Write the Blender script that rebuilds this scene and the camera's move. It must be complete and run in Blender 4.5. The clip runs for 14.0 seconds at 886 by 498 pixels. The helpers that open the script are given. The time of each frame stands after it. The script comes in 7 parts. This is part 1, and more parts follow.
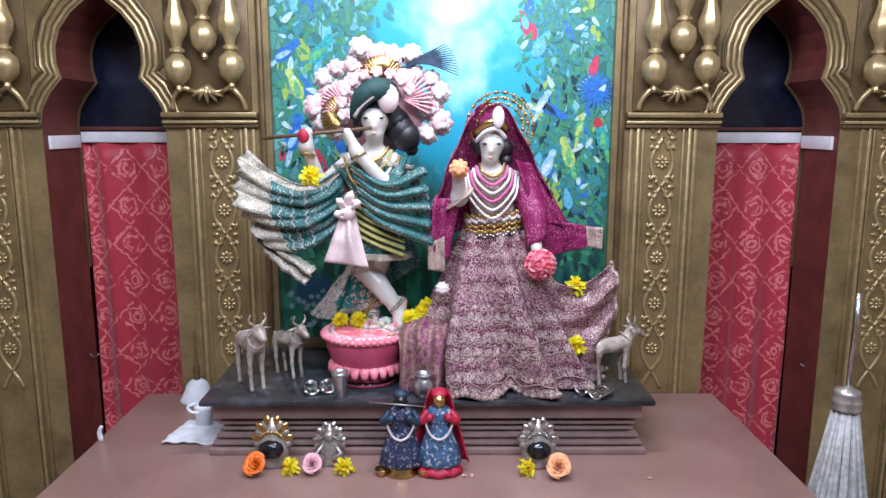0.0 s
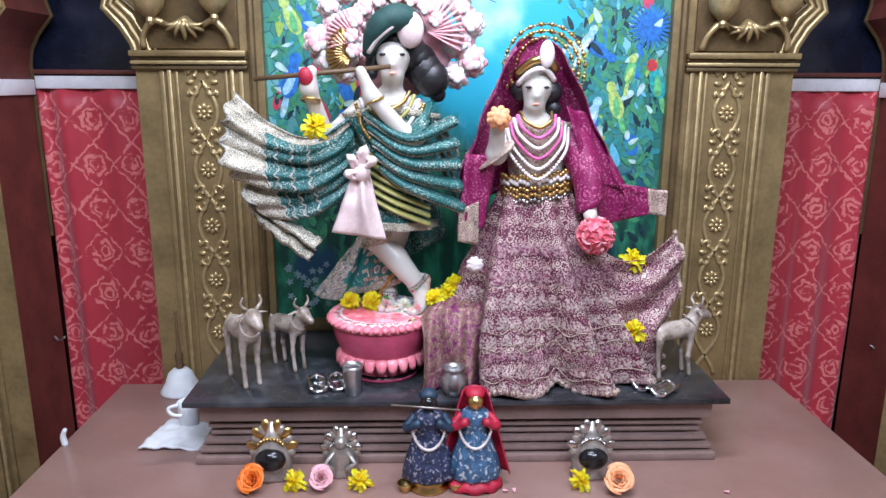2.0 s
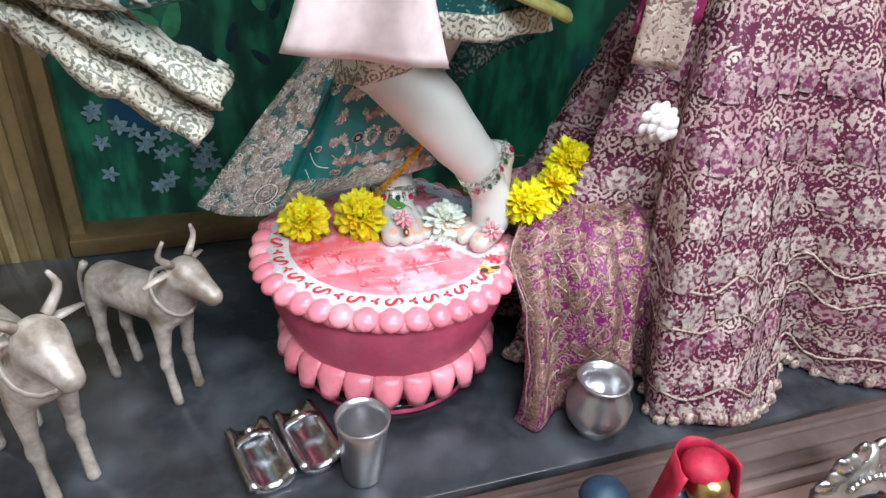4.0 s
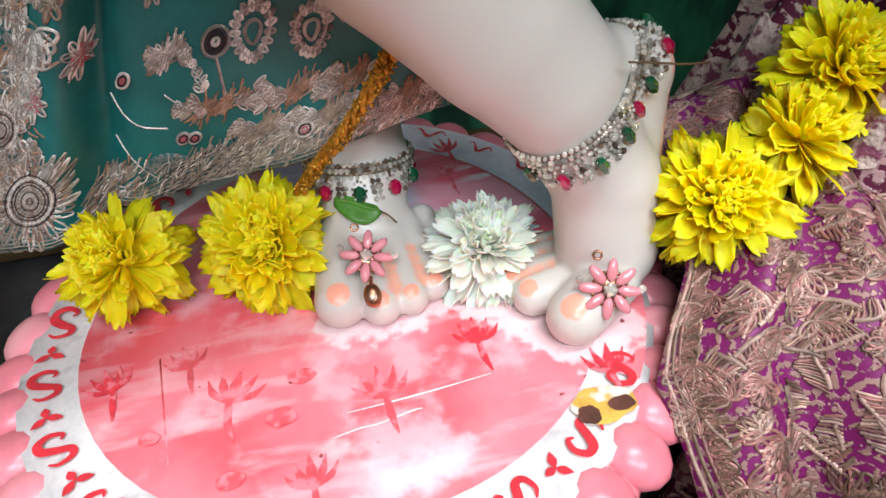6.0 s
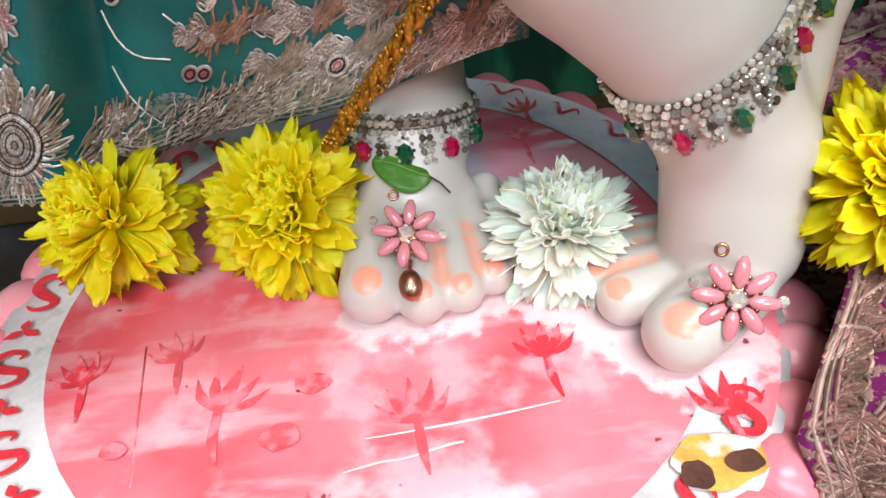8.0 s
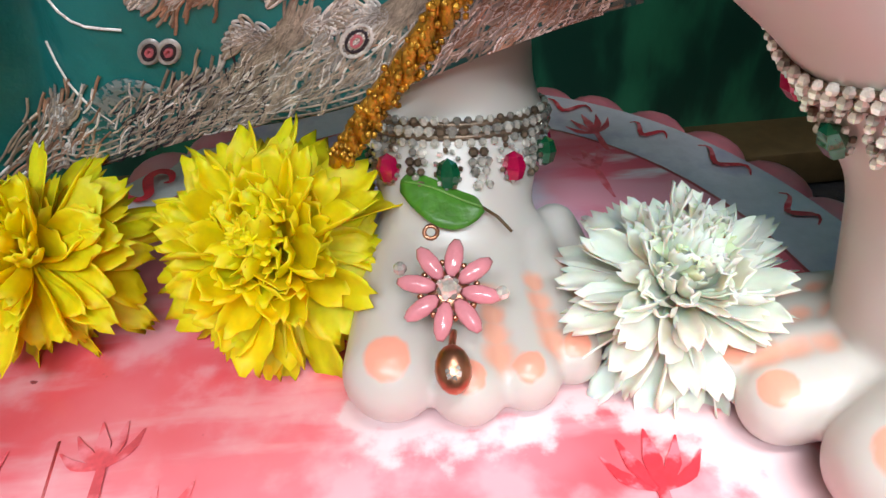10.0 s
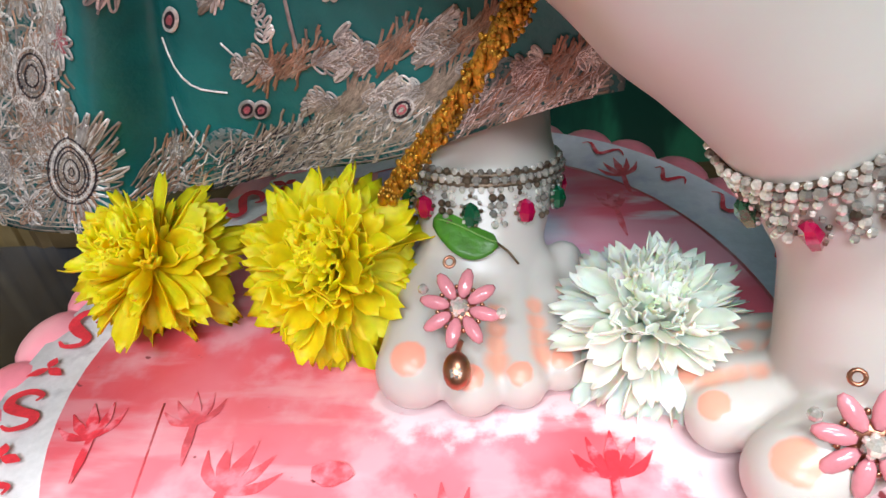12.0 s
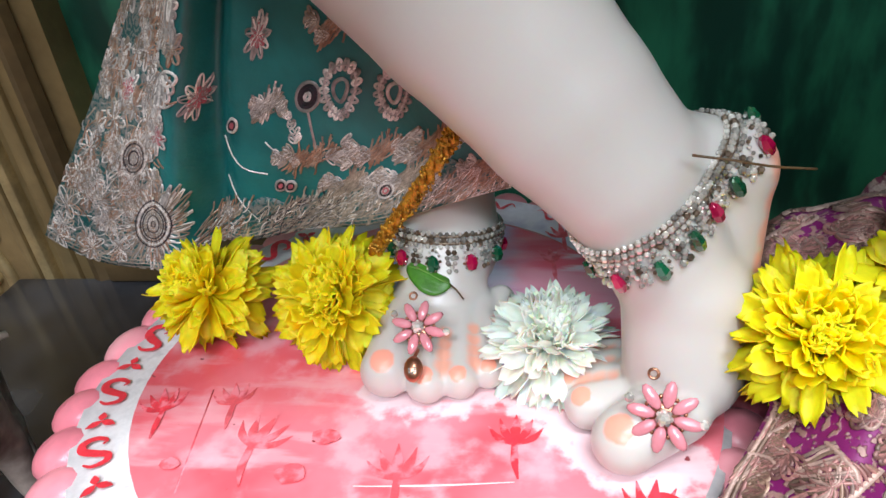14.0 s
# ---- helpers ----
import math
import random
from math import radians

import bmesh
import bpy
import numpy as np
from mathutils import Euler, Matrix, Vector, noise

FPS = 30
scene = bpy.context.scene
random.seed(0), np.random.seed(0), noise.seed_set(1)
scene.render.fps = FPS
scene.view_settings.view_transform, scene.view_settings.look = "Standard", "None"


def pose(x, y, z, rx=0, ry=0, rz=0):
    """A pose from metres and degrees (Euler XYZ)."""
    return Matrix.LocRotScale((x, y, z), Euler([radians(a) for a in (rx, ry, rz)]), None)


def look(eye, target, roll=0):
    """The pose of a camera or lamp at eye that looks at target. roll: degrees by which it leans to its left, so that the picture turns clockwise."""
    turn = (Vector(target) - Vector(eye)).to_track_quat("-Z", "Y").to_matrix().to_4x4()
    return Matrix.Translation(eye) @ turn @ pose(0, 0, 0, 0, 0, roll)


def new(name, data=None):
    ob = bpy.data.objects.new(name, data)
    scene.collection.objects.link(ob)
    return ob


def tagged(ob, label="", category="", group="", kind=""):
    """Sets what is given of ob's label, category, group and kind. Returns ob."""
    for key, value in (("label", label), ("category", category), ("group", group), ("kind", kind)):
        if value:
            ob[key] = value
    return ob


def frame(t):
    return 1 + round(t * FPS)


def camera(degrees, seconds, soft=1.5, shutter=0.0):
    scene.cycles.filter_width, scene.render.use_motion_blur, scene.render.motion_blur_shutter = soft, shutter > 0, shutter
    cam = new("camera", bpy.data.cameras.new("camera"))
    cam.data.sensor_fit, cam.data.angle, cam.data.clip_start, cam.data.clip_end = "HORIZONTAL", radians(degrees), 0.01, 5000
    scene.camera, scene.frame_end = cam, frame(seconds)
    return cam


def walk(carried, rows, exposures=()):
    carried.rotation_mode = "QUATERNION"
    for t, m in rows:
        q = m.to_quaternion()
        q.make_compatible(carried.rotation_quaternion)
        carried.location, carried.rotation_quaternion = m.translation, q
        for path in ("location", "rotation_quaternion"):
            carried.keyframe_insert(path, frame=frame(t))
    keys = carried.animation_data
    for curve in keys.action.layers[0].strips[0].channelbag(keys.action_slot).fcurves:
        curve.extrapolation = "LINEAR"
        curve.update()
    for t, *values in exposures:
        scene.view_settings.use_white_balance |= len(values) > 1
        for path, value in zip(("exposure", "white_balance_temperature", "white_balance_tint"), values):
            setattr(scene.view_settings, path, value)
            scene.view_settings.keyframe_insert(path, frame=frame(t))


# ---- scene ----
cam = camera(64.3, 14.0)
PATH = [
    (0, -0.0124, 0.0149, 1.0242, 80.0494, -0.0570, -0.3225),
    (0.5, -0.0120, 0.0486, 1.0549, 79.2175, -0.1996, -0.0364),
    (1, -0.0209, 0.0776, 1.0571, 79.1189, -0.5095, 0.1594),
    (1.5, -0.0192, 0.1721, 1.0265, 78.5365, -0.9101, 1.7053),
    (2, -0.1322, 0.4053, 0.9751, 76.8299, -0.2086, -1.4265),
    (2.5, -0.2074, 0.7318, 0.9130, 72.6987, 1.0651, -3.3475),
    (3, -0.3301, 1.0744, 0.8477, 66.7248, -0.7241, -7.2152),
    (3.5, -0.4321, 1.3413, 0.8271, 62.6759, -2.2842, -15.9817),
    (4, -0.4247, 1.6404, 0.7718, 57.5172, -3.2752, -17.8767),
    (4.2, -0.4267, 1.7275, 0.7419, 56.9091, -4.8942, -21.5065),
    (6.3, -0.2277, 2.0642, 0.5599, 50.0775, 4.2042, -10.5884),
    (6.5, -0.2263, 2.0666, 0.5570, 50.0592, 4.1939, -10.4296),
    (7, -0.2191, 2.0728, 0.5541, 50.1459, 4.0650, -10.5835),
    (7.5, -0.2193, 2.0797, 0.5486, 50.1798, 3.9063, -8.8898),
    (8, -0.2308, 2.1074, 0.5241, 49.3760, 5.1163, -4.5668),
    (8.5, -0.2376, 2.1532, 0.4950, 51.4080, 3.2064, -5.3312),
    (8.7, -0.2416, 2.1638, 0.4885, 53.4227, 3.0037, -5.0013),
    (10.8, -0.2325, 2.1670, 0.4802, 52.9216, 4.7761, -0.2483),
    (11, -0.2291, 2.1602, 0.4833, 53.0127, 4.5555, 0.4997),
    (11.5, -0.2228, 2.1454, 0.5042, 54.0013, 6.1073, 4.4650),
    (12, -0.2194, 2.1374, 0.5076, 54.3725, 5.9940, 5.3078),
    (12.5, -0.2153, 2.1265, 0.5173, 55.1196, 5.8184, 5.5665),
    (13, -0.2094, 2.1172, 0.5191, 55.6111, 5.3566, 5.2913),
    (13.5, -0.1955, 2.0976, 0.5251, 56.5967, 5.4580, 6.0883),
    (14, -0.1844, 2.0670, 0.5536, 58.4814, 5.6660, 8.0350),
]
walk(cam, [(t, pose(*p)) for t, *p in PATH], [(0.0, 0.02, 6300, 14), (1.8, 0.06, 6300, 12), (2.4, 0.44, 6400, 10), (3.0, 0.48, 6500, 6), (4.2, 0.28, 6600, 1), (6.5, 0.06, 7300, 8), (8.0, 0.12, 7300, 7), (11.0, 0.22, 7200, 6), (12.5, 0.22, 7000, 6), (14.0, 0.16, 6900, 7)])

# ---- world, lamps ----
world = bpy.data.worlds.new("world")
scene.world = world
world.use_nodes = True
world.node_tree.nodes["Background"].inputs[0].default_value = (0.9, 0.95, 1.0, 1)
world.node_tree.nodes["Background"].inputs[1].default_value = 0.15


def area_lamp(name, eye, target, sx, sy, power, color):
    data = bpy.data.lights.new(name, "AREA")
    data.shape, data.size, data.size_y, data.energy, data.color = "RECTANGLE", sx, sy, power, color
    ob = new(name, data)
    ob.matrix_world = look(eye, target)
    return ob


# tube lamp over the altar; two unseen lamps at ceiling height, added as fill
area_lamp("altar_lamp", (0.10, 1.70, 2.05), (0.0, 2.35, 0.6), 0.9, 0.07, 25, (0.93, 0.97, 1.12))
area_lamp("room_lamp", (-0.6, 0.2, 2.75), (0.0, 2.2, 0.4), 1.4, 0.5, 54, (0.88, 0.97, 1.18))
area_lamp("room_lamp", (0.9, -0.6, 2.75), (0.0, 2.2, 0.4), 1.4, 0.5, 54, (0.88, 0.97, 1.18))

# ---- mesh tools ----
TAU = 2 * math.pi


def V(*a):
    return np.array(a, float)


def smooth_line(pts, n):
    """n points on a Catmull-Rom line through pts."""
    p = np.array(pts, float)
    if len(p) == 2:
        s = np.linspace(0, 1, n)[:, None]
        return p[0] * (1 - s) + p[1] * s
    q = np.vstack([2 * p[0] - p[1], p, 2 * p[-1] - p[-2]])
    s = np.linspace(0, len(p) - 1 - 1e-9, n)
    i = s.astype(int)
    f = (s - i)[:, None]
    a, b, c, d = q[i], q[i + 1], q[i + 2], q[i + 3]
    return 0.5 * (2 * b + (c - a) * f + (2 * a - 5 * b + 4 * c - d) * f * f + (3 * b - a - 3 * c + d) * f ** 3)


class Shape:
    """Collects vertices and faces of one mesh."""

    def __init__(self):
        self.v, self.f, self.m, self.n = [], [], [], 0

    def add(self, verts, faces, m=0):
        verts = np.asarray(verts, float).reshape(-1, 3)
        self.v.append(verts)
        self.f += [tuple(i + self.n for i in q) for q in faces]
        self.m += [m] * len(faces)
        self.n += len(verts)
        return self

    def box(self, a, b, m=0, bevel=0.0):
        a, b = np.array(a, float), np.array(b, float)
        if bevel <= 0:
            c = [(x, y, z) for x in (a[0], b[0]) for y in (a[1], b[1]) for z in (a[2], b[2])]
            return self.add(c, [(0, 1, 3, 2), (4, 6, 7, 5), (0, 4, 5, 1), (2, 3, 7, 6), (0, 2, 6, 4), (1, 5, 7, 3)], m)
        bm = bmesh.new()
        bmesh.ops.create_cube(bm, size=1)
        for v in bm.verts:
            v.co = Vector([(a[i] + b[i]) / 2 + v.co[i] * (b[i] - a[i]) for i in range(3)])
        bmesh.ops.bevel(bm, geom=bm.edges[:], offset=bevel, segments=2, affect="EDGES", profile=0.5)
        bm.verts.index_update()
        self.add([v.co[:] for v in bm.verts], [[v.index for v in q.verts] for q in bm.faces], m)
        bm.free()
        return self

    def tube(self, pts, r, seg=8, m=0, flat=1.0, close=False, caps=True):
        p = np.array(pts, float)
        n = len(p)
        r = np.full(n, r, float) if np.isscalar(r) else np.interp(np.linspace(0, 1, n), np.linspace(0, 1, len(r)), r)
        d = np.gradient(p, axis=0)
        if close:
            d = np.roll(p, -1, 0) - np.roll(p, 1, 0)
        d /= np.linalg.norm(d, axis=1)[:, None] + 1e-12
        up = V(0, 0, 1) if abs(d[0][2]) < 0.9 else V(0, 1, 0)
        a = np.cross(d[0], up)
        rings = []
        for i in range(n):
            a = a - d[i] * (a @ d[i])
            a /= np.linalg.norm(a) + 1e-12
            b = np.cross(d[i], a)
            w = np.linspace(0, TAU, seg, endpoint=False)[:, None]
            rings.append(p[i] + r[i] * (np.cos(w) * a + flat * np.sin(w) * b))
        f = []
        for i in range(n if close else n - 1):
            j = (i + 1) % n
            f += [(i * seg + k, i * seg + (k + 1) % seg, j * seg + (k + 1) % seg, j * seg + k) for k in range(seg)]
        if caps and not close:
            f += [tuple(range(seg))[::-1], tuple((n - 1) * seg + k for k in range(seg))]
        return self.add(np.vstack(rings), f, m)

    def lathe(self, profile, centre, seg=24, m=0, sx=1.0, sy=1.0, wave=None):
        """profile: (radius, height) pairs, turned about the upright through centre."""
        rings = []
        for k, (r, z) in enumerate(profile):
            w = np.linspace(0, TAU, seg, endpoint=False)
            q = r * (1 + (wave(w, k) if wave else 0))
            rings.append(np.stack([centre[0] + sx * q * np.cos(w), centre[1] + sy * q * np.sin(w), np.full(seg, centre[2] + z)], 1))
        f = []
        for i in range(len(profile) - 1):
            f += [(i * seg + k, i * seg + (k + 1) % seg, (i + 1) * seg + (k + 1) % seg, (i + 1) * seg + k) for k in range(seg)]
        f += [tuple(range(seg))[::-1], tuple((len(profile) - 1) * seg + k for k in range(seg))]
        return self.add(np.vstack(rings), f, m)

    def ball(self, c, r, m=0, seg=12, rings=8, turn=None):
        r = (r, r, r) if np.isscalar(r) else r
        v, f = [], []
        for i in range(rings + 1):
            t = math.pi * i / rings
            for k in range(seg):
                w = TAU * k / seg
                v.append((r[0] * math.sin(t) * math.cos(w), r[1] * math.sin(t) * math.sin(w), r[2] * math.cos(t)))
        for i in range(rings):
            f += [(i * seg + k, (i + 1) * seg + k, (i + 1) * seg + (k + 1) % seg, i * seg + (k + 1) % seg) for k in range(seg)]
        v = np.array(v)
        if turn is not None:
            v = v @ np.array(turn.to_3x3()).T
        return self.add(v + np.array(c, float), f, m)

    def sheet(self, fn, nu, nv, thick=0.0, m=0):
        """A surface fn(u, v), with a back at a distance thick."""
        g = np.array([[fn(u, v) for u in np.linspace(0, 1, nu)] for v in np.linspace(0, 1, nv)])
        du, dv = np.gradient(g, axis=1), np.gradient(g, axis=0)
        nrm = np.cross(du, dv)
        nrm /= np.linalg.norm(nrm, axis=2)[:, :, None] + 1e-12
        f = [(j * nu + i, j * nu + i + 1, (j + 1) * nu + i + 1, (j + 1) * nu + i) for j in range(nv - 1) for i in range(nu - 1)]
        if thick <= 0:
            return self.add(g, f, m)
        o = nu * nv
        back = [tuple(o + k for k in q[::-1]) for q in f]
        rim = [j * nu for j in range(nv)][::-1] + list(range(1, nu)) + [j * nu + nu - 1 for j in range(1, nv)] + [(nv - 1) * nu + i for i in range(nu - 2, 0, -1)]
        side = [(a, o + a, o + b, b) for a, b in zip(rim, rim[1:] + rim[:1])]
        return self.add(np.concatenate([g.reshape(-1, 3), (g - nrm * thick).reshape(-1, 3)]), f + back + side, m)

    def ribbon(self, pts, w, up=(0, 0, 1), m=0):
        """A flat stroke along pts, w wide (one number or one a point)."""
        p = np.array(pts, float)
        d = np.gradient(p, axis=0)
        s = np.cross(d, np.array(up, float))
        s /= np.linalg.norm(s, axis=1)[:, None] + 1e-12
        w = np.full(len(p), w, float) if np.isscalar(w) else np.interp(np.linspace(0, 1, len(p)), np.linspace(0, 1, len(w)), w)
        v = np.concatenate([p + s * w[:, None] / 2, p - s * w[:, None] / 2])
        n = len(p)
        return self.add(v, [(i, n + i, n + i + 1, i + 1) for i in range(n - 1)], m)

    def thread(self, p, nrm, r, m=0):
        """A fine raised thread along p on a surface with normals nrm."""
        a = np.cross(np.gradient(p, axis=0), nrm)
        a *= r / (np.linalg.norm(a, axis=1)[:, None] + 1e-12)
        k = len(p)
        return self.add(np.concatenate([p + a, p + nrm * r * 1.4, p - a]), [(i, i + 1, k + i + 1, k + i) for i in range(k - 1)] + [(k + i, k + i + 1, 2 * k + i + 1, 2 * k + i) for i in range(k - 1)], m)

    def make(self, name, mats, parent=None, smooth=True, label="", category="", group="", kind="", tidy=True):
        me = bpy.data.meshes.new(name)
        me.from_pydata(np.vstack(self.v).tolist(), [], self.f)
        mats = mats if isinstance(mats, (list, tuple)) else [mats]
        for x in mats:
            me.materials.append(x)
        me.polygons.foreach_set("material_index", self.m)
        me.polygons.foreach_set("use_smooth", [bool(smooth)] * len(self.f))
        me.update()
        if tidy:
            bm = bmesh.new()
            bm.from_mesh(me)
            bmesh.ops.recalc_face_normals(bm, faces=bm.faces[:])
            bm.to_mesh(me)
            bm.free()
        if smooth == "auto":
            me.set_sharp_from_angle(angle=radians(38))
        ob = new(name, me)
        if parent is not None:
            ob.parent = parent
        return tagged(ob, label, category, group, kind)


def thing(name, at=(0, 0, 0), **tags):
    """An Empty at the base of a thing."""
    ob = new(name)
    ob.empty_display_size = 0.02
    ob.location = at
    return tagged(ob, **tags)


def under(ob, parent):
    """Hang a mesh given in world coordinates under a thing that stands elsewhere."""
    ob.parent = parent
    ob.matrix_parent_inverse = Matrix.Translation(parent.location).inverted()
    return ob


def rnd(a, b):
    return random.uniform(a, b)


def wob(x, y=0.0, z=0.0, s=1.0):
    return noise.noise(Vector((x * s, y * s, z * s)))


def blend_body(parts, lo, hi, step, soft, paint=None):
    """A smooth skin round capsules (a, b, ra, rb) and balls: surface nets on a grid."""
    lo, hi = np.array(lo, float), np.array(hi, float)
    n = np.ceil((hi - lo) / step).astype(int) + 1
    ax = [lo[i] + step * np.arange(n[i]) for i in range(3)]
    P = np.stack(np.meshgrid(*ax, indexing="ij"), -1).astype(np.float32)
    D = None
    for a, b, ra, rb, *sq in parts:
        a, b = np.array(a, np.float32), np.array(b, np.float32)
        ab = b - a
        t = np.clip(((P - a) @ ab) / max(ab @ ab, 1e-9), 0, 1)
        off = P - a - t[..., None] * ab
        if sq:
            off = off / np.array(sq[0], np.float32)
        d = np.sqrt((off ** 2).sum(-1)) - (ra + (rb - ra) * t)
        if D is None:
            D = d
        else:
            h = np.clip(0.5 + 0.5 * (D - d) / soft, 0, 1)
            D = D * (1 - h) + d * h - soft * h * (1 - h)
    s = D < 0
    acc = np.zeros((*(n - 1), 3))
    cnt = np.zeros(n - 1)
    idx = [(i, j, k) for i in (0, 1) for j in (0, 1) for k in (0, 1)]
    cut = lambda A, o: A[o[0]:A.shape[0] - 1 + o[0], o[1]:A.shape[1] - 1 + o[1], o[2]:A.shape[2] - 1 + o[2]]
    for o in idx:
        for axis in range(3):
            if o[axis]:
                continue
            e = list(o)
            e[axis] = 1
            da, db = cut(D, o), cut(D, e)
            cross = (da < 0) != (db < 0)
            t = np.where(cross, da / np.where(cross, da - db, 1), 0)
            q = np.broadcast_to(np.array(o, float), acc.shape).copy()
            q[..., axis] += t
            acc += np.where(cross[..., None], q, 0)
            cnt += cross
    live = cnt > 0
    ids = -np.ones(n - 1, int)
    ids[live] = np.arange(live.sum())
    base = np.stack(np.nonzero(live), -1)
    verts = lo + step * (base + acc[live] / cnt[live][:, None])
    faces = []
    for axis in range(3):
        o2 = [0, 0, 0]
        o2[axis] = 1
        A = s[tuple(slice(0, n[i] - 1 if i == axis else None) for i in range(3))]
        B = s[tuple(slice(1, None) if i == axis else slice(None) for i in range(3))]
        E = np.argwhere(A != B)
        u, w = [i for i in range(3) if i != axis]
        E = E[(E[:, u] > 0) & (E[:, w] > 0) & (E[:, u] < n[u] - 1) & (E[:, w] < n[w] - 1)]
        quad = []
        for du, dw in ((-1, -1), (0, -1), (0, 0), (-1, 0)):
            q = E.copy()
            q[:, u] += du
            q[:, w] += dw
            quad.append(ids[q[:, 0], q[:, 1], q[:, 2]])
        faces += np.stack(quad, 1).tolist()
    return verts, [tuple(f) for f in faces if min(f) >= 0]

# ---- materials ----
def paint(name, color, rough=0.5, metal=0.0, var=0.12, scale=30.0, bump=0.0, bscale=200.0, island=0.0, spots=None, **extra):
    """Base colour with variation at two scales, fine relief, and an optional second colour in patches: spots=(colour, scale, from, to)."""
    m = bpy.data.materials.new(name)
    m.use_nodes = True
    nt = m.node_tree
    b = nt.nodes["Principled BSDF"]
    b.inputs["Roughness"].default_value, b.inputs["Metallic"].default_value = rough, metal
    for key, value in extra.items():
        b.inputs[key.replace("_", " ")].default_value = value
    co = nt.nodes.new("ShaderNodeTexCoord").outputs["Object"]

    def noise_tex(sc, det=4):
        t = nt.nodes.new("ShaderNodeTexNoise")
        t.inputs["Scale"].default_value, t.inputs["Detail"].default_value = sc, det
        nt.links.new(co, t.inputs["Vector"])
        return t.outputs["Fac"]

    def mix(fac, a, c2, kind="MIX"):
        x = nt.nodes.new("ShaderNodeMix")
        x.data_type, x.blend_type = "RGBA", kind
        for s, v in ((x.inputs[0], fac), (x.inputs[6], a), (x.inputs[7], c2)):
            if isinstance(v, bpy.types.NodeSocket):
                nt.links.new(v, s)
            elif isinstance(v, (int, float)):
                s.default_value = v
            else:
                s.default_value = (*v, 1)
        return x.outputs[2]

    def ramp(fac, lo, hi):
        x = nt.nodes.new("ShaderNodeMapRange")
        x.inputs["From Min"].default_value, x.inputs["From Max"].default_value = lo, hi
        nt.links.new(fac, x.inputs["Value"])
        return x.outputs["Result"]

    lo = [max(0, c * (1 - var * 1.6)) for c in color]
    hi = [min(1, c * (1 + var)) for c in color]
    col = mix(ramp(noise_tex(scale), 0.3, 0.7), lo, hi)
    col = mix(ramp(noise_tex(scale * 7, 2), 0.35, 0.65), col, mix(1.0, col, [1 - var * 0.8] * 3, "MULTIPLY"))
    if spots:
        for k in range(0, len(spots), 4):
            c2, sc, a, z = spots[k:k + 4]
            col = mix(ramp(noise_tex(sc, 5), a, z), col, c2)
    if island:
        g = nt.nodes.new("ShaderNodeNewGeometry")
        hsv = nt.nodes.new("ShaderNodeHueSaturation")
        nt.links.new(col, hsv.inputs["Color"])
        nt.links.new(ramp(g.outputs["Random Per Island"], 0, 1), hsv.inputs["Value"])
        mr = hsv.inputs["Value"].links[0].from_node
        mr.inputs["To Min"].default_value, mr.inputs["To Max"].default_value = 1 - island, 1 + island
        col = hsv.outputs["Color"]
    nt.links.new(col, b.inputs["Base Color"])
    if bump:
        bn = nt.nodes.new("ShaderNodeBump")
        bn.inputs["Strength"].default_value, bn.inputs["Distance"].default_value = min(1, bump), 0.002
        nt.links.new(noise_tex(bscale, 3), bn.inputs["Height"])
        nt.links.new(bn.outputs["Normal"], b.inputs["Normal"])
    m["col"] = 1
    return m


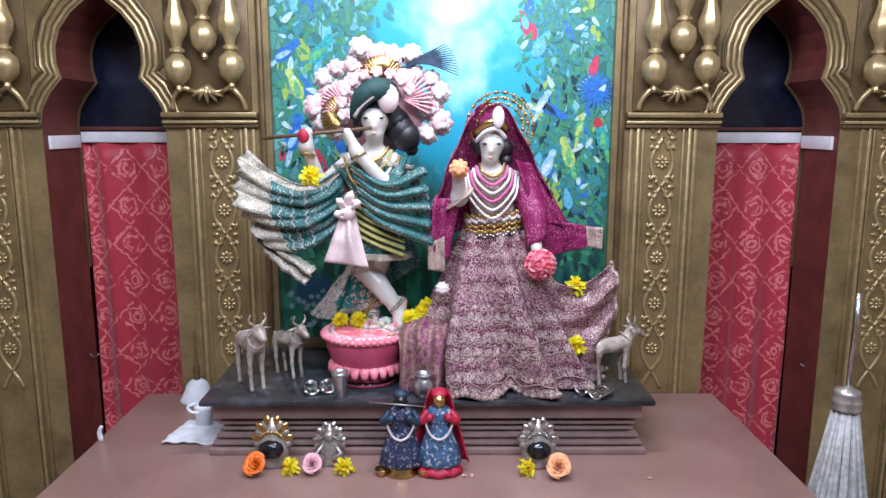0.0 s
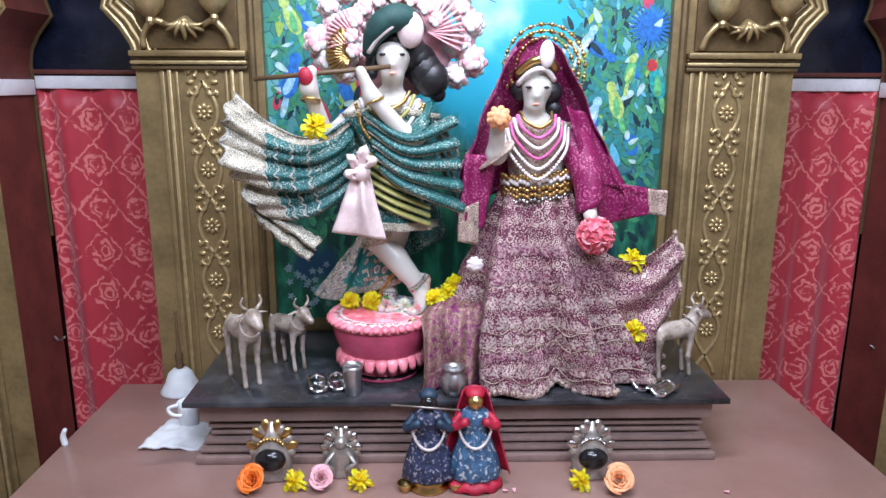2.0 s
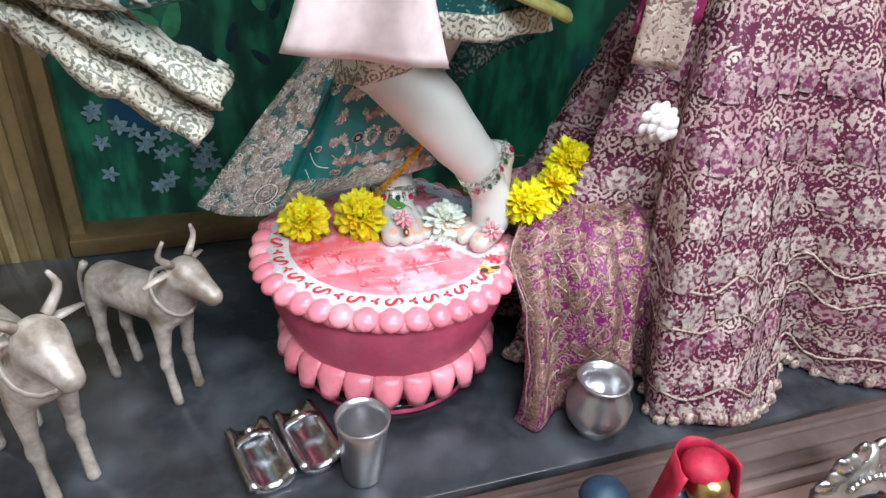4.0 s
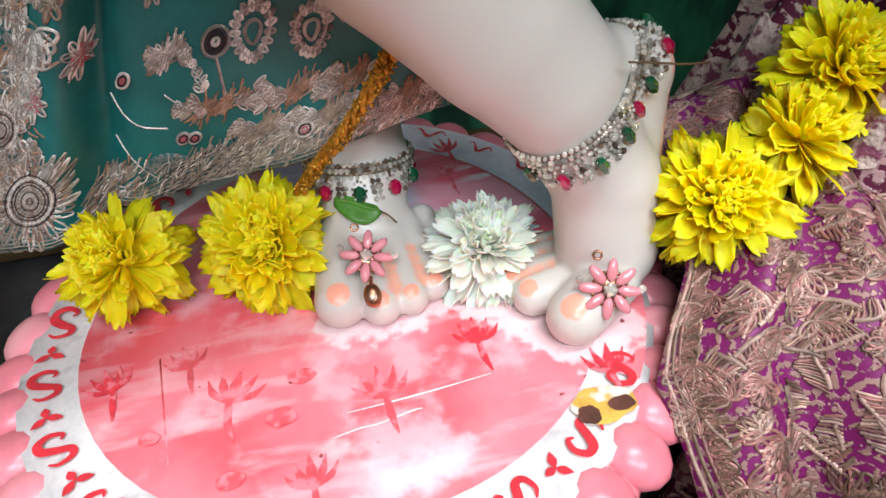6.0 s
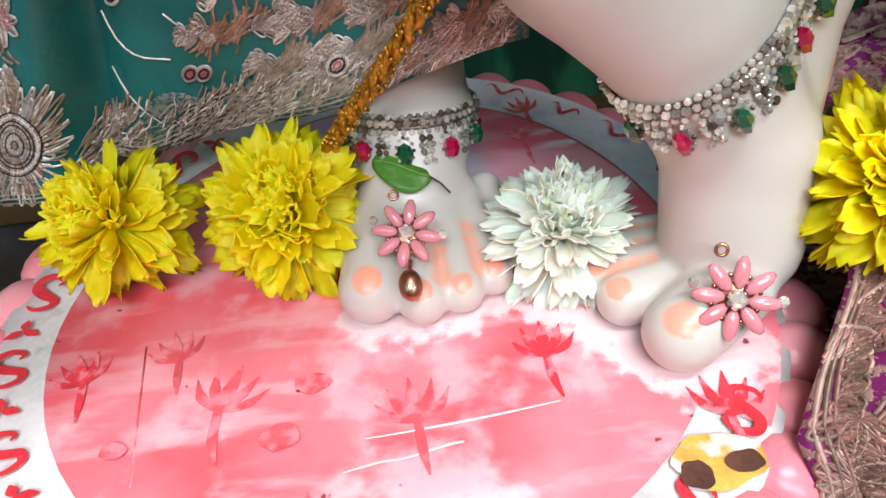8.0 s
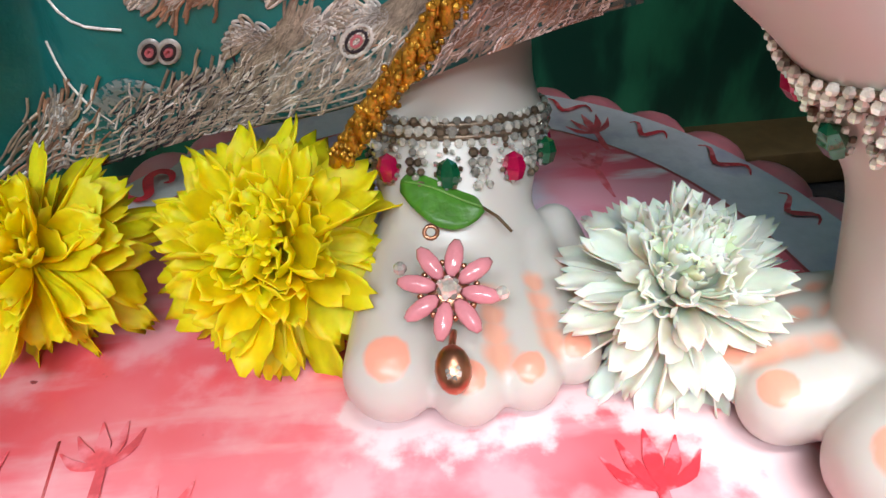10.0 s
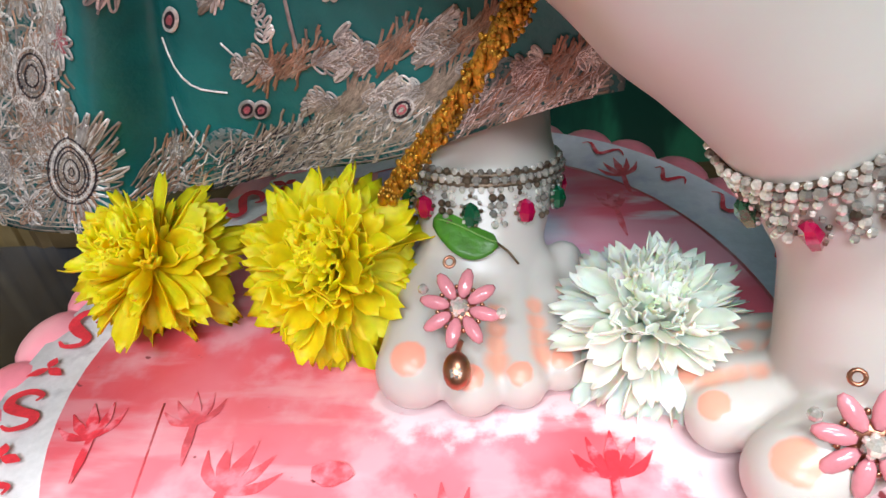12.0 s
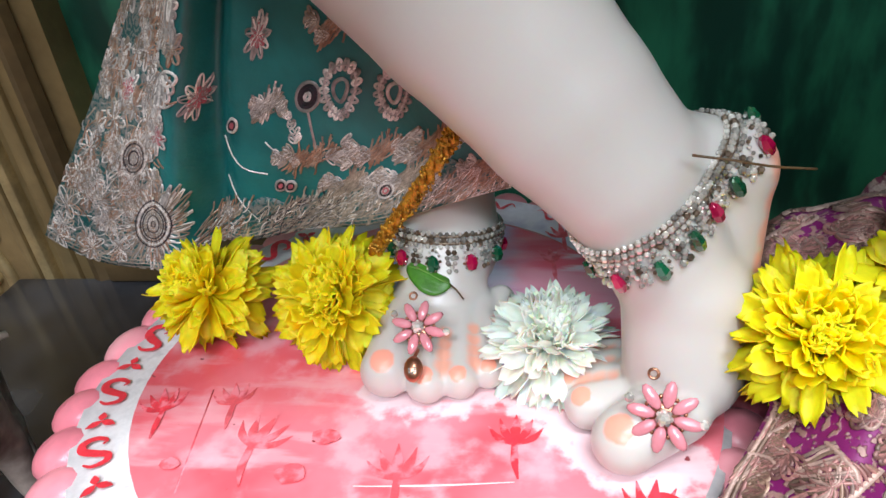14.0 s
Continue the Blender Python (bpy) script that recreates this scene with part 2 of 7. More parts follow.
class Graph:
    """Small helper to write patterns as arithmetic on node sockets."""

    def __init__(self, name, rough=0.6, metal=0.0):
        self.m = bpy.data.materials.new(name)
        self.m.use_nodes = True
        self.nt = self.m.node_tree
        self.b = self.nt.nodes["Principled BSDF"]
        self.b.inputs["Roughness"].default_value, self.b.inputs["Metallic"].default_value = rough, metal
        self.co = self.nt.nodes.new("ShaderNodeTexCoord").outputs["Object"]
        s = self.nt.nodes.new("ShaderNodeSeparateXYZ")
        self.nt.links.new(self.co, s.inputs[0])
        self.x, self.y, self.z = s.outputs

    def math(self, op, a, b=0.0, c=0.0):
        n = self.nt.nodes.new("ShaderNodeMath")
        n.operation = op
        for s, v in zip(n.inputs, (a, b, c)):
            if isinstance(v, (int, float)):
                s.default_value = v
            else:
                self.nt.links.new(v, s)
        return n.outputs[0]

    def band(self, v, lo, hi, a=0.0, b=1.0):
        n = self.nt.nodes.new("ShaderNodeMapRange")
        n.interpolation_type = "SMOOTHSTEP"
        n.inputs["From Min"].default_value, n.inputs["From Max"].default_value = lo, hi
        n.inputs["To Min"].default_value, n.inputs["To Max"].default_value = a, b
        self.nt.links.new(v, n.inputs["Value"])
        return n.outputs[0]

    def noise(self, scale, detail=4, vec=None, out="Fac", stretch=None):
        n = self.nt.nodes.new("ShaderNodeTexNoise")
        n.inputs["Scale"].default_value, n.inputs["Detail"].default_value = scale, detail
        v = vec or self.co
        if stretch:
            mp = self.nt.nodes.new("ShaderNodeMapping")
            mp.inputs["Scale"].default_value = stretch
            self.nt.links.new(v, mp.inputs["Vector"])
            v = mp.outputs[0]
        self.nt.links.new(v, n.inputs["Vector"])
        return n.outputs[out]

    def voronoi(self, scale, feature="F1", out="Distance", vec=None, stretch=None):
        n = self.nt.nodes.new("ShaderNodeTexVoronoi")
        n.feature = feature
        n.inputs["Scale"].default_value = scale
        v = vec or self.co
        if stretch:
            mp = self.nt.nodes.new("ShaderNodeMapping")
            mp.inputs["Scale"].default_value = stretch
            self.nt.links.new(v, mp.inputs["Vector"])
            v = mp.outputs[0]
        self.nt.links.new(v, n.inputs["Vector"])
        return n.outputs[out]

    def mix(self, fac, a, b, kind="MIX"):
        x = self.nt.nodes.new("ShaderNodeMix")
        x.data_type, x.blend_type = "RGBA", kind
        for s, v in ((x.inputs[0], fac), (x.inputs[6], a), (x.inputs[7], b)):
            if isinstance(v, (int, float)):
                s.default_value = v
            elif isinstance(v, tuple):
                s.default_value = (*v, 1)
            else:
                self.nt.links.new(v, s)
        return x.outputs[2]

    def done(self, col, bump=None, strength=0.4, dist=0.002):
        self.nt.links.new(col, self.b.inputs["Base Color"])
        if bump is not None:
            n = self.nt.nodes.new("ShaderNodeBump")
            n.inputs["Strength"].default_value, n.inputs["Distance"].default_value = strength, dist
            self.nt.links.new(bump, n.inputs["Height"])
            self.nt.links.new(n.outputs["Normal"], self.b.inputs["Normal"])
        return self.m


GOLD = paint("gold_paint", (0.31, 0.225, 0.105), 0.42, 0.55, 0.18, 9, 0.25, 160, spots=((0.13, 0.08, 0.03), 5, 0.58, 0.8))
# paler gold for raised carving and mouldings
GOLD_HI = paint("pale_gold_relief", (0.47, 0.36, 0.18), 0.36, 0.6, 0.15, 40, 0.2, 300)
GOLD_DARK = paint("dark_gold_paint", (0.15, 0.10, 0.045), 0.45, 0.45, 0.2, 12, 0.25, 150)
REVEAL = paint("red_brown_wood", (0.13, 0.03, 0.022), 0.55, 0, 0.2, 12, 0.2, 120)
WHITE_PAINT = paint("white_paint", (0.72, 0.70, 0.72), 0.5, 0, 0.08, 14)
TABLE = paint("brown_laminate", (0.31, 0.185, 0.155), 0.35, 0, 0.07, 5, 0.1, 300, spots=((0.36, 0.24, 0.21), 3, 0.5, 0.8))
DAIS_WOOD = paint("dais_brown_paint", (0.27, 0.185, 0.165), 0.4, 0, 0.15, 10, 0.15, 150)
DAIS_TOP = paint("black_stone", (0.035, 0.037, 0.043), 0.22, 0, 0.35, 8, 0.1, 80, spots=((0.075, 0.08, 0.09), 14, 0.5, 0.75))
WALL = paint("cream_wall", (0.62, 0.55, 0.45), 0.7, 0, 0.08, 3)
FLOOR = paint("stone_floor", (0.45, 0.40, 0.36), 0.3, 0, 0.1, 3)
MARBLE = paint("white_marble", (0.60, 0.57, 0.52), 0.33, 0, 0.04, 8, 0.03, 60, Subsurface_Weight=0.12, Subsurface_Scale=0.01)
HAIR = paint("black_hair", (0.012, 0.011, 0.014), 0.45, 0, 0.3, 40, 0.5, 120)
NAIL = paint("orange_nail_paint", (0.86, 0.40, 0.30), 0.35, 0, 0.08, 60)
# one petal yellow twice: shade on the seat's flowers darkens the first
YELLOW = paint("yellow_petal", (0.92, 0.64, 0.006), 0.6, 0, 0.10, 70, 0.1, 300, Subsurface_Weight=0.5, Subsurface_Scale=0.006)
YELLOW_B = paint("lit_yellow_petal", (0.99, 0.69, 0.003), 0.6, 0, 0.08, 70, 0.1, 300, Subsurface_Weight=0.5, Subsurface_Scale=0.006)
CREAM_PETAL = paint("white_petal", (0.90, 0.875, 0.74), 0.5, 0, 0.05, 60, Subsurface_Weight=0.4, Subsurface_Scale=0.005)
PALE_GREEN = paint("pale_green_petal", (0.72, 0.76, 0.50), 0.5, 0, 0.12, 60, Subsurface_Weight=0.4, Subsurface_Scale=0.005)
ORANGE = paint("orange_petal", (0.90, 0.20, 0.02), 0.5, 0, 0.15, 60)
PEACH = paint("peach_petal", (0.92, 0.42, 0.20), 0.5, 0, 0.12, 60)
PINK = paint("pink_petal", (0.80, 0.16, 0.22), 0.5, 0, 0.2, 60)
PALE_PINK = paint("pale_pink_petal", (0.80, 0.42, 0.46), 0.55, 0, 0.15, 60)
LEAF = paint("green_leaf", (0.07, 0.26, 0.025), 0.4, 0, 0.2, 80, 0.3, 200)
LEAF_RIB = paint("pale_leaf_rib", (0.16, 0.36, 0.07), 0.4, 0, 0.15, 80)
STALK = paint("brown_stalk", (0.12, 0.07, 0.03), 0.6, 0)
PED_PETAL = paint("pink_lotus_paint", (0.86, 0.24, 0.30), 0.3, 0, 0.12, 25, 0.1, 90, spots=((0.88, 0.45, 0.48), 16, 0.5, 0.75))
PED_DRUM = paint("maroon_pink_paint", (0.58, 0.085, 0.165), 0.35, 0, 0.15, 20)
RED_PAINT = paint("red_brush_paint", (0.78, 0.035, 0.055), 0.45, 0, 0.18, 120)
LIGHT_RED = paint("thin_red_brush_paint", (0.85, 0.11, 0.14), 0.45, 0, 0.15, 120, spots=((0.88, 0.24, 0.29), 150, 0.47, 0.60))
BRUSH_RED = paint("dry_red_brush_paint", (0.80, 0.045, 0.07), 0.45, 0, 0.18, 120, spots=((0.87, 0.20, 0.25), 170, 0.51, 0.60))
WHITE_RIM = paint("white_rim_paint", (0.74, 0.72, 0.72), 0.5, 0, 0.1, 60, 0.3, 200, spots=((0.45, 0.43, 0.45), 90, 0.6, 0.75))
SILVER = paint("silver", (0.62, 0.62, 0.63), 0.22, 1.0, 0.15, 40, 0.3, 120)
BRASS = paint("brass", (0.62, 0.42, 0.16), 0.28, 1.0, 0.12, 40, 0.2, 100)
CRYSTAL = paint("crystal", (0.88, 0.84, 0.76), 0.10, 0.6, 0.2, 300, island=0.55)
CLAW = paint("antique_brass_setting", (0.20, 0.145, 0.10), 0.38, 0.6, 0.25, 300, island=0.5)
RUBY = paint("red_glass_gem", (0.50, 0.005, 0.07), 0.05, 0.25, 0.2, 200, Coat_Weight=1.0)
EMERALD = paint("green_glass_gem", (0.005, 0.12, 0.05), 0.05, 0.25, 0.2, 200, Coat_Weight=1.0)
ENAMEL = paint("pink_enamel", (0.72, 0.26, 0.30), 0.16, 0, 0.08, 100, Coat_Weight=0.6)
ROSE_GOLD = paint("rose_gold", (0.50, 0.24, 0.15), 0.3, 1.0, 0.1, 100)
CORD = paint("gold_braid", (0.66, 0.34, 0.045), 0.35, 0.75, 0.25, 220, 0.6, 500, island=0.3)
THREAD_S = paint("silver_thread", (0.70, 0.67, 0.63), 0.4, 0.25, 0.25, 260, island=0.6)
THREAD_G = paint("antique_gold_thread", (0.46, 0.38, 0.30), 0.45, 0.2, 0.25, 260, island=0.4)
THREAD_R = paint("copper_thread", (0.46, 0.27, 0.18), 0.5, 0.2, 0.25, 260, island=0.4)
THREAD_C = paint("pale_copper_thread", (0.42, 0.28, 0.23), 0.5, 0.3, 0.25, 260, island=0.4)
THREAD_M = paint("rosy_copper_thread", (0.32, 0.15, 0.13), 0.45, 0.3, 0.25, 260, island=0.5)
THREAD_B = paint("bronze_thread", (0.24, 0.15, 0.105), 0.42, 0.35, 0.25, 260, island=0.5)
THREAD_K = paint("dark_thread", (0.03, 0.022, 0.03), 0.6, 0, 0.3, 260)
THREAD_P = paint("pink_thread", (0.62, 0.16, 0.19), 0.55, 0.1, 0.2, 260)
SATIN = paint("pink_white_satin", (0.78, 0.62, 0.61), 0.4, 0, 0.12, 14, 0.1, 60, spots=((0.72, 0.34, 0.38), 10, 0.58, 0.7))
SASH = paint("olive_gold_sash", (0.42, 0.40, 0.13), 0.4, 0.2, 0.25, 30, 0.2, 150)
GREY_WHITE = paint("white_cotton", (0.70, 0.73, 0.76), 0.8, 0, 0.06, 30, 0.3, 120)
PEWTER = paint("aged_white_metal", (0.50, 0.46, 0.42), 0.35, 0.7, 0.25, 30, 0.3, 90)
COW = paint("cast_cow_metal", (0.52, 0.44, 0.38), 0.45, 0.15, 0.25, 25, 0.3, 80, spots=((0.20, 0.15, 0.11), 34, 0.52, 0.66))
BLACK = paint("black_polished_stone", (0.012, 0.012, 0.014), 0.15, 0, 0.2, 30)
NAVY = paint("navy_brocade", (0.035, 0.05, 0.12), 0.55, 0.1, 0.4, 60, 0.5, 200, spots=((0.35, 0.35, 0.38), 120, 0.56, 0.64))
CRIMSON = paint("crimson_cloth", (0.50, 0.015, 0.05), 0.55, 0, 0.2, 40, 0.3, 120)
BLUE_BROCADE = paint("blue_brocade", (0.06, 0.15, 0.28), 0.5, 0.1, 0.3, 60, 0.4, 200, spots=((0.5, 0.55, 0.6), 90, 0.55, 0.62))
WHISK = paint("white_yak_hair", (0.55, 0.55, 0.53), 0.6, 0, 0.2, 60, 0.5, 300)
WINDOW = paint("dark_blue_glass", (0.012, 0.016, 0.035), 0.25, 0, 0.3, 6)
FEATHER = paint("dark_peacock_feather", (0.02, 0.05, 0.09), 0.5, 0.1, 0.3, 60)
TURBAN = paint("dark_green_velvet", (0.012, 0.06, 0.055), 0.7, 0, 0.2, 40)
PEARL = paint("pearl_bead", (0.75, 0.68, 0.66), 0.25, 0, 0.08, 60)
ROSE_BEAD = paint("rose_bead", (0.62, 0.12, 0.32), 0.3, 0, 0.15, 60)
STEEL = paint("steel", (0.50, 0.49, 0.50), 0.3, 0.9, 0.1, 40, 0.1, 80)


def damask():
    """Red curtain cloth with a woven scroll pattern: rings and lozenges in two columns."""
    g = Graph("red_damask", 0.5)
    sx = g.math("ADD", g.x, g.math("MULTIPLY", g.math("SUBTRACT", g.noise(5, 2), 0.5), 0.02))
    cx = g.math("SUBTRACT", g.math("FRACT", g.math("DIVIDE", sx, 0.135)), 0.5)
    cz = g.math("SUBTRACT", g.math("FRACT", g.math("DIVIDE", g.z, 0.155)), 0.5)
    r = g.math("SQRT", g.math("ADD", g.math("MULTIPLY", cx, cx), g.math("MULTIPLY", cz, cz)))
    warp = g.math("MULTIPLY", g.math("SUBTRACT", g.noise(38, 3), 0.5), 0.34)
    ring = g.math("ABSOLUTE", g.math("SUBTRACT", g.math("ADD", r, warp), 0.22))
    ring2 = g.math("ABSOLUTE", g.math("SUBTRACT", g.math("ADD", r, warp), 0.09))
    loz = g.math("ABSOLUTE", g.math("SUBTRACT", g.math("ADD", g.math("ADD", g.math("ABSOLUTE", cx), g.math("ABSOLUTE", cz)), warp), 0.5))
    d = g.math("MINIMUM", g.math("MINIMUM", ring, ring2), loz)
    line = g.band(d, 0.025, 0.05, 1.0, 0.0)
    line = g.math("MULTIPLY", line, g.band(g.noise(28, 2), 0.38, 0.5))
    base = g.mix(g.noise(9, 3), (0.36, 0.018, 0.035), (0.47, 0.035, 0.055))
    col = g.mix(line, base, (0.66, 0.17, 0.16))
    g.b.inputs["Sheen Weight"].default_value = 0.3
    return g.done(col, g.math("ADD", g.noise(400, 2), g.math("MULTIPLY", line, 2.0)), 0.25, 0.001)


def printed_backdrop():
    """Printed cloth: cyan glow at the top middle, foliage towards the sides, dark green below."""
    g = Graph("printed_backdrop", 0.45)
    dx = g.math("DIVIDE", g.math("SUBTRACT", g.x, 0.06), 0.34)
    dz = g.math("DIVIDE", g.math("SUBTRACT", g.z, 1.42), 0.62)
    wob_ = g.math("MULTIPLY", g.math("SUBTRACT", g.noise(9, 4), 0.5), 0.9)
    r = g.math("ADD", g.math("SQRT", g.math("ADD", g.math("MULTIPLY", dx, dx), g.math("MULTIPLY", dz, dz))), wob_)
    sky = g.mix(g.band(g.math("ADD", r, g.math("MULTIPLY", g.noise(5, 3), 0.3)), 0.15, 0.8), (0.50, 0.84, 0.90), (0.015, 0.36, 0.52))
    cell = g.voronoi(30, "F1", "Color", stretch=(1.0, 1.0, 0.62))
    edge = g.voronoi(30, "DISTANCE_TO_EDGE", "Distance", stretch=(1.0, 1.0, 0.62))
    sep = g.nt.nodes.new("ShaderNodeSeparateColor")
    g.nt.links.new(cell, sep.inputs[0])
    leaf = g.mix(sep.outputs[0], (0.012, 0.12, 0.11), (0.06, 0.27, 0.20))
    leaf = g.mix(g.band(sep.outputs[1], 0.6, 0.95), leaf, (0.16, 0.42, 0.46))
    leaf = g.mix(g.band(edge, 0.0, 0.06, 1.0, 0.0), leaf, (0.012, 0.07, 0.085))
    low = g.mix(g.band(g.noise(26, 4, stretch=(1.0, 1.0, 0.35)), 0.4, 0.68), (0.004, 0.050, 0.034), (0.022, 0.20, 0.11))
    low = g.mix(g.band(g.noise(4, 3), 0.55, 0.7), low, (0.008, 0.06, 0.13))
    down = g.band(g.math("ADD", g.z, g.math("MULTIPLY", g.noise(12, 3), 0.16)), 0.66, 0.98)
    col = g.mix(g.band(r, 0.8, 1.15), sky, leaf)
    col = g.mix(down, low, col)
    return g.done(col, g.noise(300, 2), 0.1, 0.001)


def brocade(name, ground, a, b, sc, edge_col, amount=0.5):
    """Cloth thick with woven or stitched motifs."""
    g = Graph(name, 0.5, 0.15)
    v1 = g.voronoi(sc, "F1", "Distance")
    rings = g.math("ADD", g.math("SINE", g.math("MULTIPLY", v1, 24.0)), g.math("MULTIPLY", g.math("SINE", g.math("ADD", g.math("MULTIPLY", g.z, sc * 2.4), g.math("MULTIPLY", g.noise(sc * 0.5, 2), 4.0))), 0.5))
    fine = g.noise(sc * 5.5, 3)
    f = g.math("ADD", g.math("MULTIPLY", rings, 0.11), fine)
    mask = g.band(f, amount - 0.05, amount + 0.06)
    tone = g.voronoi(sc * 1.0, "F1", "Color")
    sep = g.nt.nodes.new("ShaderNodeSeparateColor")
    g.nt.links.new(tone, sep.inputs[0])
    stitch = g.mix(sep.outputs[0], a, b)
    col = g.mix(mask, ground, stitch)
    dots = g.band(g.voronoi(sc * 4.2, "F1", "Distance"), 0.12, 0.2, 1.0, 0.0)
    col = g.mix(g.math("MULTIPLY", dots, 0.7), col, edge_col)
    return g.done(col, g.math("ADD", mask, g.math("MULTIPLY", dots, 0.8)), 0.5, 0.0015)


DAMASK = damask()
BACKDROP = printed_backdrop()
TEAL = brocade("teal_brocade", (0.004, 0.088, 0.085), (0.40, 0.42, 0.36), (0.10, 0.30, 0.28), 44, (0.50, 0.50, 0.44), 0.60)
TEAL_PLAIN = paint("teal_silk", (0.006, 0.185, 0.180), 0.45, 0, 0.22, 14, 0.15, 500)
SHAWL_EDGE = brocade("silver_gold_brocade", (0.17, 0.17, 0.13), (0.68, 0.63, 0.52), (0.50, 0.44, 0.34), 60, (0.70, 0.67, 0.60), 0.47)
MAROON = brocade("maroon_brocade", (0.10, 0.010, 0.038), (0.58, 0.48, 0.41), (0.40, 0.23, 0.24), 50, (0.62, 0.50, 0.46), 0.53)
SILVER_BRAID = paint("silver_grey_braid", (0.52, 0.50, 0.44), 0.5, 0.2, 0.3, 120, 0.5, 300)
LACE_SHELL = paint("pale_sewn_lace", (0.55, 0.44, 0.39), 0.6, 0.05, 0.25, 90, 0.7, 420, island=0.22, spots=((0.17, 0.04, 0.08), 170, 0.48, 0.58))
LACE_ROSE = paint("dusty_rose_sewn_lace", (0.44, 0.29, 0.29), 0.6, 0.05, 0.25, 90, 0.7, 420, island=0.25, spots=((0.15, 0.02, 0.07), 170, 0.46, 0.56))
MAGENTA = brocade("magenta_net", (0.20, 0.004, 0.070), (0.45, 0.10, 0.22), (0.36, 0.05, 0.16), 30, (0.70, 0.42, 0.48), 0.62)
TRAIN = brocade("copper_worked_silk", (0.18, 0.006, 0.105), (0.36, 0.21, 0.18), (0.28, 0.15, 0.14), 70, (0.46, 0.33, 0.29), 0.54)
TEAL_WORKED = brocade("worked_teal_silk", (0.006, 0.110, 0.108), (0.26, 0.27, 0.25), (0.11, 0.16, 0.15), 120, (0.42, 0.38, 0.34), 0.50)
BEIGE_NET = brocade("beige_brocade", (0.20, 0.13, 0.11), (0.50, 0.40, 0.32), (0.42, 0.30, 0.26), 44, (0.62, 0.55, 0.48), 0.42)


def painted_top():
    """Pink wash over white on the lotus seat's top, rubbed white where the toes stand."""
    g = Graph("pink_wash_paint", 0.32)
    n1 = g.noise(16, 4)
    n2 = g.noise(46, 5)
    brush = g.noise(60, 4, stretch=(0.35, 1.5, 1.0))
    col = g.mix(g.band(n1, 0.38, 0.62), (0.86, 0.11, 0.14), (0.89, 0.22, 0.265))
    col = g.mix(g.band(n2, 0.50, 0.68), col, (0.90, 0.38, 0.43))
    col = g.mix(g.math("MULTIPLY", g.band(brush, 0.52, 0.66), 0.4), col, (0.90, 0.55, 0.60))
    col = g.mix(g.band(g.noise(22, 4), 0.63, 0.78), col, (0.90, 0.74, 0.77))
    near = None
    for cx, cy, r in ((-0.256, 2.273, 0.017), (-0.240, 2.270, 0.0155), (-0.226, 2.272, 0.015), (-0.212, 2.277, 0.017), (-0.196, 2.266, 0.015), (-0.184, 2.256, 0.016), (-0.176, 2.246, 0.016), (-0.163, 2.238, 0.019), (-0.148, 2.240, 0.018)):
        dx, dy = g.math("SUBTRACT", g.x, cx), g.math("SUBTRACT", g.y, cy)
        q = g.math("DIVIDE", g.math("SQRT", g.math("ADD", g.math("MULTIPLY", dx, dx), g.math("MULTIPLY", dy, dy))), r)
        near = q if near is None else g.math("MINIMUM", near, q)
    near = g.math("ADD", g.math("MULTIPLY", near, 1.32), g.math("MULTIPLY", g.math("SUBTRACT", g.noise(150, 6), 0.5), 2.2))
    col = g.mix(g.math("MULTIPLY", g.band(near, 0.70, 1.20, 1.0, 0.0), 0.65), col, (0.84, 0.79, 0.80))
    col = g.mix(g.band(g.noise(170, 2), 0.72, 0.76), col, (0.30, 0.05, 0.06))
    return g.done(col, g.math("ADD", g.noise(120, 3), brush), 0.14, 0.001)


PINK_WASH = painted_top()


def lilac_wash():
    """Mauve and white brush strokes that turn to pink away from the straight foot."""
    g = Graph("lilac_pink_paint", 0.35)
    n = g.noise(24, 4, stretch=(0.45, 1.6, 1.0))
    side = g.band(g.math("ADD", g.x, g.math("MULTIPLY", g.math("SUBTRACT", g.noise(40, 3), 0.5), 0.045)), -0.222, -0.200)
    mauve = g.mix(g.band(n, 0.40, 0.62), (0.52, 0.40, 0.60), (0.84, 0.78, 0.88))
    pink = g.mix(g.band(n, 0.36, 0.55), (0.86, 0.13, 0.19), (0.90, 0.36, 0.44))
    pink = g.mix(g.band(g.noise(34, 4, stretch=(0.5, 1.8, 1.0)), 0.58, 0.68), pink, (0.90, 0.80, 0.86))
    return g.done(g.mix(side, mauve, pink), g.noise(120, 3), 0.12, 0.001)


LILAC = lilac_wash()
LILAC_RIM = paint("lilac_white_paint", (0.80, 0.76, 0.86), 0.4, 0, 0.08, 40, 0.2, 150, spots=((0.52, 0.46, 0.66), 34, 0.52, 0.66))

# ---- setting ----
WY, WD = 2.62, 0.25          # front of the carved wall, its thickness
ZF, ZC = -0.90, 2.95         # floor and ceiling of the room, from the altar's top
ARCH = [(0.224, ZF), (0.224, 0.45), (0.224, 1.035), (0.214, 1.085), (0.185, 1.135), (0.137, 1.19), (0.151, 1.24), (0.150, 1.30), (0.130, 1.36), (0.088, 1.415), (0.040, 1.455), (0.0, 1.49)]
AX = 1.229

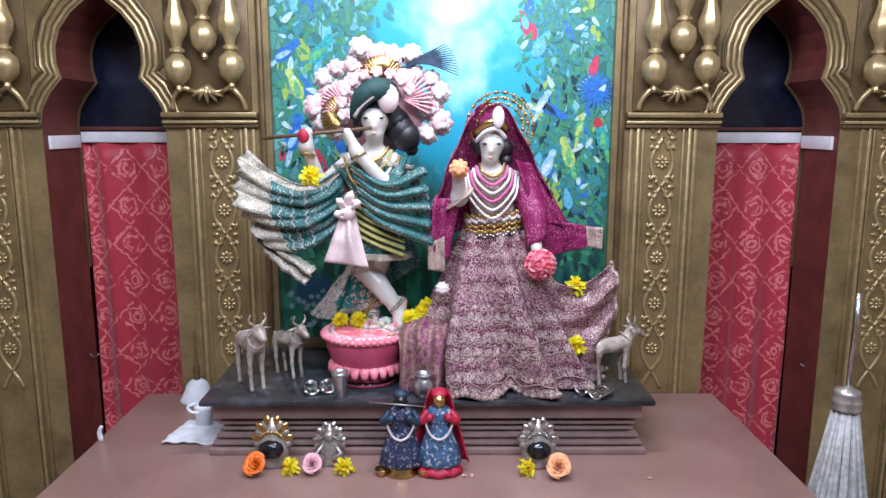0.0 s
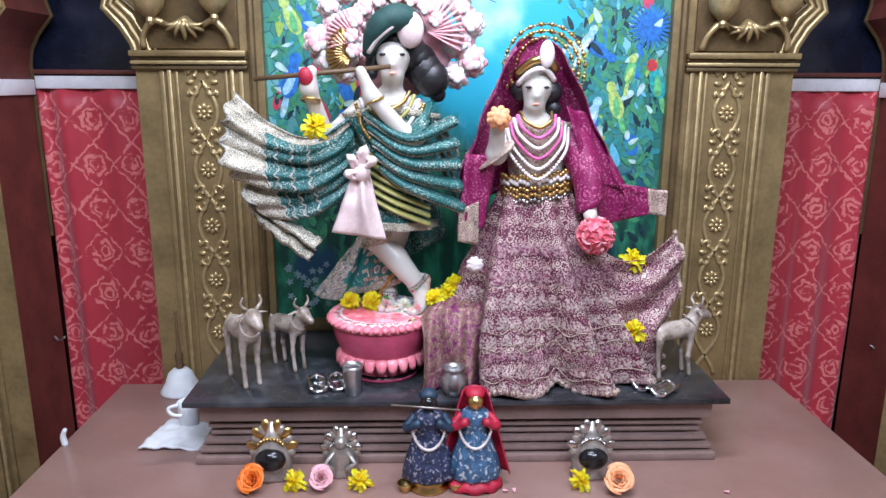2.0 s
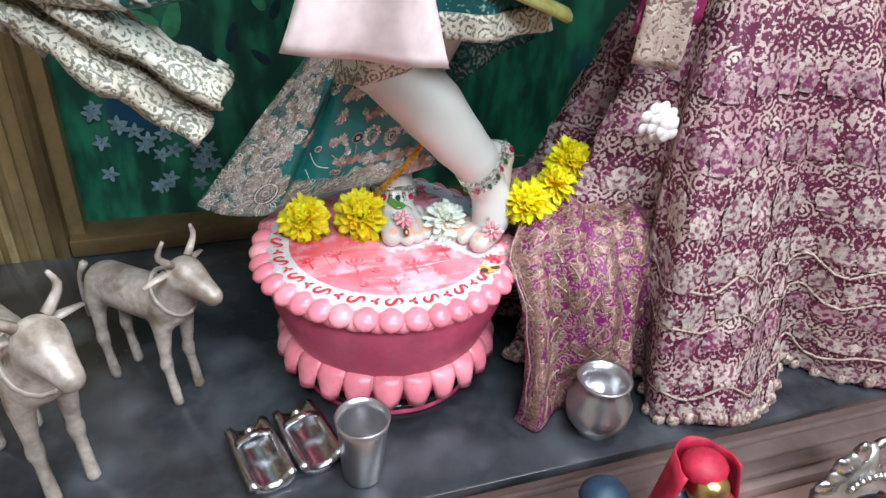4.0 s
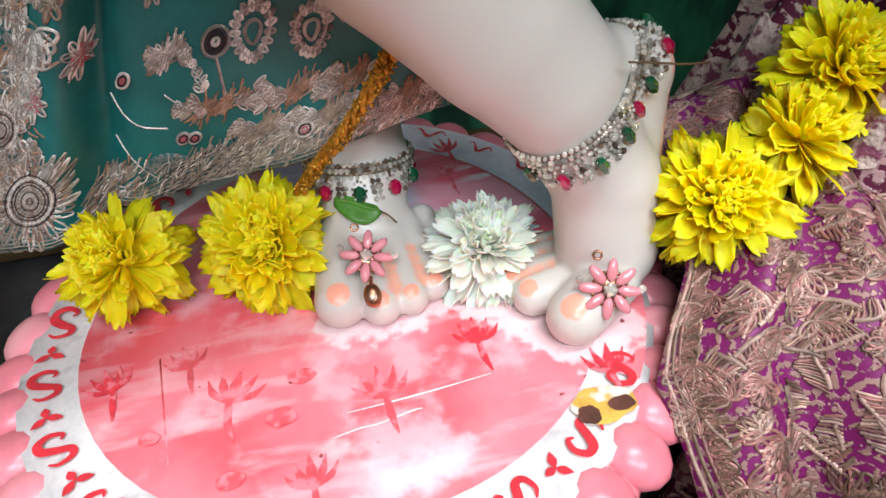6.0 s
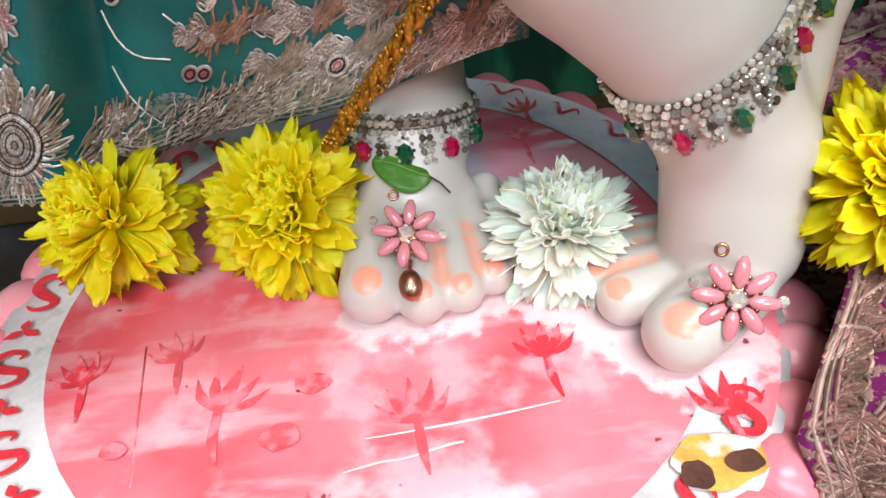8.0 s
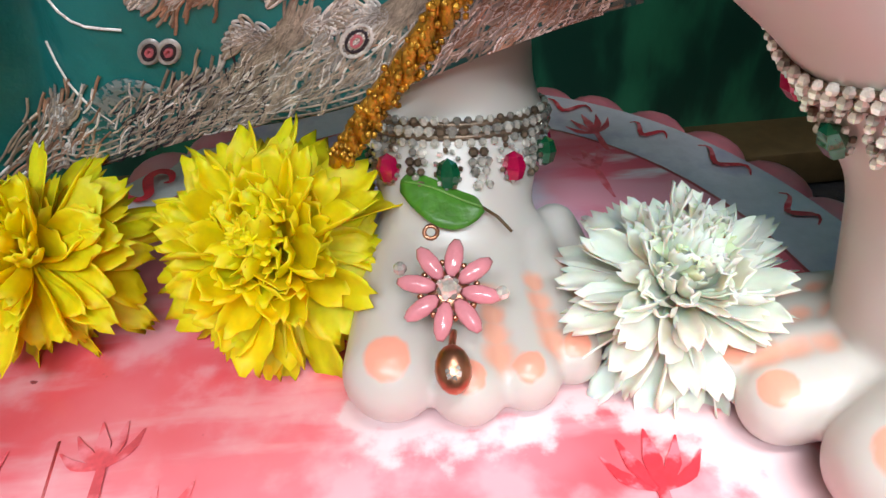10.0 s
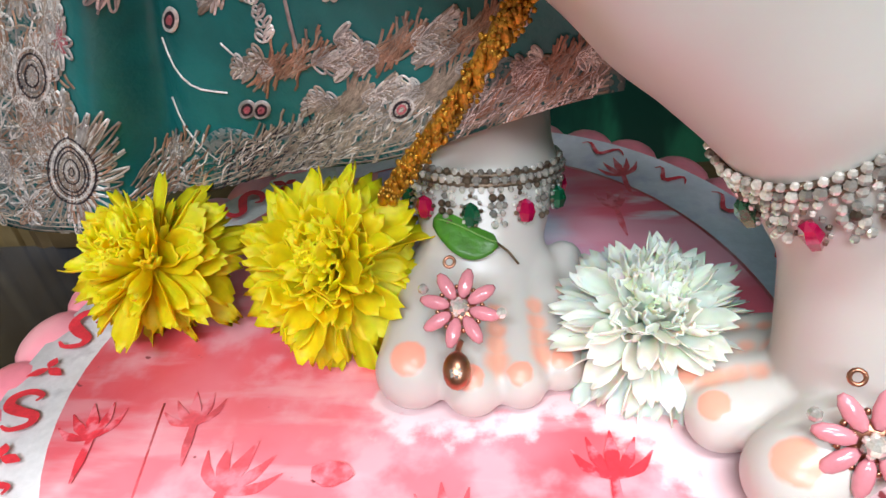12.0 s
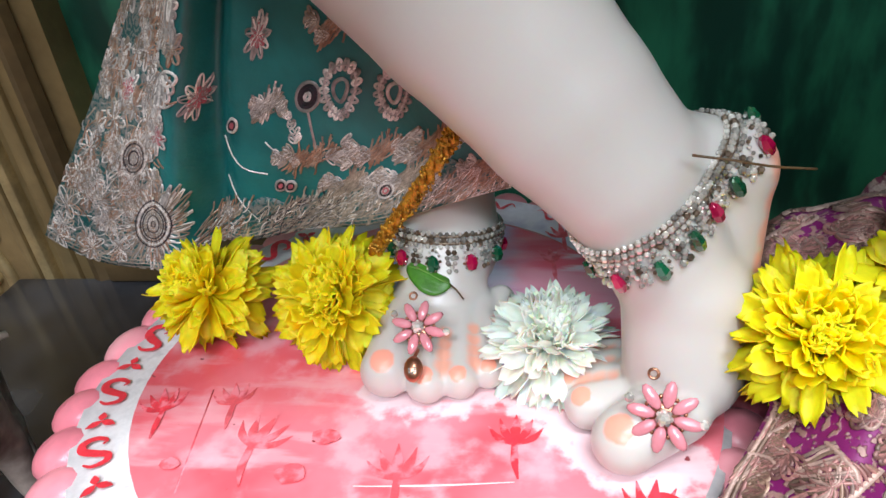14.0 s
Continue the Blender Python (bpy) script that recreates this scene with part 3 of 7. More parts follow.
Shape().box((-2.6, -3.0, ZF - 0.1), (2.6, 3.4, ZF)).make("floor", FLOOR, smooth=False, kind="structure", label="pale stone floor of the shrine room", category="floor")
Shape().box((-2.6, -3.0, ZC), (2.6, 3.4, ZC + 0.1)).make("ceiling", WALL, smooth=False, kind="structure", label="plain cream painted ceiling", category="ceiling")
for nm, a, b in (("wall_west", (-2.7, -3.0, ZF), (-2.6, 3.4, ZC)), ("wall_east", (2.6, -3.0, ZF), (2.7, 3.4, ZC)), ("wall_south", (-2.6, -3.1, ZF), (2.6, -3.0, ZC)), ("wall_north", (-2.6, 3.3, ZF), (2.6, 3.4, ZC))):
    Shape().box(a, b).make(nm, WALL, smooth=False, kind="structure", label="plain cream painted room wall", category="wall")


def arch_line(cx, grow=0.0, n=12):
    """The trefoil opening's outline, from the left foot over the top to the right foot, grown outwards."""
    half = [(d, z) for d, z in ARCH]
    pts = [(-d, z) for d, z in half] + [(d, z) for d, z in half[-2::-1]]
    p = np.array(pts)
    d = np.gradient(p, axis=0)
    nrm = np.stack([-d[:, 1], d[:, 0]], 1)
    nrm /= np.linalg.norm(nrm, axis=1)[:, None]
    p = p + nrm * grow
    return [(cx + x, z) for x, z in p]


back = Shape()
for sgn in (-1, 1):
    cx = sgn * AX
    for s in (-1, 1):
        col = [(cx + s * d, z) for d, z in ARCH] + [(cx, ZC)]
        n = len(col)
        fr = [(x, WY, z) for x, z in col] + [(cx + s * 0.30, WY, z) for x, z in col]
        bk = [(x, y + WD, z) for x, y, z in fr]
        back.add(fr, [(i, i + 1, n + i + 1, n + i) for i in range(n - 1)])
        back.add(bk, [(i, i + 1, n + i + 1, n + i) for i in range(n - 1)])
        back.add(fr[:n - 1] + bk[:n - 1], [(i, i + 1, n + i, n - 1 + i) for i in range(n - 2)], 1)
    a, b = sorted((cx + sgn * 0.30, sgn * 2.6))
    back.box((a, WY, ZF), (b, WY + WD, ZC))
    a, b = sorted((cx - sgn * 0.30, sgn * 0.62))
    back.box((a, WY, ZF), (b, WY + WD, ZC))
back.box((-0.62, WY + 0.06, ZF), (0.62, WY + WD, ZC), 2)
wall = back.make("wall_back", [GOLD, REVEAL, GOLD_DARK], smooth=False, kind="structure", label="gold painted carved wooden wall with two trefoil arches", category="wall")
for sgn in (-1, 1):
    for grow, r, mt in ((0.014, 0.007, GOLD_HI), (0.034, 0.0095, GOLD), (0.056, 0.008, GOLD_HI), (0.074, 0.006, GOLD_DARK)):
        line = [(x, WY - 0.003, z) for x, z in arch_line(sgn * AX, grow) if z > 1.0]
        line = [(line[0][0], line[0][1], 1.035)] + line[1:-1] + [(line[-1][0], line[-1][1], 1.035)]
        Shape().tube(line, r, 8).make("arch_moulding", mt, wall, "auto")
    # rim of the back of the opening
    line = [(x, WY + WD + 0.004, z) for x, z in arch_line(sgn * AX, -0.004) if z > 0.3]
    Shape().tube(line, 0.006, 6).make("arch_moulding", GOLD_DARK, wall, "auto")

# carved panel: crossing strands, rosettes and leaf curls
def carving(z0, z1, half=0.040, period=0.178):
    s = Shape()
    zz = np.arange(z0, z1, 0.009)
    for ph in (1, -1):
        s.tube([(ph * half * math.cos(math.pi * z / period), 0, z) for z in zz], 0.0072, 6, flat=0.8)
    k = math.ceil(z0 / period)
    while k * period < z1:
        z = k * period
        for j in range(8):
            w = TAU * j / 8
            s.ball((0.017 * math.cos(w), -0.001, z + 0.017 * math.sin(w)), (0.0105, 0.007, 0.0068), 0, 8, 5, Matrix.Rotation(-w, 4, "Y"))
        s.ball((0, -0.003, z), (0.008, 0.007, 0.008), 0, 8, 5)
        zc = z + period / 2
        for sx in (-1, 1):
            for sz in (-1, 1):
                curl = [(sx * (0.022 + 0.020 * (1 - q) * math.cos(4.2 * q)), -0.001, zc + sz * (0.022 + 0.022 * (1 - q * 0.7) * math.sin(4.2 * q))) for q in np.linspace(0, 1, 9)]
                s.tube(curl, [0.005, 0.0075, 0.006, 0.0085], 6)
            s.ball((sx * 0.036, -0.001, zc), (0.014, 0.007, 0.008), 0, 8, 5)
            for q in (-1, 1):
                s.ball((sx * 0.043, -0.001, zc + q * 0.034), (0.006, 0.005, 0.010), 0, 8, 5)
        k += 1
    return s


carve_mesh = carving(0.02, 0.985).make("carving", GOLD_HI)


def pilaster(cx, out):
    """A pilaster on the carved wall between x = cx - 0.17 and cx + 0.17; out: the side of its plain border (-1 or 1)."""
    t = thing("pilaster", (cx, WY, ZF), kind="structure", label="gold painted pilaster with a carved vine panel", category="pilaster")
    px = cx - out * 0.030
    # raised stiles beside the carved panel
    for dx, w, y in ((-0.118, 0.016, 0.006), (-0.094, 0.012, 0.012), (-0.074, 0.010, 0.006), (0.074, 0.010, 0.006), (0.094, 0.012, 0.012), (0.118, 0.016, 0.006)):
        under(Shape().box((px + dx - w / 2, WY - y, ZF), (px + dx + w / 2, WY + 0.004, 1.015), 0, 0.003).make("stile", GOLD_HI if y > 0.01 else GOLD, None, "auto"), t)
    c = new("carving", carve_mesh.data)
    c.location = (px, WY - 0.001, 0)
    under(c, t)
    # stepped cornice
    x0, x1 = cx - 0.172, cx + 0.172
    for z0, z1, y, mt in ((1.015, 1.027, 0.016, GOLD_DARK), (1.030, 1.041, 0.026, GOLD_HI), (1.044, 1.052, 0.020, GOLD_DARK), (1.052, 1.070, 0.032, GOLD)):
        under(Shape().box((x0, WY - y, z0), (x1, WY + 0.004, z1), 0, 0.003).make("cornice_step", mt, None, "auto"), t)
    # capital: hanging bulbs, a leaf and small brackets
    under(Shape().box((cx - 0.150, WY - 0.010, 1.075), (cx + 0.150, WY + 0.004, 1.60), 0, 0.003).make("capital_panel", GOLD_DARK, None, "auto"), t)
    prof = [(0.006, -0.095), (0.012, -0.085), (0.010, -0.075), (0.022, -0.066), (0.040, -0.045), (0.046, -0.015), (0.040, 0.012), (0.024, 0.026), (0.018, 0.034), (0.026, 0.040), (0.026, 0.048), (0.016, 0.055), (0.020, 0.075), (0.036, 0.105), (0.040, 0.135), (0.03, 0.165), (0.02, 0.20), (0.02, 0.35)]
    for bx, bz in ((-0.090, 1.235), (0.095, 1.245), (0.005, 1.345)):
        under(Shape().lathe(prof, (cx + bx, WY - 0.055, bz), 20, wave=lambda w, k: 0.045 * np.cos(8 * w)).make("bulb_ornament", GOLD_HI, None, "auto"), t)
    leaf = Shape()
    for k in range(7):
        w = math.pi * (0.5 + (k - 3) * 0.16)
        tip = (cx + 0.06 * math.cos(w) * 1.1, WY - 0.03, 1.155 - 0.055 * abs(math.sin(w)))
        leaf.tube(smooth_line([(cx, WY - 0.02, 1.165), ((cx + tip[0]) / 2, WY - 0.045, 1.14), tip], 7), [0.010, 0.013, 0.004], 6, flat=0.6)
    leaf.ball((cx, WY - 0.035, 1.150), (0.016, 0.012, 0.014))
    under(leaf.make("leaf_ornament", GOLD_HI), t)
    for s in (-1, 1):
        under(Shape().tube(smooth_line([(cx + s * 0.045, WY - 0.02, 1.135), (cx + s * 0.085, WY - 0.035, 1.155), (cx + s * 0.120, WY - 0.03, 1.12), (cx + s * 0.132, WY - 0.015, 1.078)], 12), [0.006, 0.011, 0.008, 0.010], 8).make("bracket", GOLD_HI), t)
    return t


for sgn in (-1, 1):
    pilaster(sgn * 0.838, sgn)
    pilaster(sgn * 1.625, -sgn)
carve_mesh.hide_render = False
carve_mesh.parent = wall
carve_mesh.location = (-2.35, WY - 0.001, 0)
for sgn in (-1, 1):
    under(Shape().tube([(sgn * 0.652, WY - 0.004, ZF), (sgn * 0.652, WY - 0.004, 1.62)], 0.012, 8).make("edge_bead", GOLD_DARK, None, "auto"), wall)

# openings behind the arches
for sgn, k in ((-1, 1), (1, 2)):
    cx = sgn * AX
    w = thing("window_%d" % k, (cx, WY + WD, 1.0), kind="structure", label="dark blue window above a white painted transom", category="window")
    under(Shape().box((cx - 0.33, WY + WD + 0.05, 0.99), (cx + 0.33, WY + WD + 0.06, 1.75)).make("pane", WINDOW, None, False), w)
    under(Shape().box((cx - 0.33, WY + WD + 0.01, 0.955), (cx + 0.33, WY + WD + 0.045, 0.998), 0, 0.004).make("transom", WHITE_PAINT, None, "auto"), w)
    under(Shape().box((cx - 0.33, WY + WD + 0.0, 1.003), (cx + 0.33, WY + WD + 0.04, 1.018), 0, 0.004).make("sill", REVEAL, None, "auto"), w)
    a, b = sorted((cx + sgn * 0.224, cx + sgn * 0.212))
    under(Shape().box((a, WY + 0.03, 0.935), (b, WY + WD, 0.985), 0, 0.003).make("transom_return", WHITE_PAINT, None, "auto"), w)
    # the dark space behind
    Shape().box((cx - 0.5, 3.06, ZF), (cx + 0.5, 3.08, 1.9)).make("wall_recess", REVEAL, wall, False)
    for s in (-1, 1):
        Shape().box((cx + s * 0.40 - 0.01, WY + WD, ZF), (cx + s * 0.40 + 0.01, 3.06, 1.9)).make("wall_recess", REVEAL, wall, False)
    # curtain
    x0, x1 = (cx - 0.222, cx + 0.30) if sgn < 0 else (cx - 0.30, cx + 0.222)

    def hang(u, v, x0=x0, x1=x1, sgn=sgn):
        x = x0 + (x1 - x0) * u
        z = ZF + 0.05 + (0.955 - ZF - 0.05) * v
        f = 0.5 + 0.5 * (1 - v)
        y = WY + WD + 0.022 + 0.016 * f * math.sin(24 * u + 1.5 * wob(u * 3, z)) + 0.010 * wob(u * 9, z * 1.2, sgn)
        return x + 0.008 * f * wob(u * 5, z, 3), y, z
    Shape().sheet(hang, 60, 26, 0.003).make("curtain", DAMASK, label="red damask curtain with a scroll pattern, hanging in the arch", category="curtain", group="curtains in the arches")
# catches and hinges in the reveals
for x, y, z in ((-1.446, 2.80, 0.10), (1.442, 2.72, 0.08)):
    h = Shape().tube(smooth_line([(x, y, z), (x + 0.02, y - 0.01, z - 0.012), (x + 0.045, y - 0.015, z + 0.004)], 8), 0.004, 6)
    h.make("latch", STEEL, label="small worn steel latch on the red-brown jamb", category="latch")

# altar table
tbl = thing("altar_table", (-0.045, 1.2, ZF), label="brown laminate altar table with a plain wide top", category="table")
under(Shape().box((-1.14, 0.45, -0.04), (1.05, 2.615, 0.0), 0, 0.006).make("tabletop", TABLE, None, "auto"), tbl)
under(Shape().box((-1.10, 0.52, ZF), (1.01, 2.60, -0.045)).make("base", TABLE, None, False), tbl)

# printed backdrop in its frame
bd = thing("backdrop_picture", (0.0, 2.66, 0.185), label="printed backdrop of foliage and bright cyan sky behind the altar", category="picture")
under(Shape().box((-0.622, 2.652, 0.20), (0.628, 2.664, 1.62)).make("printed_panel", BACKDROP, None, False), bd)
for a, b in (((-0.640, 2.64, 0.19), (-0.622, 2.668, 1.62)), ((0.628, 2.64, 0.19), (0.645, 2.668, 1.62))):
    under(Shape().box(a, b, 0, 0.003).make("frame_bar", WHITE_PAINT, None, "auto"), bd)
under(Shape().box((-0.640, 2.60, 0.186), (0.645, 2.668, 0.215), 0, 0.004).make("frame_bar", GOLD_DARK, None, "auto"), bd)
dab = [paint("print_" + n, c, 0.45, 0, 0.2, 60) for n, c in (("leaf_green", (0.05, 0.26, 0.13)), ("teal", (0.03, 0.24, 0.26)), ("lime", (0.30, 0.46, 0.08)), ("blue", (0.02, 0.16, 0.50)), ("sky", (0.12, 0.45, 0.62)), ("red", (0.55, 0.05, 0.10)), ("pale", (0.42, 0.62, 0.60)))]
for col, count in ((0, 420), (1, 420), (6, 60), (2, 20), (3, 16), (4, 22), (5, 12)):
    s = Shape()
    rs = random.Random(col + 5)
    for _ in range(count):
        side = rs.choice((-1, 1))
        x = side * rs.uniform(0.26, 0.60) if rs.random() < 0.9 else side * rs.uniform(0.1, 0.4)
        z = rs.uniform(0.72, 1.58) if col not in (0,) else rs.uniform(0.5, 1.58)
        if abs(x - 0.06) < 0.25 + 0.06 * math.sin(z * 17) and z > 0.9:
            continue
        big = col in (2, 3, 4, 5)
        L = rs.uniform(0.014, 0.028) if not big else rs.uniform(0.030, 0.060)
        W = L * (0.40 if not big else 0.38)
        w = rs.uniform(0, TAU) if not big else rs.uniform(1.0, 2.1) + (math.pi if rs.random() < 0.3 else 0)
        q = np.linspace(0, TAU, 12, endpoint=False)
        e = np.stack([L * np.cos(q), W * np.sin(q) * (1 - 0.45 * np.cos(q))], 1)
        X = x + e[:, 0] * math.cos(w) - e[:, 1] * math.sin(w)
        Z = z + e[:, 0] * math.sin(w) + e[:, 1] * math.cos(w)
        if X.min() < -0.615 or X.max() > 0.62:
            continue
        s.add(np.stack([X, np.full(12, 2.6505 - 0.0002 * col - rs.uniform(0, 0.0008)), Z], 1), [tuple(range(12))])
    under(s.make("printed_foliage", dab[col], None, False), bd)



def printed(cx, cz, L, W, w, lift, blunt=0.3):
    """A printed lozenge with a rounded end."""
    q = np.linspace(0, TAU, 18, endpoint=False)
    a, b = L * np.cos(q), W * np.sin(q) * (1 - blunt * np.cos(q))
    return np.stack([cx + a * math.cos(w) - b * math.sin(w), np.full(18, 2.6492 - lift), cz + a * math.sin(w) + b * math.cos(w)], 1)


PRINT = {n: paint("print_bird_" + n, c, 0.45, 0, 0.25, 90) for n, c in (("pale_blue", (0.30, 0.55, 0.72)), ("blue", (0.02, 0.16, 0.52)), ("green", (0.12, 0.45, 0.18)), ("teal", (0.02, 0.35, 0.36)), ("lime", (0.42, 0.58, 0.16)), ("red", (0.50, 0.04, 0.05)), ("dark", (0.006, 0.035, 0.05)), ("white", (0.55, 0.68, 0.74)), ("haze", (0.22, 0.36, 0.42)))}
for n_, (x, z, L, w, body_, wing_, head_) in enumerate(((0.367, 1.104, 0.042, 1.1, "pale_blue", "white", "pale_blue"), (0.407, 1.077, 0.046, -0.5, "blue", "dark", "blue"), (0.506, 1.017, 0.040, 1.4, "green", "lime", "lime"), (0.590, 0.985, 0.055, 1.9, "teal", "green", "red"), (0.465, 0.921, 0.052, 1.9, "lime", "green", "lime"), (0.392, 0.880, 0.048, 1.2, "pale_blue", "white", "pale_blue"), (-0.442, 1.290, 0.055, 0.9, "teal", "green", "teal"), (-0.565, 1.285, 0.050, 0.7, "blue", "pale_blue", "blue"), (-0.536, 1.168, 0.052, 2.0, "lime", "green", "lime"), (-0.545, 0.990, 0.062, 1.3, "blue", "pale_blue", "blue"))):
    d = V(math.cos(w), 0, math.sin(w))
    P = V(x, 0, z)
    for part_, sh_ in (("tail", printed(*(P - d * L * 1.25)[[0, 2]], L * 0.75, L * 0.16, w, 0.0002)), ("body", printed(x, z, L, L * 0.40, w, 0.0004)), ("wing", printed(*(P - d * L * 0.25)[[0, 2]], L * 0.62, L * 0.20, w - 0.25, 0.0007)), ("head", printed(*(P + d * L * 0.95)[[0, 2]], L * 0.34, L * 0.30, w, 0.0006, 0.1))):
        under(Shape().add(sh_, [tuple(range(18))]).make("printed_bird_" + part_, PRINT[{"tail": wing_, "body": body_, "wing": wing_, "head": head_}[part_]], None, False), bd)
burst = Shape()
for k in range(26):
    w = TAU * k / 26
    burst.add(printed(0.561 + 0.034 * math.cos(w), 1.150 + 0.034 * math.sin(w), 0.036, 0.0045, w, 0.0003 + 0.00002 * k), [tuple(range(18))])
under(burst.make("printed_flower", PRINT["blue"], None, False, kind="stuff"), bd)
# pale veined leaves over the dark foliage, and small blossoms low down
pr = random.Random(77)
for mt_, n_, lo_, hi_, L0 in ((dab[0], 330, 0.62, 1.58, 0.020), (dab[1], 330, 0.62, 1.58, 0.018), (PRINT["dark"], 160, 0.45, 1.2, 0.022), (dab[4], 70, 0.9, 1.58, 0.014)):
    s = Shape()
    for k in range(n_):
        x, z = pr.choice((-1, 1)) * pr.uniform(0.27, 0.60), pr.uniform(lo_, hi_)
        w = pr.uniform(0.6, 2.5)
        L = L0 * pr.uniform(0.6, 1.2)
        if abs(x) + L < 0.61:
            s.add(printed(x, z, L, L * 0.34, w, -0.0003 + 0.0000015 * k), [tuple(range(18))])
    under(s.make("printed_leaf", mt_, None, False, kind="stuff"), bd)
s = Shape()
for k in range(26):
    x, z = pr.uniform(-0.585, -0.43), pr.uniform(0.26, 0.40)
    for j in range(5):
        w = TAU * j / 5 + k
        s.add(printed(x + 0.007 * math.cos(w), z + 0.007 * math.sin(w), 0.006, 0.0032, w, 0.0001 + 0.000004 * k), [tuple(range(18))])
under(s.make("printed_blossom", PRINT["haze"], None, False, kind="stuff"), bd)

# stepped dais
DX0, DX1, DY, DZ = -0.735, 0.640, 2.09, 0.185
dais = thing("dais", (-0.05, 2.34, 0.0), label="stepped brown dais with a black stone top", category="dais")
for z0, z1, o, mt, nm in ((0.000, 0.022, 0.000, DAIS_WOOD, "step"), (0.029, 0.042, 0.010, DAIS_WOOD, "step"), (0.049, 0.061, 0.020, DAIS_WOOD, "step"), (0.069, 0.080, 0.034, DAIS_WOOD, "step"), (0.090, 0.102, 0.030, DAIS_WOOD, "step"), (0.116, 0.166, 0.014, DAIS_WOOD, "fascia"), (0.169, DZ, -0.018, DAIS_TOP, "stone_top")):
    under(Shape().box((DX0 + o, DY + o, z0), (DX1 - o, 2.612, z1), 0, 0.004).make(nm, mt, None, "auto"), dais)
under(Shape().box((DX0 + 0.06, DY + 0.06, 0.002), (DX1 - 0.06, 2.61, 0.168)).make("core", DAIS_WOOD, None, False), dais)

# ---- lotus seat with the flute player's feet ----
PC, PZ = (-0.250, 2.285), 0.358
seat = thing("lotus_seat", (PC[0], PC[1], DZ), label="round pink lotus seat with petal rims and a hand-painted top", category="pedestal")
body = Shape().lathe([(0.098, 0.0), (0.100, 0.006), (0.088, 0.014), (0.086, 0.030), (0.098, 0.040), (0.112, 0.075), (0.126, 0.115), (0.130, 0.140), (0.126, 0.160)], (PC[0], PC[1], DZ), 48)
under(body.make("drum", PED_DRUM), seat)
under(Shape().lathe([(0.095, 0.0), (0.099, 0.004), (0.096, 0.012), (0.088, 0.014)], (PC[0], PC[1], DZ), 40).make("foot_ring", BLACK), seat)
under(Shape().lathe([(0.10, 0.150), (0.124, 0.155), (0.1275, 0.168), (0.1270, 0.1715), (0.1045, 0.1730)], (PC[0], PC[1], DZ), 64).make("white_rim", WHITE_RIM), seat)
under(Shape().lathe([(0.103, 0.160), (0.1055, 0.1724), (0.105, 0.1734), (0.05, 0.1734), (0.002, 0.1734)], (PC[0], PC[1], DZ), 64).make("painted_top", PINK_WASH), seat)


def lotus_petal(w, r0, z0, out, drop, width, thick, name):
    """One rounded petal, hanging out and down from the rim at angle w."""
    s = Shape()
    c, sn = math.cos(w), math.sin(w)

    def f(u, v):
        a = (u - 0.5) * width * (1 - 0.55 * max(0, v - 0.45) ** 1.3 * 2.2)
        r = r0 + out * math.sin(v * 1.75) + 0.006 * math.cos((u - 0.5) * 3.0)
        z = z0 - drop * v ** 1.7 + 0.003 * math.sin(math.pi * v)
        return PC[0] + r * c - a * sn, PC[1] + r * sn + a * c, z
    s.sheet(f, 7, 7, thick)
    return under(s.make(name, PED_PETAL), seat)


for k in range(38):
    w = TAU * (k + rnd(-0.08, 0.08)) / 38
    q = Matrix.Rotation(w, 4, "Z") @ Matrix.Rotation(0.45, 4, "Y")
    under(Shape().ball((PC[0] + 0.1325 * math.cos(w), PC[1] + 0.1325 * math.sin(w), PZ - 0.0095), (0.0135, 0.0122, 0.0085), 0, 14, 10, q).make("rim_petal", PED_PETAL), seat)
for k in range(38):
    w = TAU * (k + 0.5) / 38
    under(Shape().ball((PC[0] + 0.1290 * math.cos(w), PC[1] + 0.1290 * math.sin(w), PZ - 0.0170), (0.0105, 0.0118, 0.0100), 0, 12, 8, Matrix.Rotation(w, 4, "Z")).make("rim_petal", PED_PETAL), seat)
for k in range(24):
    lotus_petal(TAU * k / 24, 0.098, DZ + 0.066, 0.016, 0.030, 0.028, 0.005, "base_petal")
# lilac and pink end of the painted top, behind the feet, and the lilac wash over the rim there
s = Shape()
arc = [(0.1035 * math.cos(a), 0.1035 * math.sin(a)) for a in np.linspace(0.10, 1.95, 24)]
s.add([(PC[0] + x, PC[1] + y, PZ + 0.0008) for x, y in ((-0.030, 0.036), (0.100, 0.006), *arc)], [tuple(range(26))])
under(s.make("lilac_patch", LILAC, None, False), seat)
s = Shape()
ww = np.linspace(0.15, 2.1, 40)
s.add([(PC[0] + r * math.cos(a), PC[1] + r * math.sin(a), PZ + 0.0006) for r in (0.1048, 0.1262) for a in ww], [(k, k + 1, 41 + k, 40 + k) for k in range(39)])
under(s.make("lilac_rim", LILAC_RIM, None, False), seat)
s = Shape()
ww = np.linspace(-0.62, 0.15, 20)
s.add([(PC[0] + r * math.cos(a), PC[1] + r * math.sin(a), PZ + 0.0005) for r in (0.1040, 0.1240) for a in ww], [(k, k + 1, 21 + k, 20 + k) for k in range(19)])
under(s.make("pink_rim", PINK_WASH, None, False), seat)
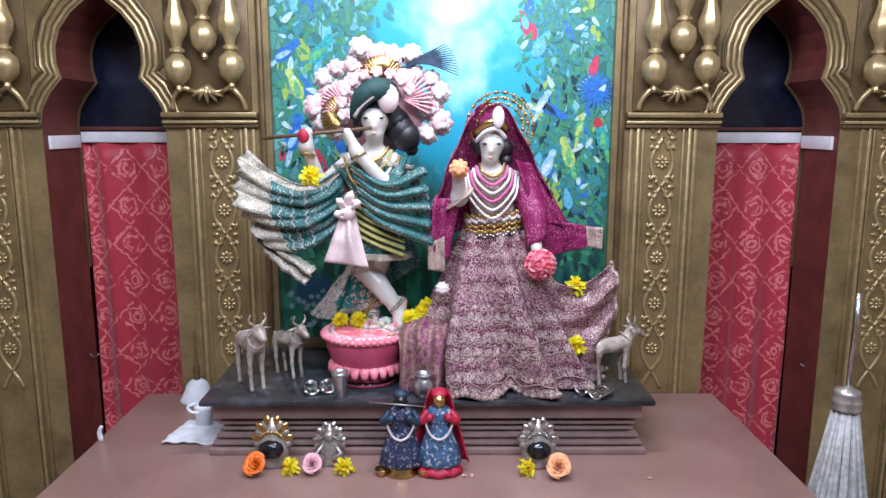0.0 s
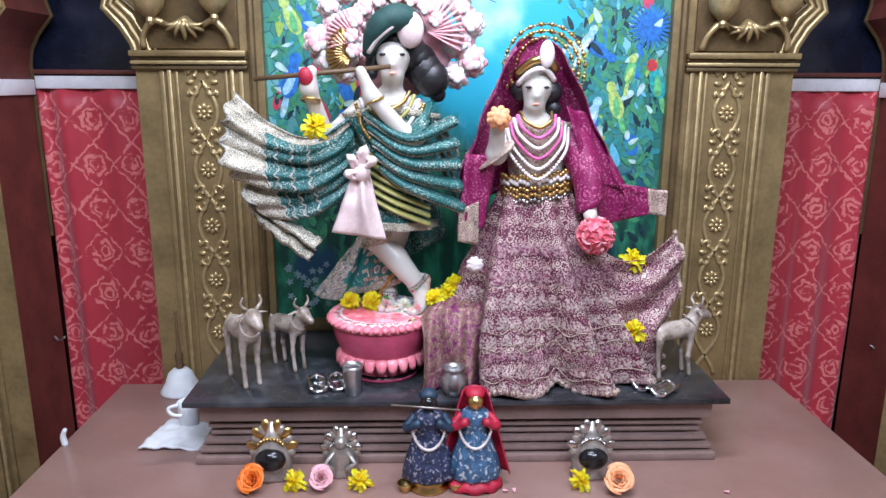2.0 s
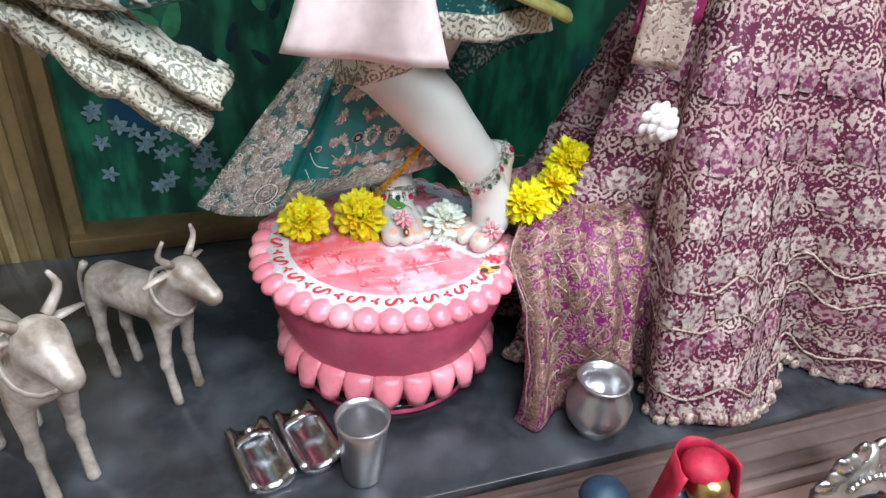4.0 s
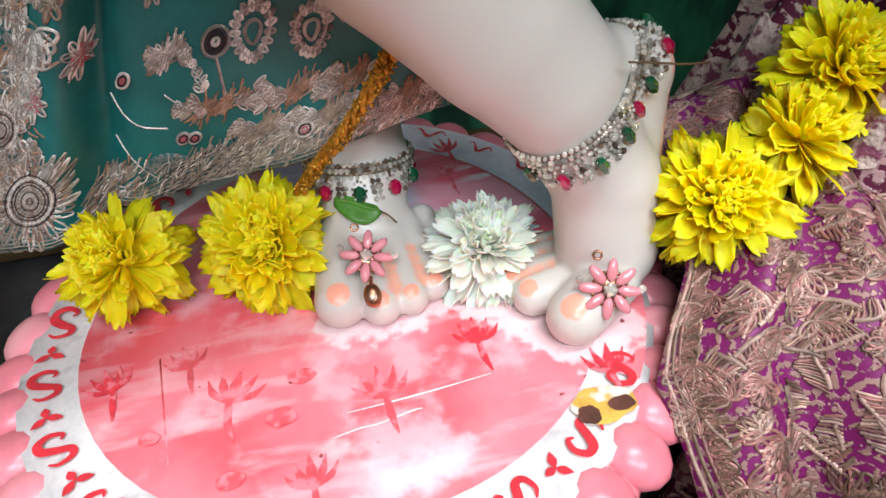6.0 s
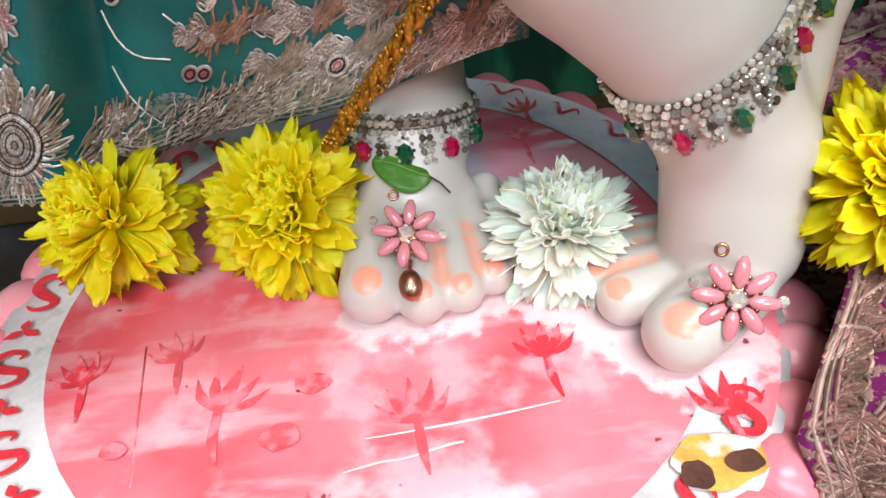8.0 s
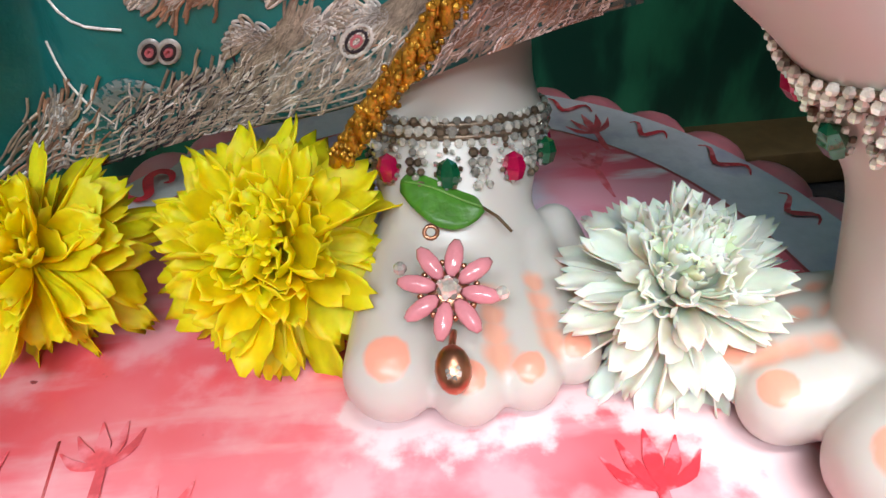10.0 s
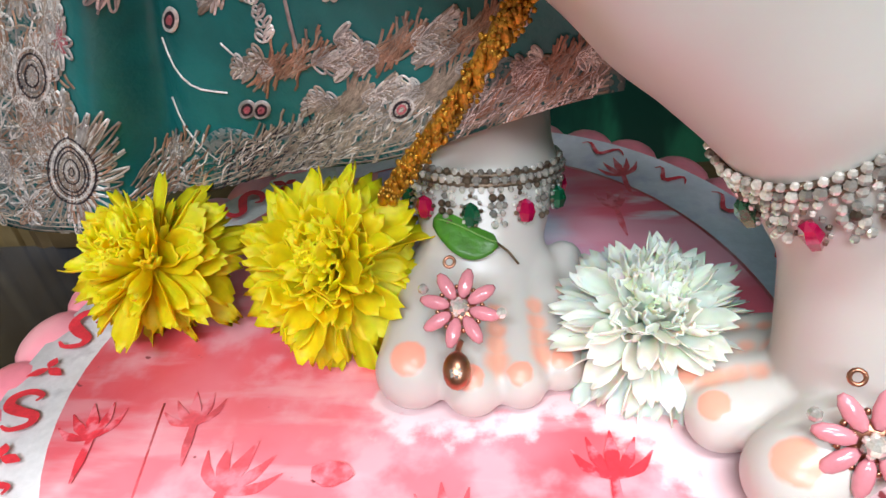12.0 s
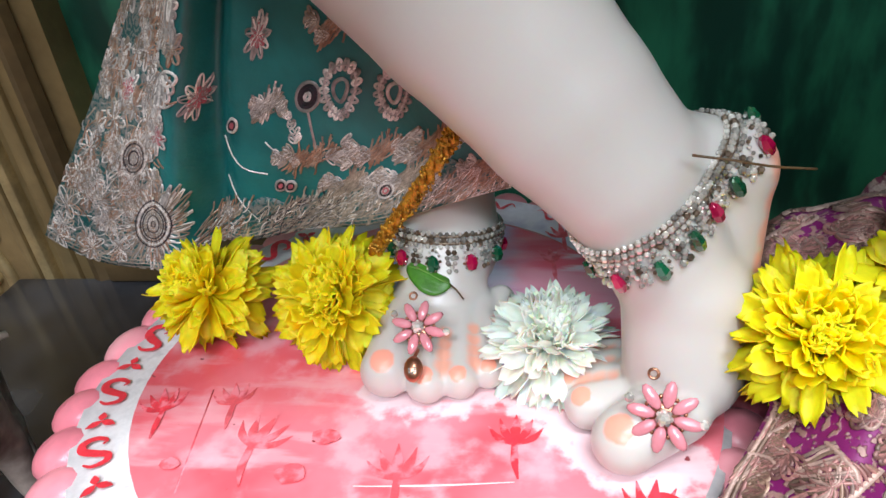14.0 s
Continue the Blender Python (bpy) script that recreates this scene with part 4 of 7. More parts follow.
for a0, a1, r in ((0.30, 0.42, 0.119), (0.50, 0.66, 0.1205), (0.74, 0.86, 0.1185), (0.98, 1.14, 0.120), (1.25, 1.38, 0.1195)):
    p = [(PC[0] + (r + 0.003 * math.sin(9 * q)) * math.cos(a0 + (a1 - a0) * q), PC[1] + (r + 0.003 * math.sin(9 * q)) * math.sin(a0 + (a1 - a0) * q), PZ + 0.0012) for q in np.linspace(0, 1, 12)]
    under(Shape().ribbon(p, [0.0004, 0.0016, 0.0022, 0.0014, 0.0004]).make("brush_curl", BRUSH_RED, None, False), seat)


def stroke(pts, w, mt, name, lift=0.0012):
    p = smooth_line([(x, y, PZ + lift) for x, y in pts], max(12, 6 * len(pts)))
    return under(Shape().ribbon(p, w).make(name, mt, None, False), seat)


def ring_at(w, r):
    return PC[0] + r * math.cos(w), PC[1] + r * math.sin(w)


# red scrolls and leaf triads round the white rim
SC = [(0.45, 0.72), (0.10, 1.0), (-0.45, 0.85), (-0.50, 0.40), (0.0, 0.10), (0.50, -0.25), (0.52, -0.75), (0.05, -1.0), (-0.42, -0.75), (-0.30, -0.45)]
for k in range(42):
    w = TAU * k / 42
    if 0.1 < w < 2.2 or w > 5.75:
        continue
    s = Shape()
    if k % 2:
        for j, (dr, dw) in enumerate(((0.0055, 0.028), (-0.0055, 0.028), (0.0, -0.040))):
            a, b = ring_at(w, 0.1165), ring_at(w + dw, 0.1165 + dr)
            lift = PZ + 0.0008 + 0.00012 * j
            q = smooth_line([(a[0], a[1], lift), ((a[0] + b[0]) / 2, (a[1] + b[1]) / 2, lift), (b[0], b[1], lift)], 9)
            s.ribbon(q, [0.0004, 0.0026, 0.0034, 0.0022, 0.0003])
        under(s.make("leaf_triad", RED_PAINT, None, False), seat)
    else:
        pts = [(*ring_at(w + 0.064 * t_, 0.1165 + 0.0088 * r_), PZ + 0.0009) for r_, t_ in SC]
        s.ribbon(smooth_line(pts, 44), [0.0008, 0.0022, 0.0030, 0.0036, 0.0030, 0.0022, 0.0008])
        under(s.make("scroll", RED_PAINT, None, False), seat)


def lotus_motif(x, y, size, turn, mt):
    """Brush-painted lotus: broad petal strokes and a stalk."""
    s = Shape()
    n_ = 0
    for w, L, wd in ((0.95, 1.0, 0.30), (-0.95, 1.0, 0.30), (0.5, 1.05, 0.34), (-0.5, 1.05, 0.34), (0.0, 1.1, 0.42)):
        a = math.pi / 2 + w + turn
        lift = PZ + 0.0007 + 0.00006 * n_
        n_ += 1
        mid = (x + size * 0.55 * math.cos(a + 0.12 * w), y + size * 0.55 * math.sin(a + 0.12 * w))
        tip = (x + size * L * math.cos(a - 0.1 * w), y + size * L * math.sin(a - 0.1 * w))
        s.ribbon(smooth_line([(x, y, lift), (*mid, lift), (*tip, lift)], 11), [0.0006, size * wd * 0.55, size * wd * 0.7, size * wd * 0.35, 0.0004])
    st = [(x, y), (x + size * 0.12 * math.sin(turn + 0.3), y - size * 0.6), (x + size * 0.15, y - size * 1.15)]
    s.ribbon(smooth_line([(a, b, PZ + 0.0011) for a, b in st], 9), [size * 0.16, size * 0.2, 0.0006])
    return under(s.make("painted_lotus", mt, None, False), seat)


for x, y, sz, tn, mt in ((-0.203, 2.246, 0.0135, 0.0, BRUSH_RED), (-0.302, 2.240, 0.016, -0.3, LIGHT_RED), (-0.347, 2.257, 0.013, 0.4, BRUSH_RED), (-0.243, 2.228, 0.015, 0.15, LIGHT_RED), (-0.190, 2.352, 0.012, 0.2, LIGHT_RED), (-0.158, 2.218, 0.014, -0.2, BRUSH_RED), (-0.318, 2.262, 0.012, 0.3, LIGHT_RED), (-0.185, 2.372, 0.011, 0.2, LIGHT_RED), (-0.272, 2.196, 0.013, 0.1, LIGHT_RED)):
    lotus_motif(x, y, sz, tn, mt)
blots = Shape()
for x, y, r in ((-0.274, 2.246, 0.0055), (-0.282, 2.228, 0.006), (-0.300, 2.205, 0.005), (-0.330, 2.230, 0.004)):
    q = np.linspace(0, TAU, 14, endpoint=False)
    rr = r * (1 + 0.25 * np.array([wob(math.cos(a) * 2 + x * 90, math.sin(a) * 2 + y * 90) for a in q]))
    blots.add(np.stack([x + rr * np.cos(q), y + 0.7 * rr * np.sin(q), np.full(14, PZ + 0.0016 + abs(x) * 0.0004)], 1), [tuple(range(14))])
under(blots.make("paint_blot", LIGHT_RED, None, False, kind="stuff"), seat)
# raised seams across the top, and a worn yellow patch with two brown spots
under(Shape().tube(smooth_line([(-0.2918, 2.2250, PZ), (-0.2599, 2.2248, PZ), (-0.229, 2.2268, PZ + 0.0003), (-0.2007, 2.2299, PZ), (-0.1754, 2.2328, PZ)], 24), 0.00045, 6).make("seam", WHITE_RIM), seat)
under(Shape().tube(smooth_line([(-0.2780, 2.2116, PZ), (-0.2563, 2.2165, PZ), (-0.2469, 2.2172, PZ + 0.0002), (-0.2336, 2.2200, PZ), (-0.2240, 2.2196, PZ - 0.0004)], 24), [0.0003, 0.0006, 0.0004, 0.0007, 0.0002], 6).make("seam", WHITE_RIM), seat)
under(Shape().tube([(-0.3307, 2.2706, PZ), (-0.3265, 2.2435, PZ), (-0.3225, 2.218, PZ)], 0.0006, 6).make("seam", LIGHT_RED), seat)
YP = paint("yellow_ochre_patch", (0.80, 0.47, 0.09), 0.5, 0, 0.2, 90, spots=((0.88, 0.72, 0.62), 70, 0.55, 0.62))
BP = paint("brown_patch", (0.13, 0.045, 0.03), 0.45, 0, 0.3, 120)


def blot(cx, cy, rx, ry, lift, mt, name, seed):
    q = np.linspace(0, TAU, 26, endpoint=False)
    k = np.array([1 + 0.20 * wob(1.6 * math.cos(a) + seed, 1.6 * math.sin(a), seed * 3.1) for a in q])
    return under(Shape().add(np.stack([cx + rx * k * np.cos(q), cy + ry * k * np.sin(q), np.full(26, PZ + lift)], 1), [tuple(range(26))]).make(name, mt, None, False), seat)


blot(-0.1665, 2.2050, 0.0125, 0.0080, 0.0016, YP, "ochre_patch", 1)
blot(-0.1732, 2.2011, 0.0044, 0.0042, 0.0019, BP, "brown_spot", 2)
blot(-0.1600, 2.2035, 0.0050, 0.0034, 0.0019, BP, "brown_spot", 3)

# the seat runs deeper behind the feet
for ob in list(seat.children):
    mid = 0.015 if abs(ob.data.vertices[0].co.y) < 1.0 else PC[1] + 0.015
    wide = ob.name.split(".")[0] in ("drum", "foot_ring", "white_rim", "painted_top", "rim_petal", "base_petal", "scroll", "leaf_triad")
    for q in ob.data.vertices:
        if q.co.y > mid:
            q.co.y = mid + (q.co.y - mid) * 1.26
        if wide and q.co.x < PC[0]:
            q.co.x = PC[0] + (q.co.x - PC[0]) * 1.085

# ---- statue of the flute player: legs and feet finely, the rest coarser; one plain mesh ----
ANK_L, ANK_R, KNEE = V(-0.2365, 2.343, 0.405), V(-0.166, 2.275, 0.453), V(-0.264, 2.302, 0.562)
left = [(ANK_L + V(0, 0.012, 0.12), ANK_L, 0.027, 0.0212), (ANK_L, V(-0.2370, 2.345, 0.380), 0.0212, 0.0215),
        (ANK_L + V(0, -0.006, -0.010), V(-0.2380, 2.314, 0.3745), 0.0195, 0.0145, (1.22, 1, 1)), (V(-0.2380, 2.314, 0.3735), V(-0.2365, 2.300, 0.3680), 0.0130, 0.0105, (1.75, 1, 1))]
toesL = [(-0.2548, 2.2740, 0.0108), (-0.2385, 2.2700, 0.0084), (-0.2258, 2.2725, 0.0077), (-0.2150, 2.2785, 0.0070), (-0.2060, 2.2870, 0.0062)]
toeparts = [(V(x * 0.8 - 0.0475, y + 0.032, 0.3710), V(x, y, PZ + r * 0.95), r * 1.0, r) for x, y, r in toesL]
right = [(KNEE, V(-0.212, 2.288, 0.507), 0.037, 0.0340), (V(-0.212, 2.288, 0.507), V(-0.184, 2.280, 0.473), 0.0340, 0.0290), (V(-0.184, 2.280, 0.473), ANK_R, 0.0290, 0.0258),
         (ANK_R, V(-0.1330, 2.284, 0.4485), 0.0220, 0.0160), (ANK_R, V(-0.1450, 2.271, 0.412), 0.0235, 0.0208), (V(-0.1450, 2.271, 0.412), V(-0.1440, 2.265, 0.382), 0.0208, 0.0208),
         (V(-0.1330, 2.284, 0.446), V(-0.138, 2.274, 0.385), 0.0150, 0.0165)]
toesR = [(-0.1650, 2.2405, 0.0115), (-0.1765, 2.2590, 0.0086), (-0.1800, 2.2710, 0.0077), (-0.1800, 2.2815, 0.0070), (-0.1770, 2.2905, 0.0062)]
toepartsR = [(V(-0.148, 2.2510 + 0.0068 * k, 0.3745), V(x, y, PZ + r * 0.95), r * 1.10, r) for k, (x, y, r) in enumerate(toesR)]
kn = Shape()


def skin(parts, p, soft=0.003):
    """Distance from p to the skin round the capsules."""
    D = None
    for a, b, ra, rb, *sq in parts:
        ab = b - a
        t = min(1.0, max(0.0, ((p - a) @ ab) / max(ab @ ab, 1e-9)))
        off = p - a - t * ab
        if sq:
            off = off / np.array(sq[0])
        d = math.sqrt(off @ off) - (ra + (rb - ra) * t)
        if D is None:
            D = d
        else:
            h = min(1.0, max(0.0, 0.5 + 0.5 * (D - d) / soft))
            D = D * (1 - h) + d * h - soft * h * (1 - h)
    return D


for parts, toes, lo, hi in ((left, toeparts, (-0.285, 2.24, 0.345), (-0.19, 2.385, 0.545)), (right, toepartsR, (-0.325, 2.205, 0.345), (-0.10, 2.350, 0.612))):
    v, f = blend_body(parts + toes, lo, hi, 0.0013, 0.0024)
    v[:, 2] = np.maximum(v[:, 2], PZ)
    kn.add(v, f, 0)


def painted_marble():
    """White marble with orange paint on the nails, between the toes and along the heel."""
    g = Graph("painted_marble", 0.30)
    warp = g.nt.nodes.new("ShaderNodeVectorMath")
    warp.operation = "MULTIPLY_ADD"
    g.nt.links.new(g.noise(260, 2, out="Color"), warp.inputs[0])
    warp.inputs[1].default_value, warp.inputs[2].default_value = (0.0022,) * 3, (-0.0011,) * 3
    add = g.nt.nodes.new("ShaderNodeVectorMath")
    add.operation = "ADD"
    g.nt.links.new(warp.outputs[0], add.inputs[0])
    g.nt.links.new(g.co, add.inputs[1])

    def dab(c, r):
        n = g.nt.nodes.new("ShaderNodeVectorMath")
        n.operation = "DISTANCE"
        g.nt.links.new(add.outputs[0], n.inputs[0])
        n.inputs[1].default_value = tuple(float(q) for q in c)
        return g.math("DIVIDE", n.outputs["Value"], r)

    nails, tint = None, None
    for toes, yaws in ((toesL, (0, 0, 0.1, 0.3, 0.4)), (toesR, (-0.55, -0.95, -1.15, -1.25, -1.3))):
        for (x, y, r), yaw in zip(toes, yaws):
            d = Matrix.Rotation(yaw, 4, "Z") @ Vector((0, -r * 0.45, r * 1.86))
            q = dab((x + d.x, y + d.y, PZ + d.z), r * 0.50)
            nails = q if nails is None else g.math("MINIMUM", nails, q)
    for A in (toeparts, toepartsR):
        for k in range(1, 4):
            a, b = (A[k][0] + A[k + 1][0]) / 2 + V(0, 0, A[k][2] * 0.75), (A[k][1] + A[k + 1][1]) / 2 + V(0, 0, A[k][3] * 0.45)
            for t in (0.45, 0.62, 0.78, 0.95):
                q = dab(a + (b - a) * t, A[k][3] * (0.34 + 0.30 * t))
                tint = q if tint is None else g.math("MINIMUM", tint, q)
    for c in ((-0.1175, 2.279, 0.4520), (-0.1168, 2.277, 0.4410), (-0.1185, 2.275, 0.4300), (-0.1205, 2.273, 0.4190)):
        tint = g.math("MINIMUM", tint, dab(c, 0.0078))
    body = g.mix(g.noise(9, 4), (0.61, 0.585, 0.535), (0.56, 0.53, 0.49))
    body = g.mix(g.math("MULTIPLY", g.band(tint, 0.55, 1.25, 1.0, 0.0), 0.80), body, (0.88, 0.38, 0.25))
    body = g.mix(g.math("MULTIPLY", g.band(nails, 0.80, 1.05, 1.0, 0.0), 0.92), body, (0.90, 0.36, 0.25))
    g.b.inputs["Subsurface Weight"].default_value, g.b.inputs["Subsurface Scale"].default_value = 0.12, 0.01
    return g.done(body, g.noise(70, 3), 0.03, 0.001)


# trunk, arms and head
trunk = [(V(-0.205, 2.285, 0.66), V(-0.200, 2.285, 0.74), 0.070, 0.058, (1.1, 0.85, 1)), (V(-0.200, 2.285, 0.74), V(-0.225, 2.285, 0.895), 0.058, 0.072, (1.15, 0.8, 1)), (V(-0.225, 2.28, 0.90), V(-0.215, 2.26, 0.975), 0.030, 0.026),
         (V(-0.300, 2.28, 0.905), V(-0.385, 2.25, 0.83), 0.030, 0.026), (V(-0.385, 2.25, 0.83), V(-0.415, 2.17, 0.965), 0.024, 0.018), (V(-0.415, 2.17, 0.965), V(-0.405, 2.16, 1.005), 0.020, 0.014),
         (V(-0.150, 2.28, 0.905), V(-0.165, 2.20, 0.83), 0.030, 0.026), (V(-0.165, 2.20, 0.83), V(-0.262, 2.165, 0.945), 0.024, 0.018), (V(-0.262, 2.165, 0.945), V(-0.287, 2.155, 1.005), 0.019, 0.013),
         (V(-0.212, 2.248, 1.035), V(-0.214, 2.242, 1.005), 0.049, 0.034, (0.92, 1, 1)), (V(-0.213, 2.206, 1.030), V(-0.213, 2.203, 1.020), 0.004, 0.006),
         (V(-0.22, 2.29, 0.66), KNEE, 0.055, 0.040), (V(-0.20, 2.30, 0.66), V(-0.235, 2.34, 0.50), 0.055, 0.030)]
v, f = blend_body(trunk, (-0.47, 2.10, 0.45), (-0.09, 2.40, 1.12), 0.0065, 0.018)
kn.add(v, f, 0)
for a, b, ra, rb in ((V(-0.205, 2.275, 1.075), V(-0.150, 2.285, 1.03), 0.055, 0.050), (V(-0.150, 2.285, 1.03), V(-0.115, 2.275, 0.985), 0.050, 0.045), (V(-0.115, 2.275, 0.99), V(-0.10, 2.28, 0.95), 0.045, 0.022), (V(-0.262, 2.27, 1.05), V(-0.268, 2.26, 1.00), 0.022, 0.016)):
    kn.tube(smooth_line([a, (a + b) / 2, b], 6), [ra * 0.9, (ra + rb) / 2, rb * 0.9], 14, 2)
    kn.ball(a, ra, 2), kn.ball(b, rb, 2)
for x in (-0.236, -0.190):
    kn.ball((x, 2.2085, 1.046), (0.0095, 0.005, 0.0038), 2)
kn.ball((-0.213, 2.2045, 1.001), (0.0105, 0.004, 0.003), 1)
kn.make("flute_player_statue", [painted_marble(), NAIL, HAIR], label="white marble statue standing cross-legged on a lotus seat", category="statue")

# ---- flowers ----
def petal_mesh(name, L, W, cup, curl, mt, seed=0):
    """One petal with a crimped, notched tip."""
    s = Shape()
    rs = random.Random(seed)
    a1, a2, side = rs.uniform(0, 6), rs.uniform(0, 6), rs.uniform(-0.14, 0.14)

    def f(u, v):
        w = W * (0.40 + 0.60 * min(1, v / 0.70) ** 0.9) * math.sqrt(max(0.30, 1 - (max(0, v - 0.80) / 0.225) ** 2))
        a = (u - 0.5) * 2
        tip = 1 - 0.05 * (1 + math.cos(a * 5 + a1)) * v ** 4
        return a * w / 2 + side * L * v * v, L * v * tip, cup * (a * a) * w * 0.5 + curl * L * v * v + 0.035 * W * math.sin(7 * a + a2) * v + 0.03 * L * math.sin(5 * v + a1) * v
    s.sheet(f, 6, 8, 0.0003)
    me = s.make(name, mt)
    data = me.data
    bpy.data.objects.remove(me)
    return data


def mum(name, at, aim, R, mt, inner_mt, label, seed, layers=10, per=19, close=True, spread=1.0, droop=0.0, slim=1.0, inner=2):
    """A many-petalled chrysanthemum at a place, facing along aim; droop: how far its outer petals fall back."""
    rs = random.Random(seed)
    t = thing(name, at, label=label, category="flower")
    up = Vector(aim).normalized()
    q = up.to_track_quat("Z", "Y").to_matrix().to_4x4()
    sizes = ((0.98, 0.31, 0.20, -0.20), (0.90, 0.29, 0.32, -0.06), (0.76, 0.27, 0.42, 0.12), (0.60, 0.235, 0.6, 0.34), (0.42, 0.17, 0.8, 0.55))
    kinds = [[petal_mesh("petal", R * L, R * W * slim, c, k, inner_mt if i > inner else mt, seed * 31 + i * 7 + j) for j in range(4 if close else 1)] for i, (L, W, c, k) in enumerate(sizes)]
    joined = Shape()
    for k in range(layers):
        f = k / (layers - 1)
        count = max(6, int(per - 7 * f))
        for j in range(count):
            w = TAU * (j + 0.5 * (k % 2) + rs.uniform(-0.36, 0.36)) / count
            tilt = (-0.12 + 1.30 * f ** 0.9) * spread - droop * (1 - f) ** 1.5 + rs.uniform(-0.26, 0.26)
            i = min(4, int(f * 4.6))
            h = R * (0.05 + 0.30 * f)
            m = Matrix.Translation((0, 0, h)) @ Matrix.Rotation(w, 4, "Z") @ Matrix.Translation((0, R * 0.10 * (1 - f), 0)) @ Matrix.Rotation(tilt, 4, "X") @ Matrix.Rotation(rs.uniform(-0.8, 0.8), 4, "Y") @ Matrix.Diagonal((rs.uniform(0.75, 1.25), rs.uniform(0.66, 1.14), rs.uniform(0.5, 1.7), 1))
            if close:
                o = new("petal", rs.choice(kinds[i]))
                o.parent = t
                o.matrix_basis = q @ m
            else:
                mm = np.array(q @ m)
                data = kinds[i][0]
                vv = np.array([v.co for v in data.vertices])
                joined.add(vv @ mm[:3, :3].T + mm[:3, 3], [tuple(p.vertices) for p in data.polygons], 1 if i > inner else 0)
    if not close:
        o = joined.make("petals", [mt, inner_mt])
        o.parent = t
    o = Shape().ball((0, 0, 0), (R * 0.30, R * 0.30, R * 0.24), 0, 10, 6).make("heart", inner_mt)
    o.parent = t
    o.matrix_basis = q
    return t


YL, YL2 = "yellow chrysanthemum laid on the lotus seat", "yellow chrysanthemum tucked into the maroon skirt"
mum("chrysanthemum", (-0.343, 2.312, 0.379), (-0.22, -0.62, 0.75), 0.0295, YELLOW, YELLOW, YL, 1, 10, 22, droop=0.35)
mum("chrysanthemum", (-0.281, 2.306, 0.379), (-0.08, -0.66, 0.75), 0.0310, YELLOW, YELLOW, YL, 2, 12, 25, droop=0.40)
mum("chrysanthemum", (-0.106, 2.252, 0.404), (-0.20, -0.66, 0.72), 0.0275, YELLOW_B, YELLOW_B, YL2, 3, 12, 25, droop=0.2)
mum("chrysanthemum", (-0.074, 2.262, 0.418), (0.30, -0.45, 0.82), 0.0250, YELLOW_B, YELLOW_B, YL2, 4, 8, 18)
mum("chrysanthemum", (-0.050, 2.278, 0.438), (0.0, -0.70, 0.70), 0.0280, YELLOW_B, YELLOW_B, YL2, 5, 10, 22)
mum("chrysanthemum", (-0.190, 2.286, 0.370), (0.02, -0.22, 0.97), 0.0285, CREAM_PETAL, PALE_GREEN, "white chrysanthemum with a pale green heart between the feet", 6, 13, 28, droop=0.75, slim=0.80, inner=3)
mum("chrysanthemum", (0.435, 2.265, 0.505), (0, -0.6, 0.8), 0.040, YELLOW_B, YELLOW_B, "yellow chrysanthemum in the fold of the skirt", 7, 5, 12, False)
mum("chrysanthemum", (0.425, 2.19, 0.33), (0, -0.7, 0.7), 0.038, YELLOW_B, YELLOW_B, "yellow chrysanthemum in the fold of the skirt", 8, 5, 12, False)
mum("chrysanthemum", (-0.397, 2.135, 0.872), (0, -0.8, 0.5), 0.040, YELLOW_B, YELLOW_B, "yellow chrysanthemum pinned on the raised arm", 9, 5, 12, False)

# ---- anklets ----
def gem(s, c, r, d, m, sz=1.0):
    """A faceted drop at c, long axis d."""
    d = Vector(d).normalized()
    t = d.to_track_quat("Z", "Y").to_matrix().to_4x4()
    s.ball(c, (r * 0.72, r * 0.55, r * sz), m, 6, 4, t)


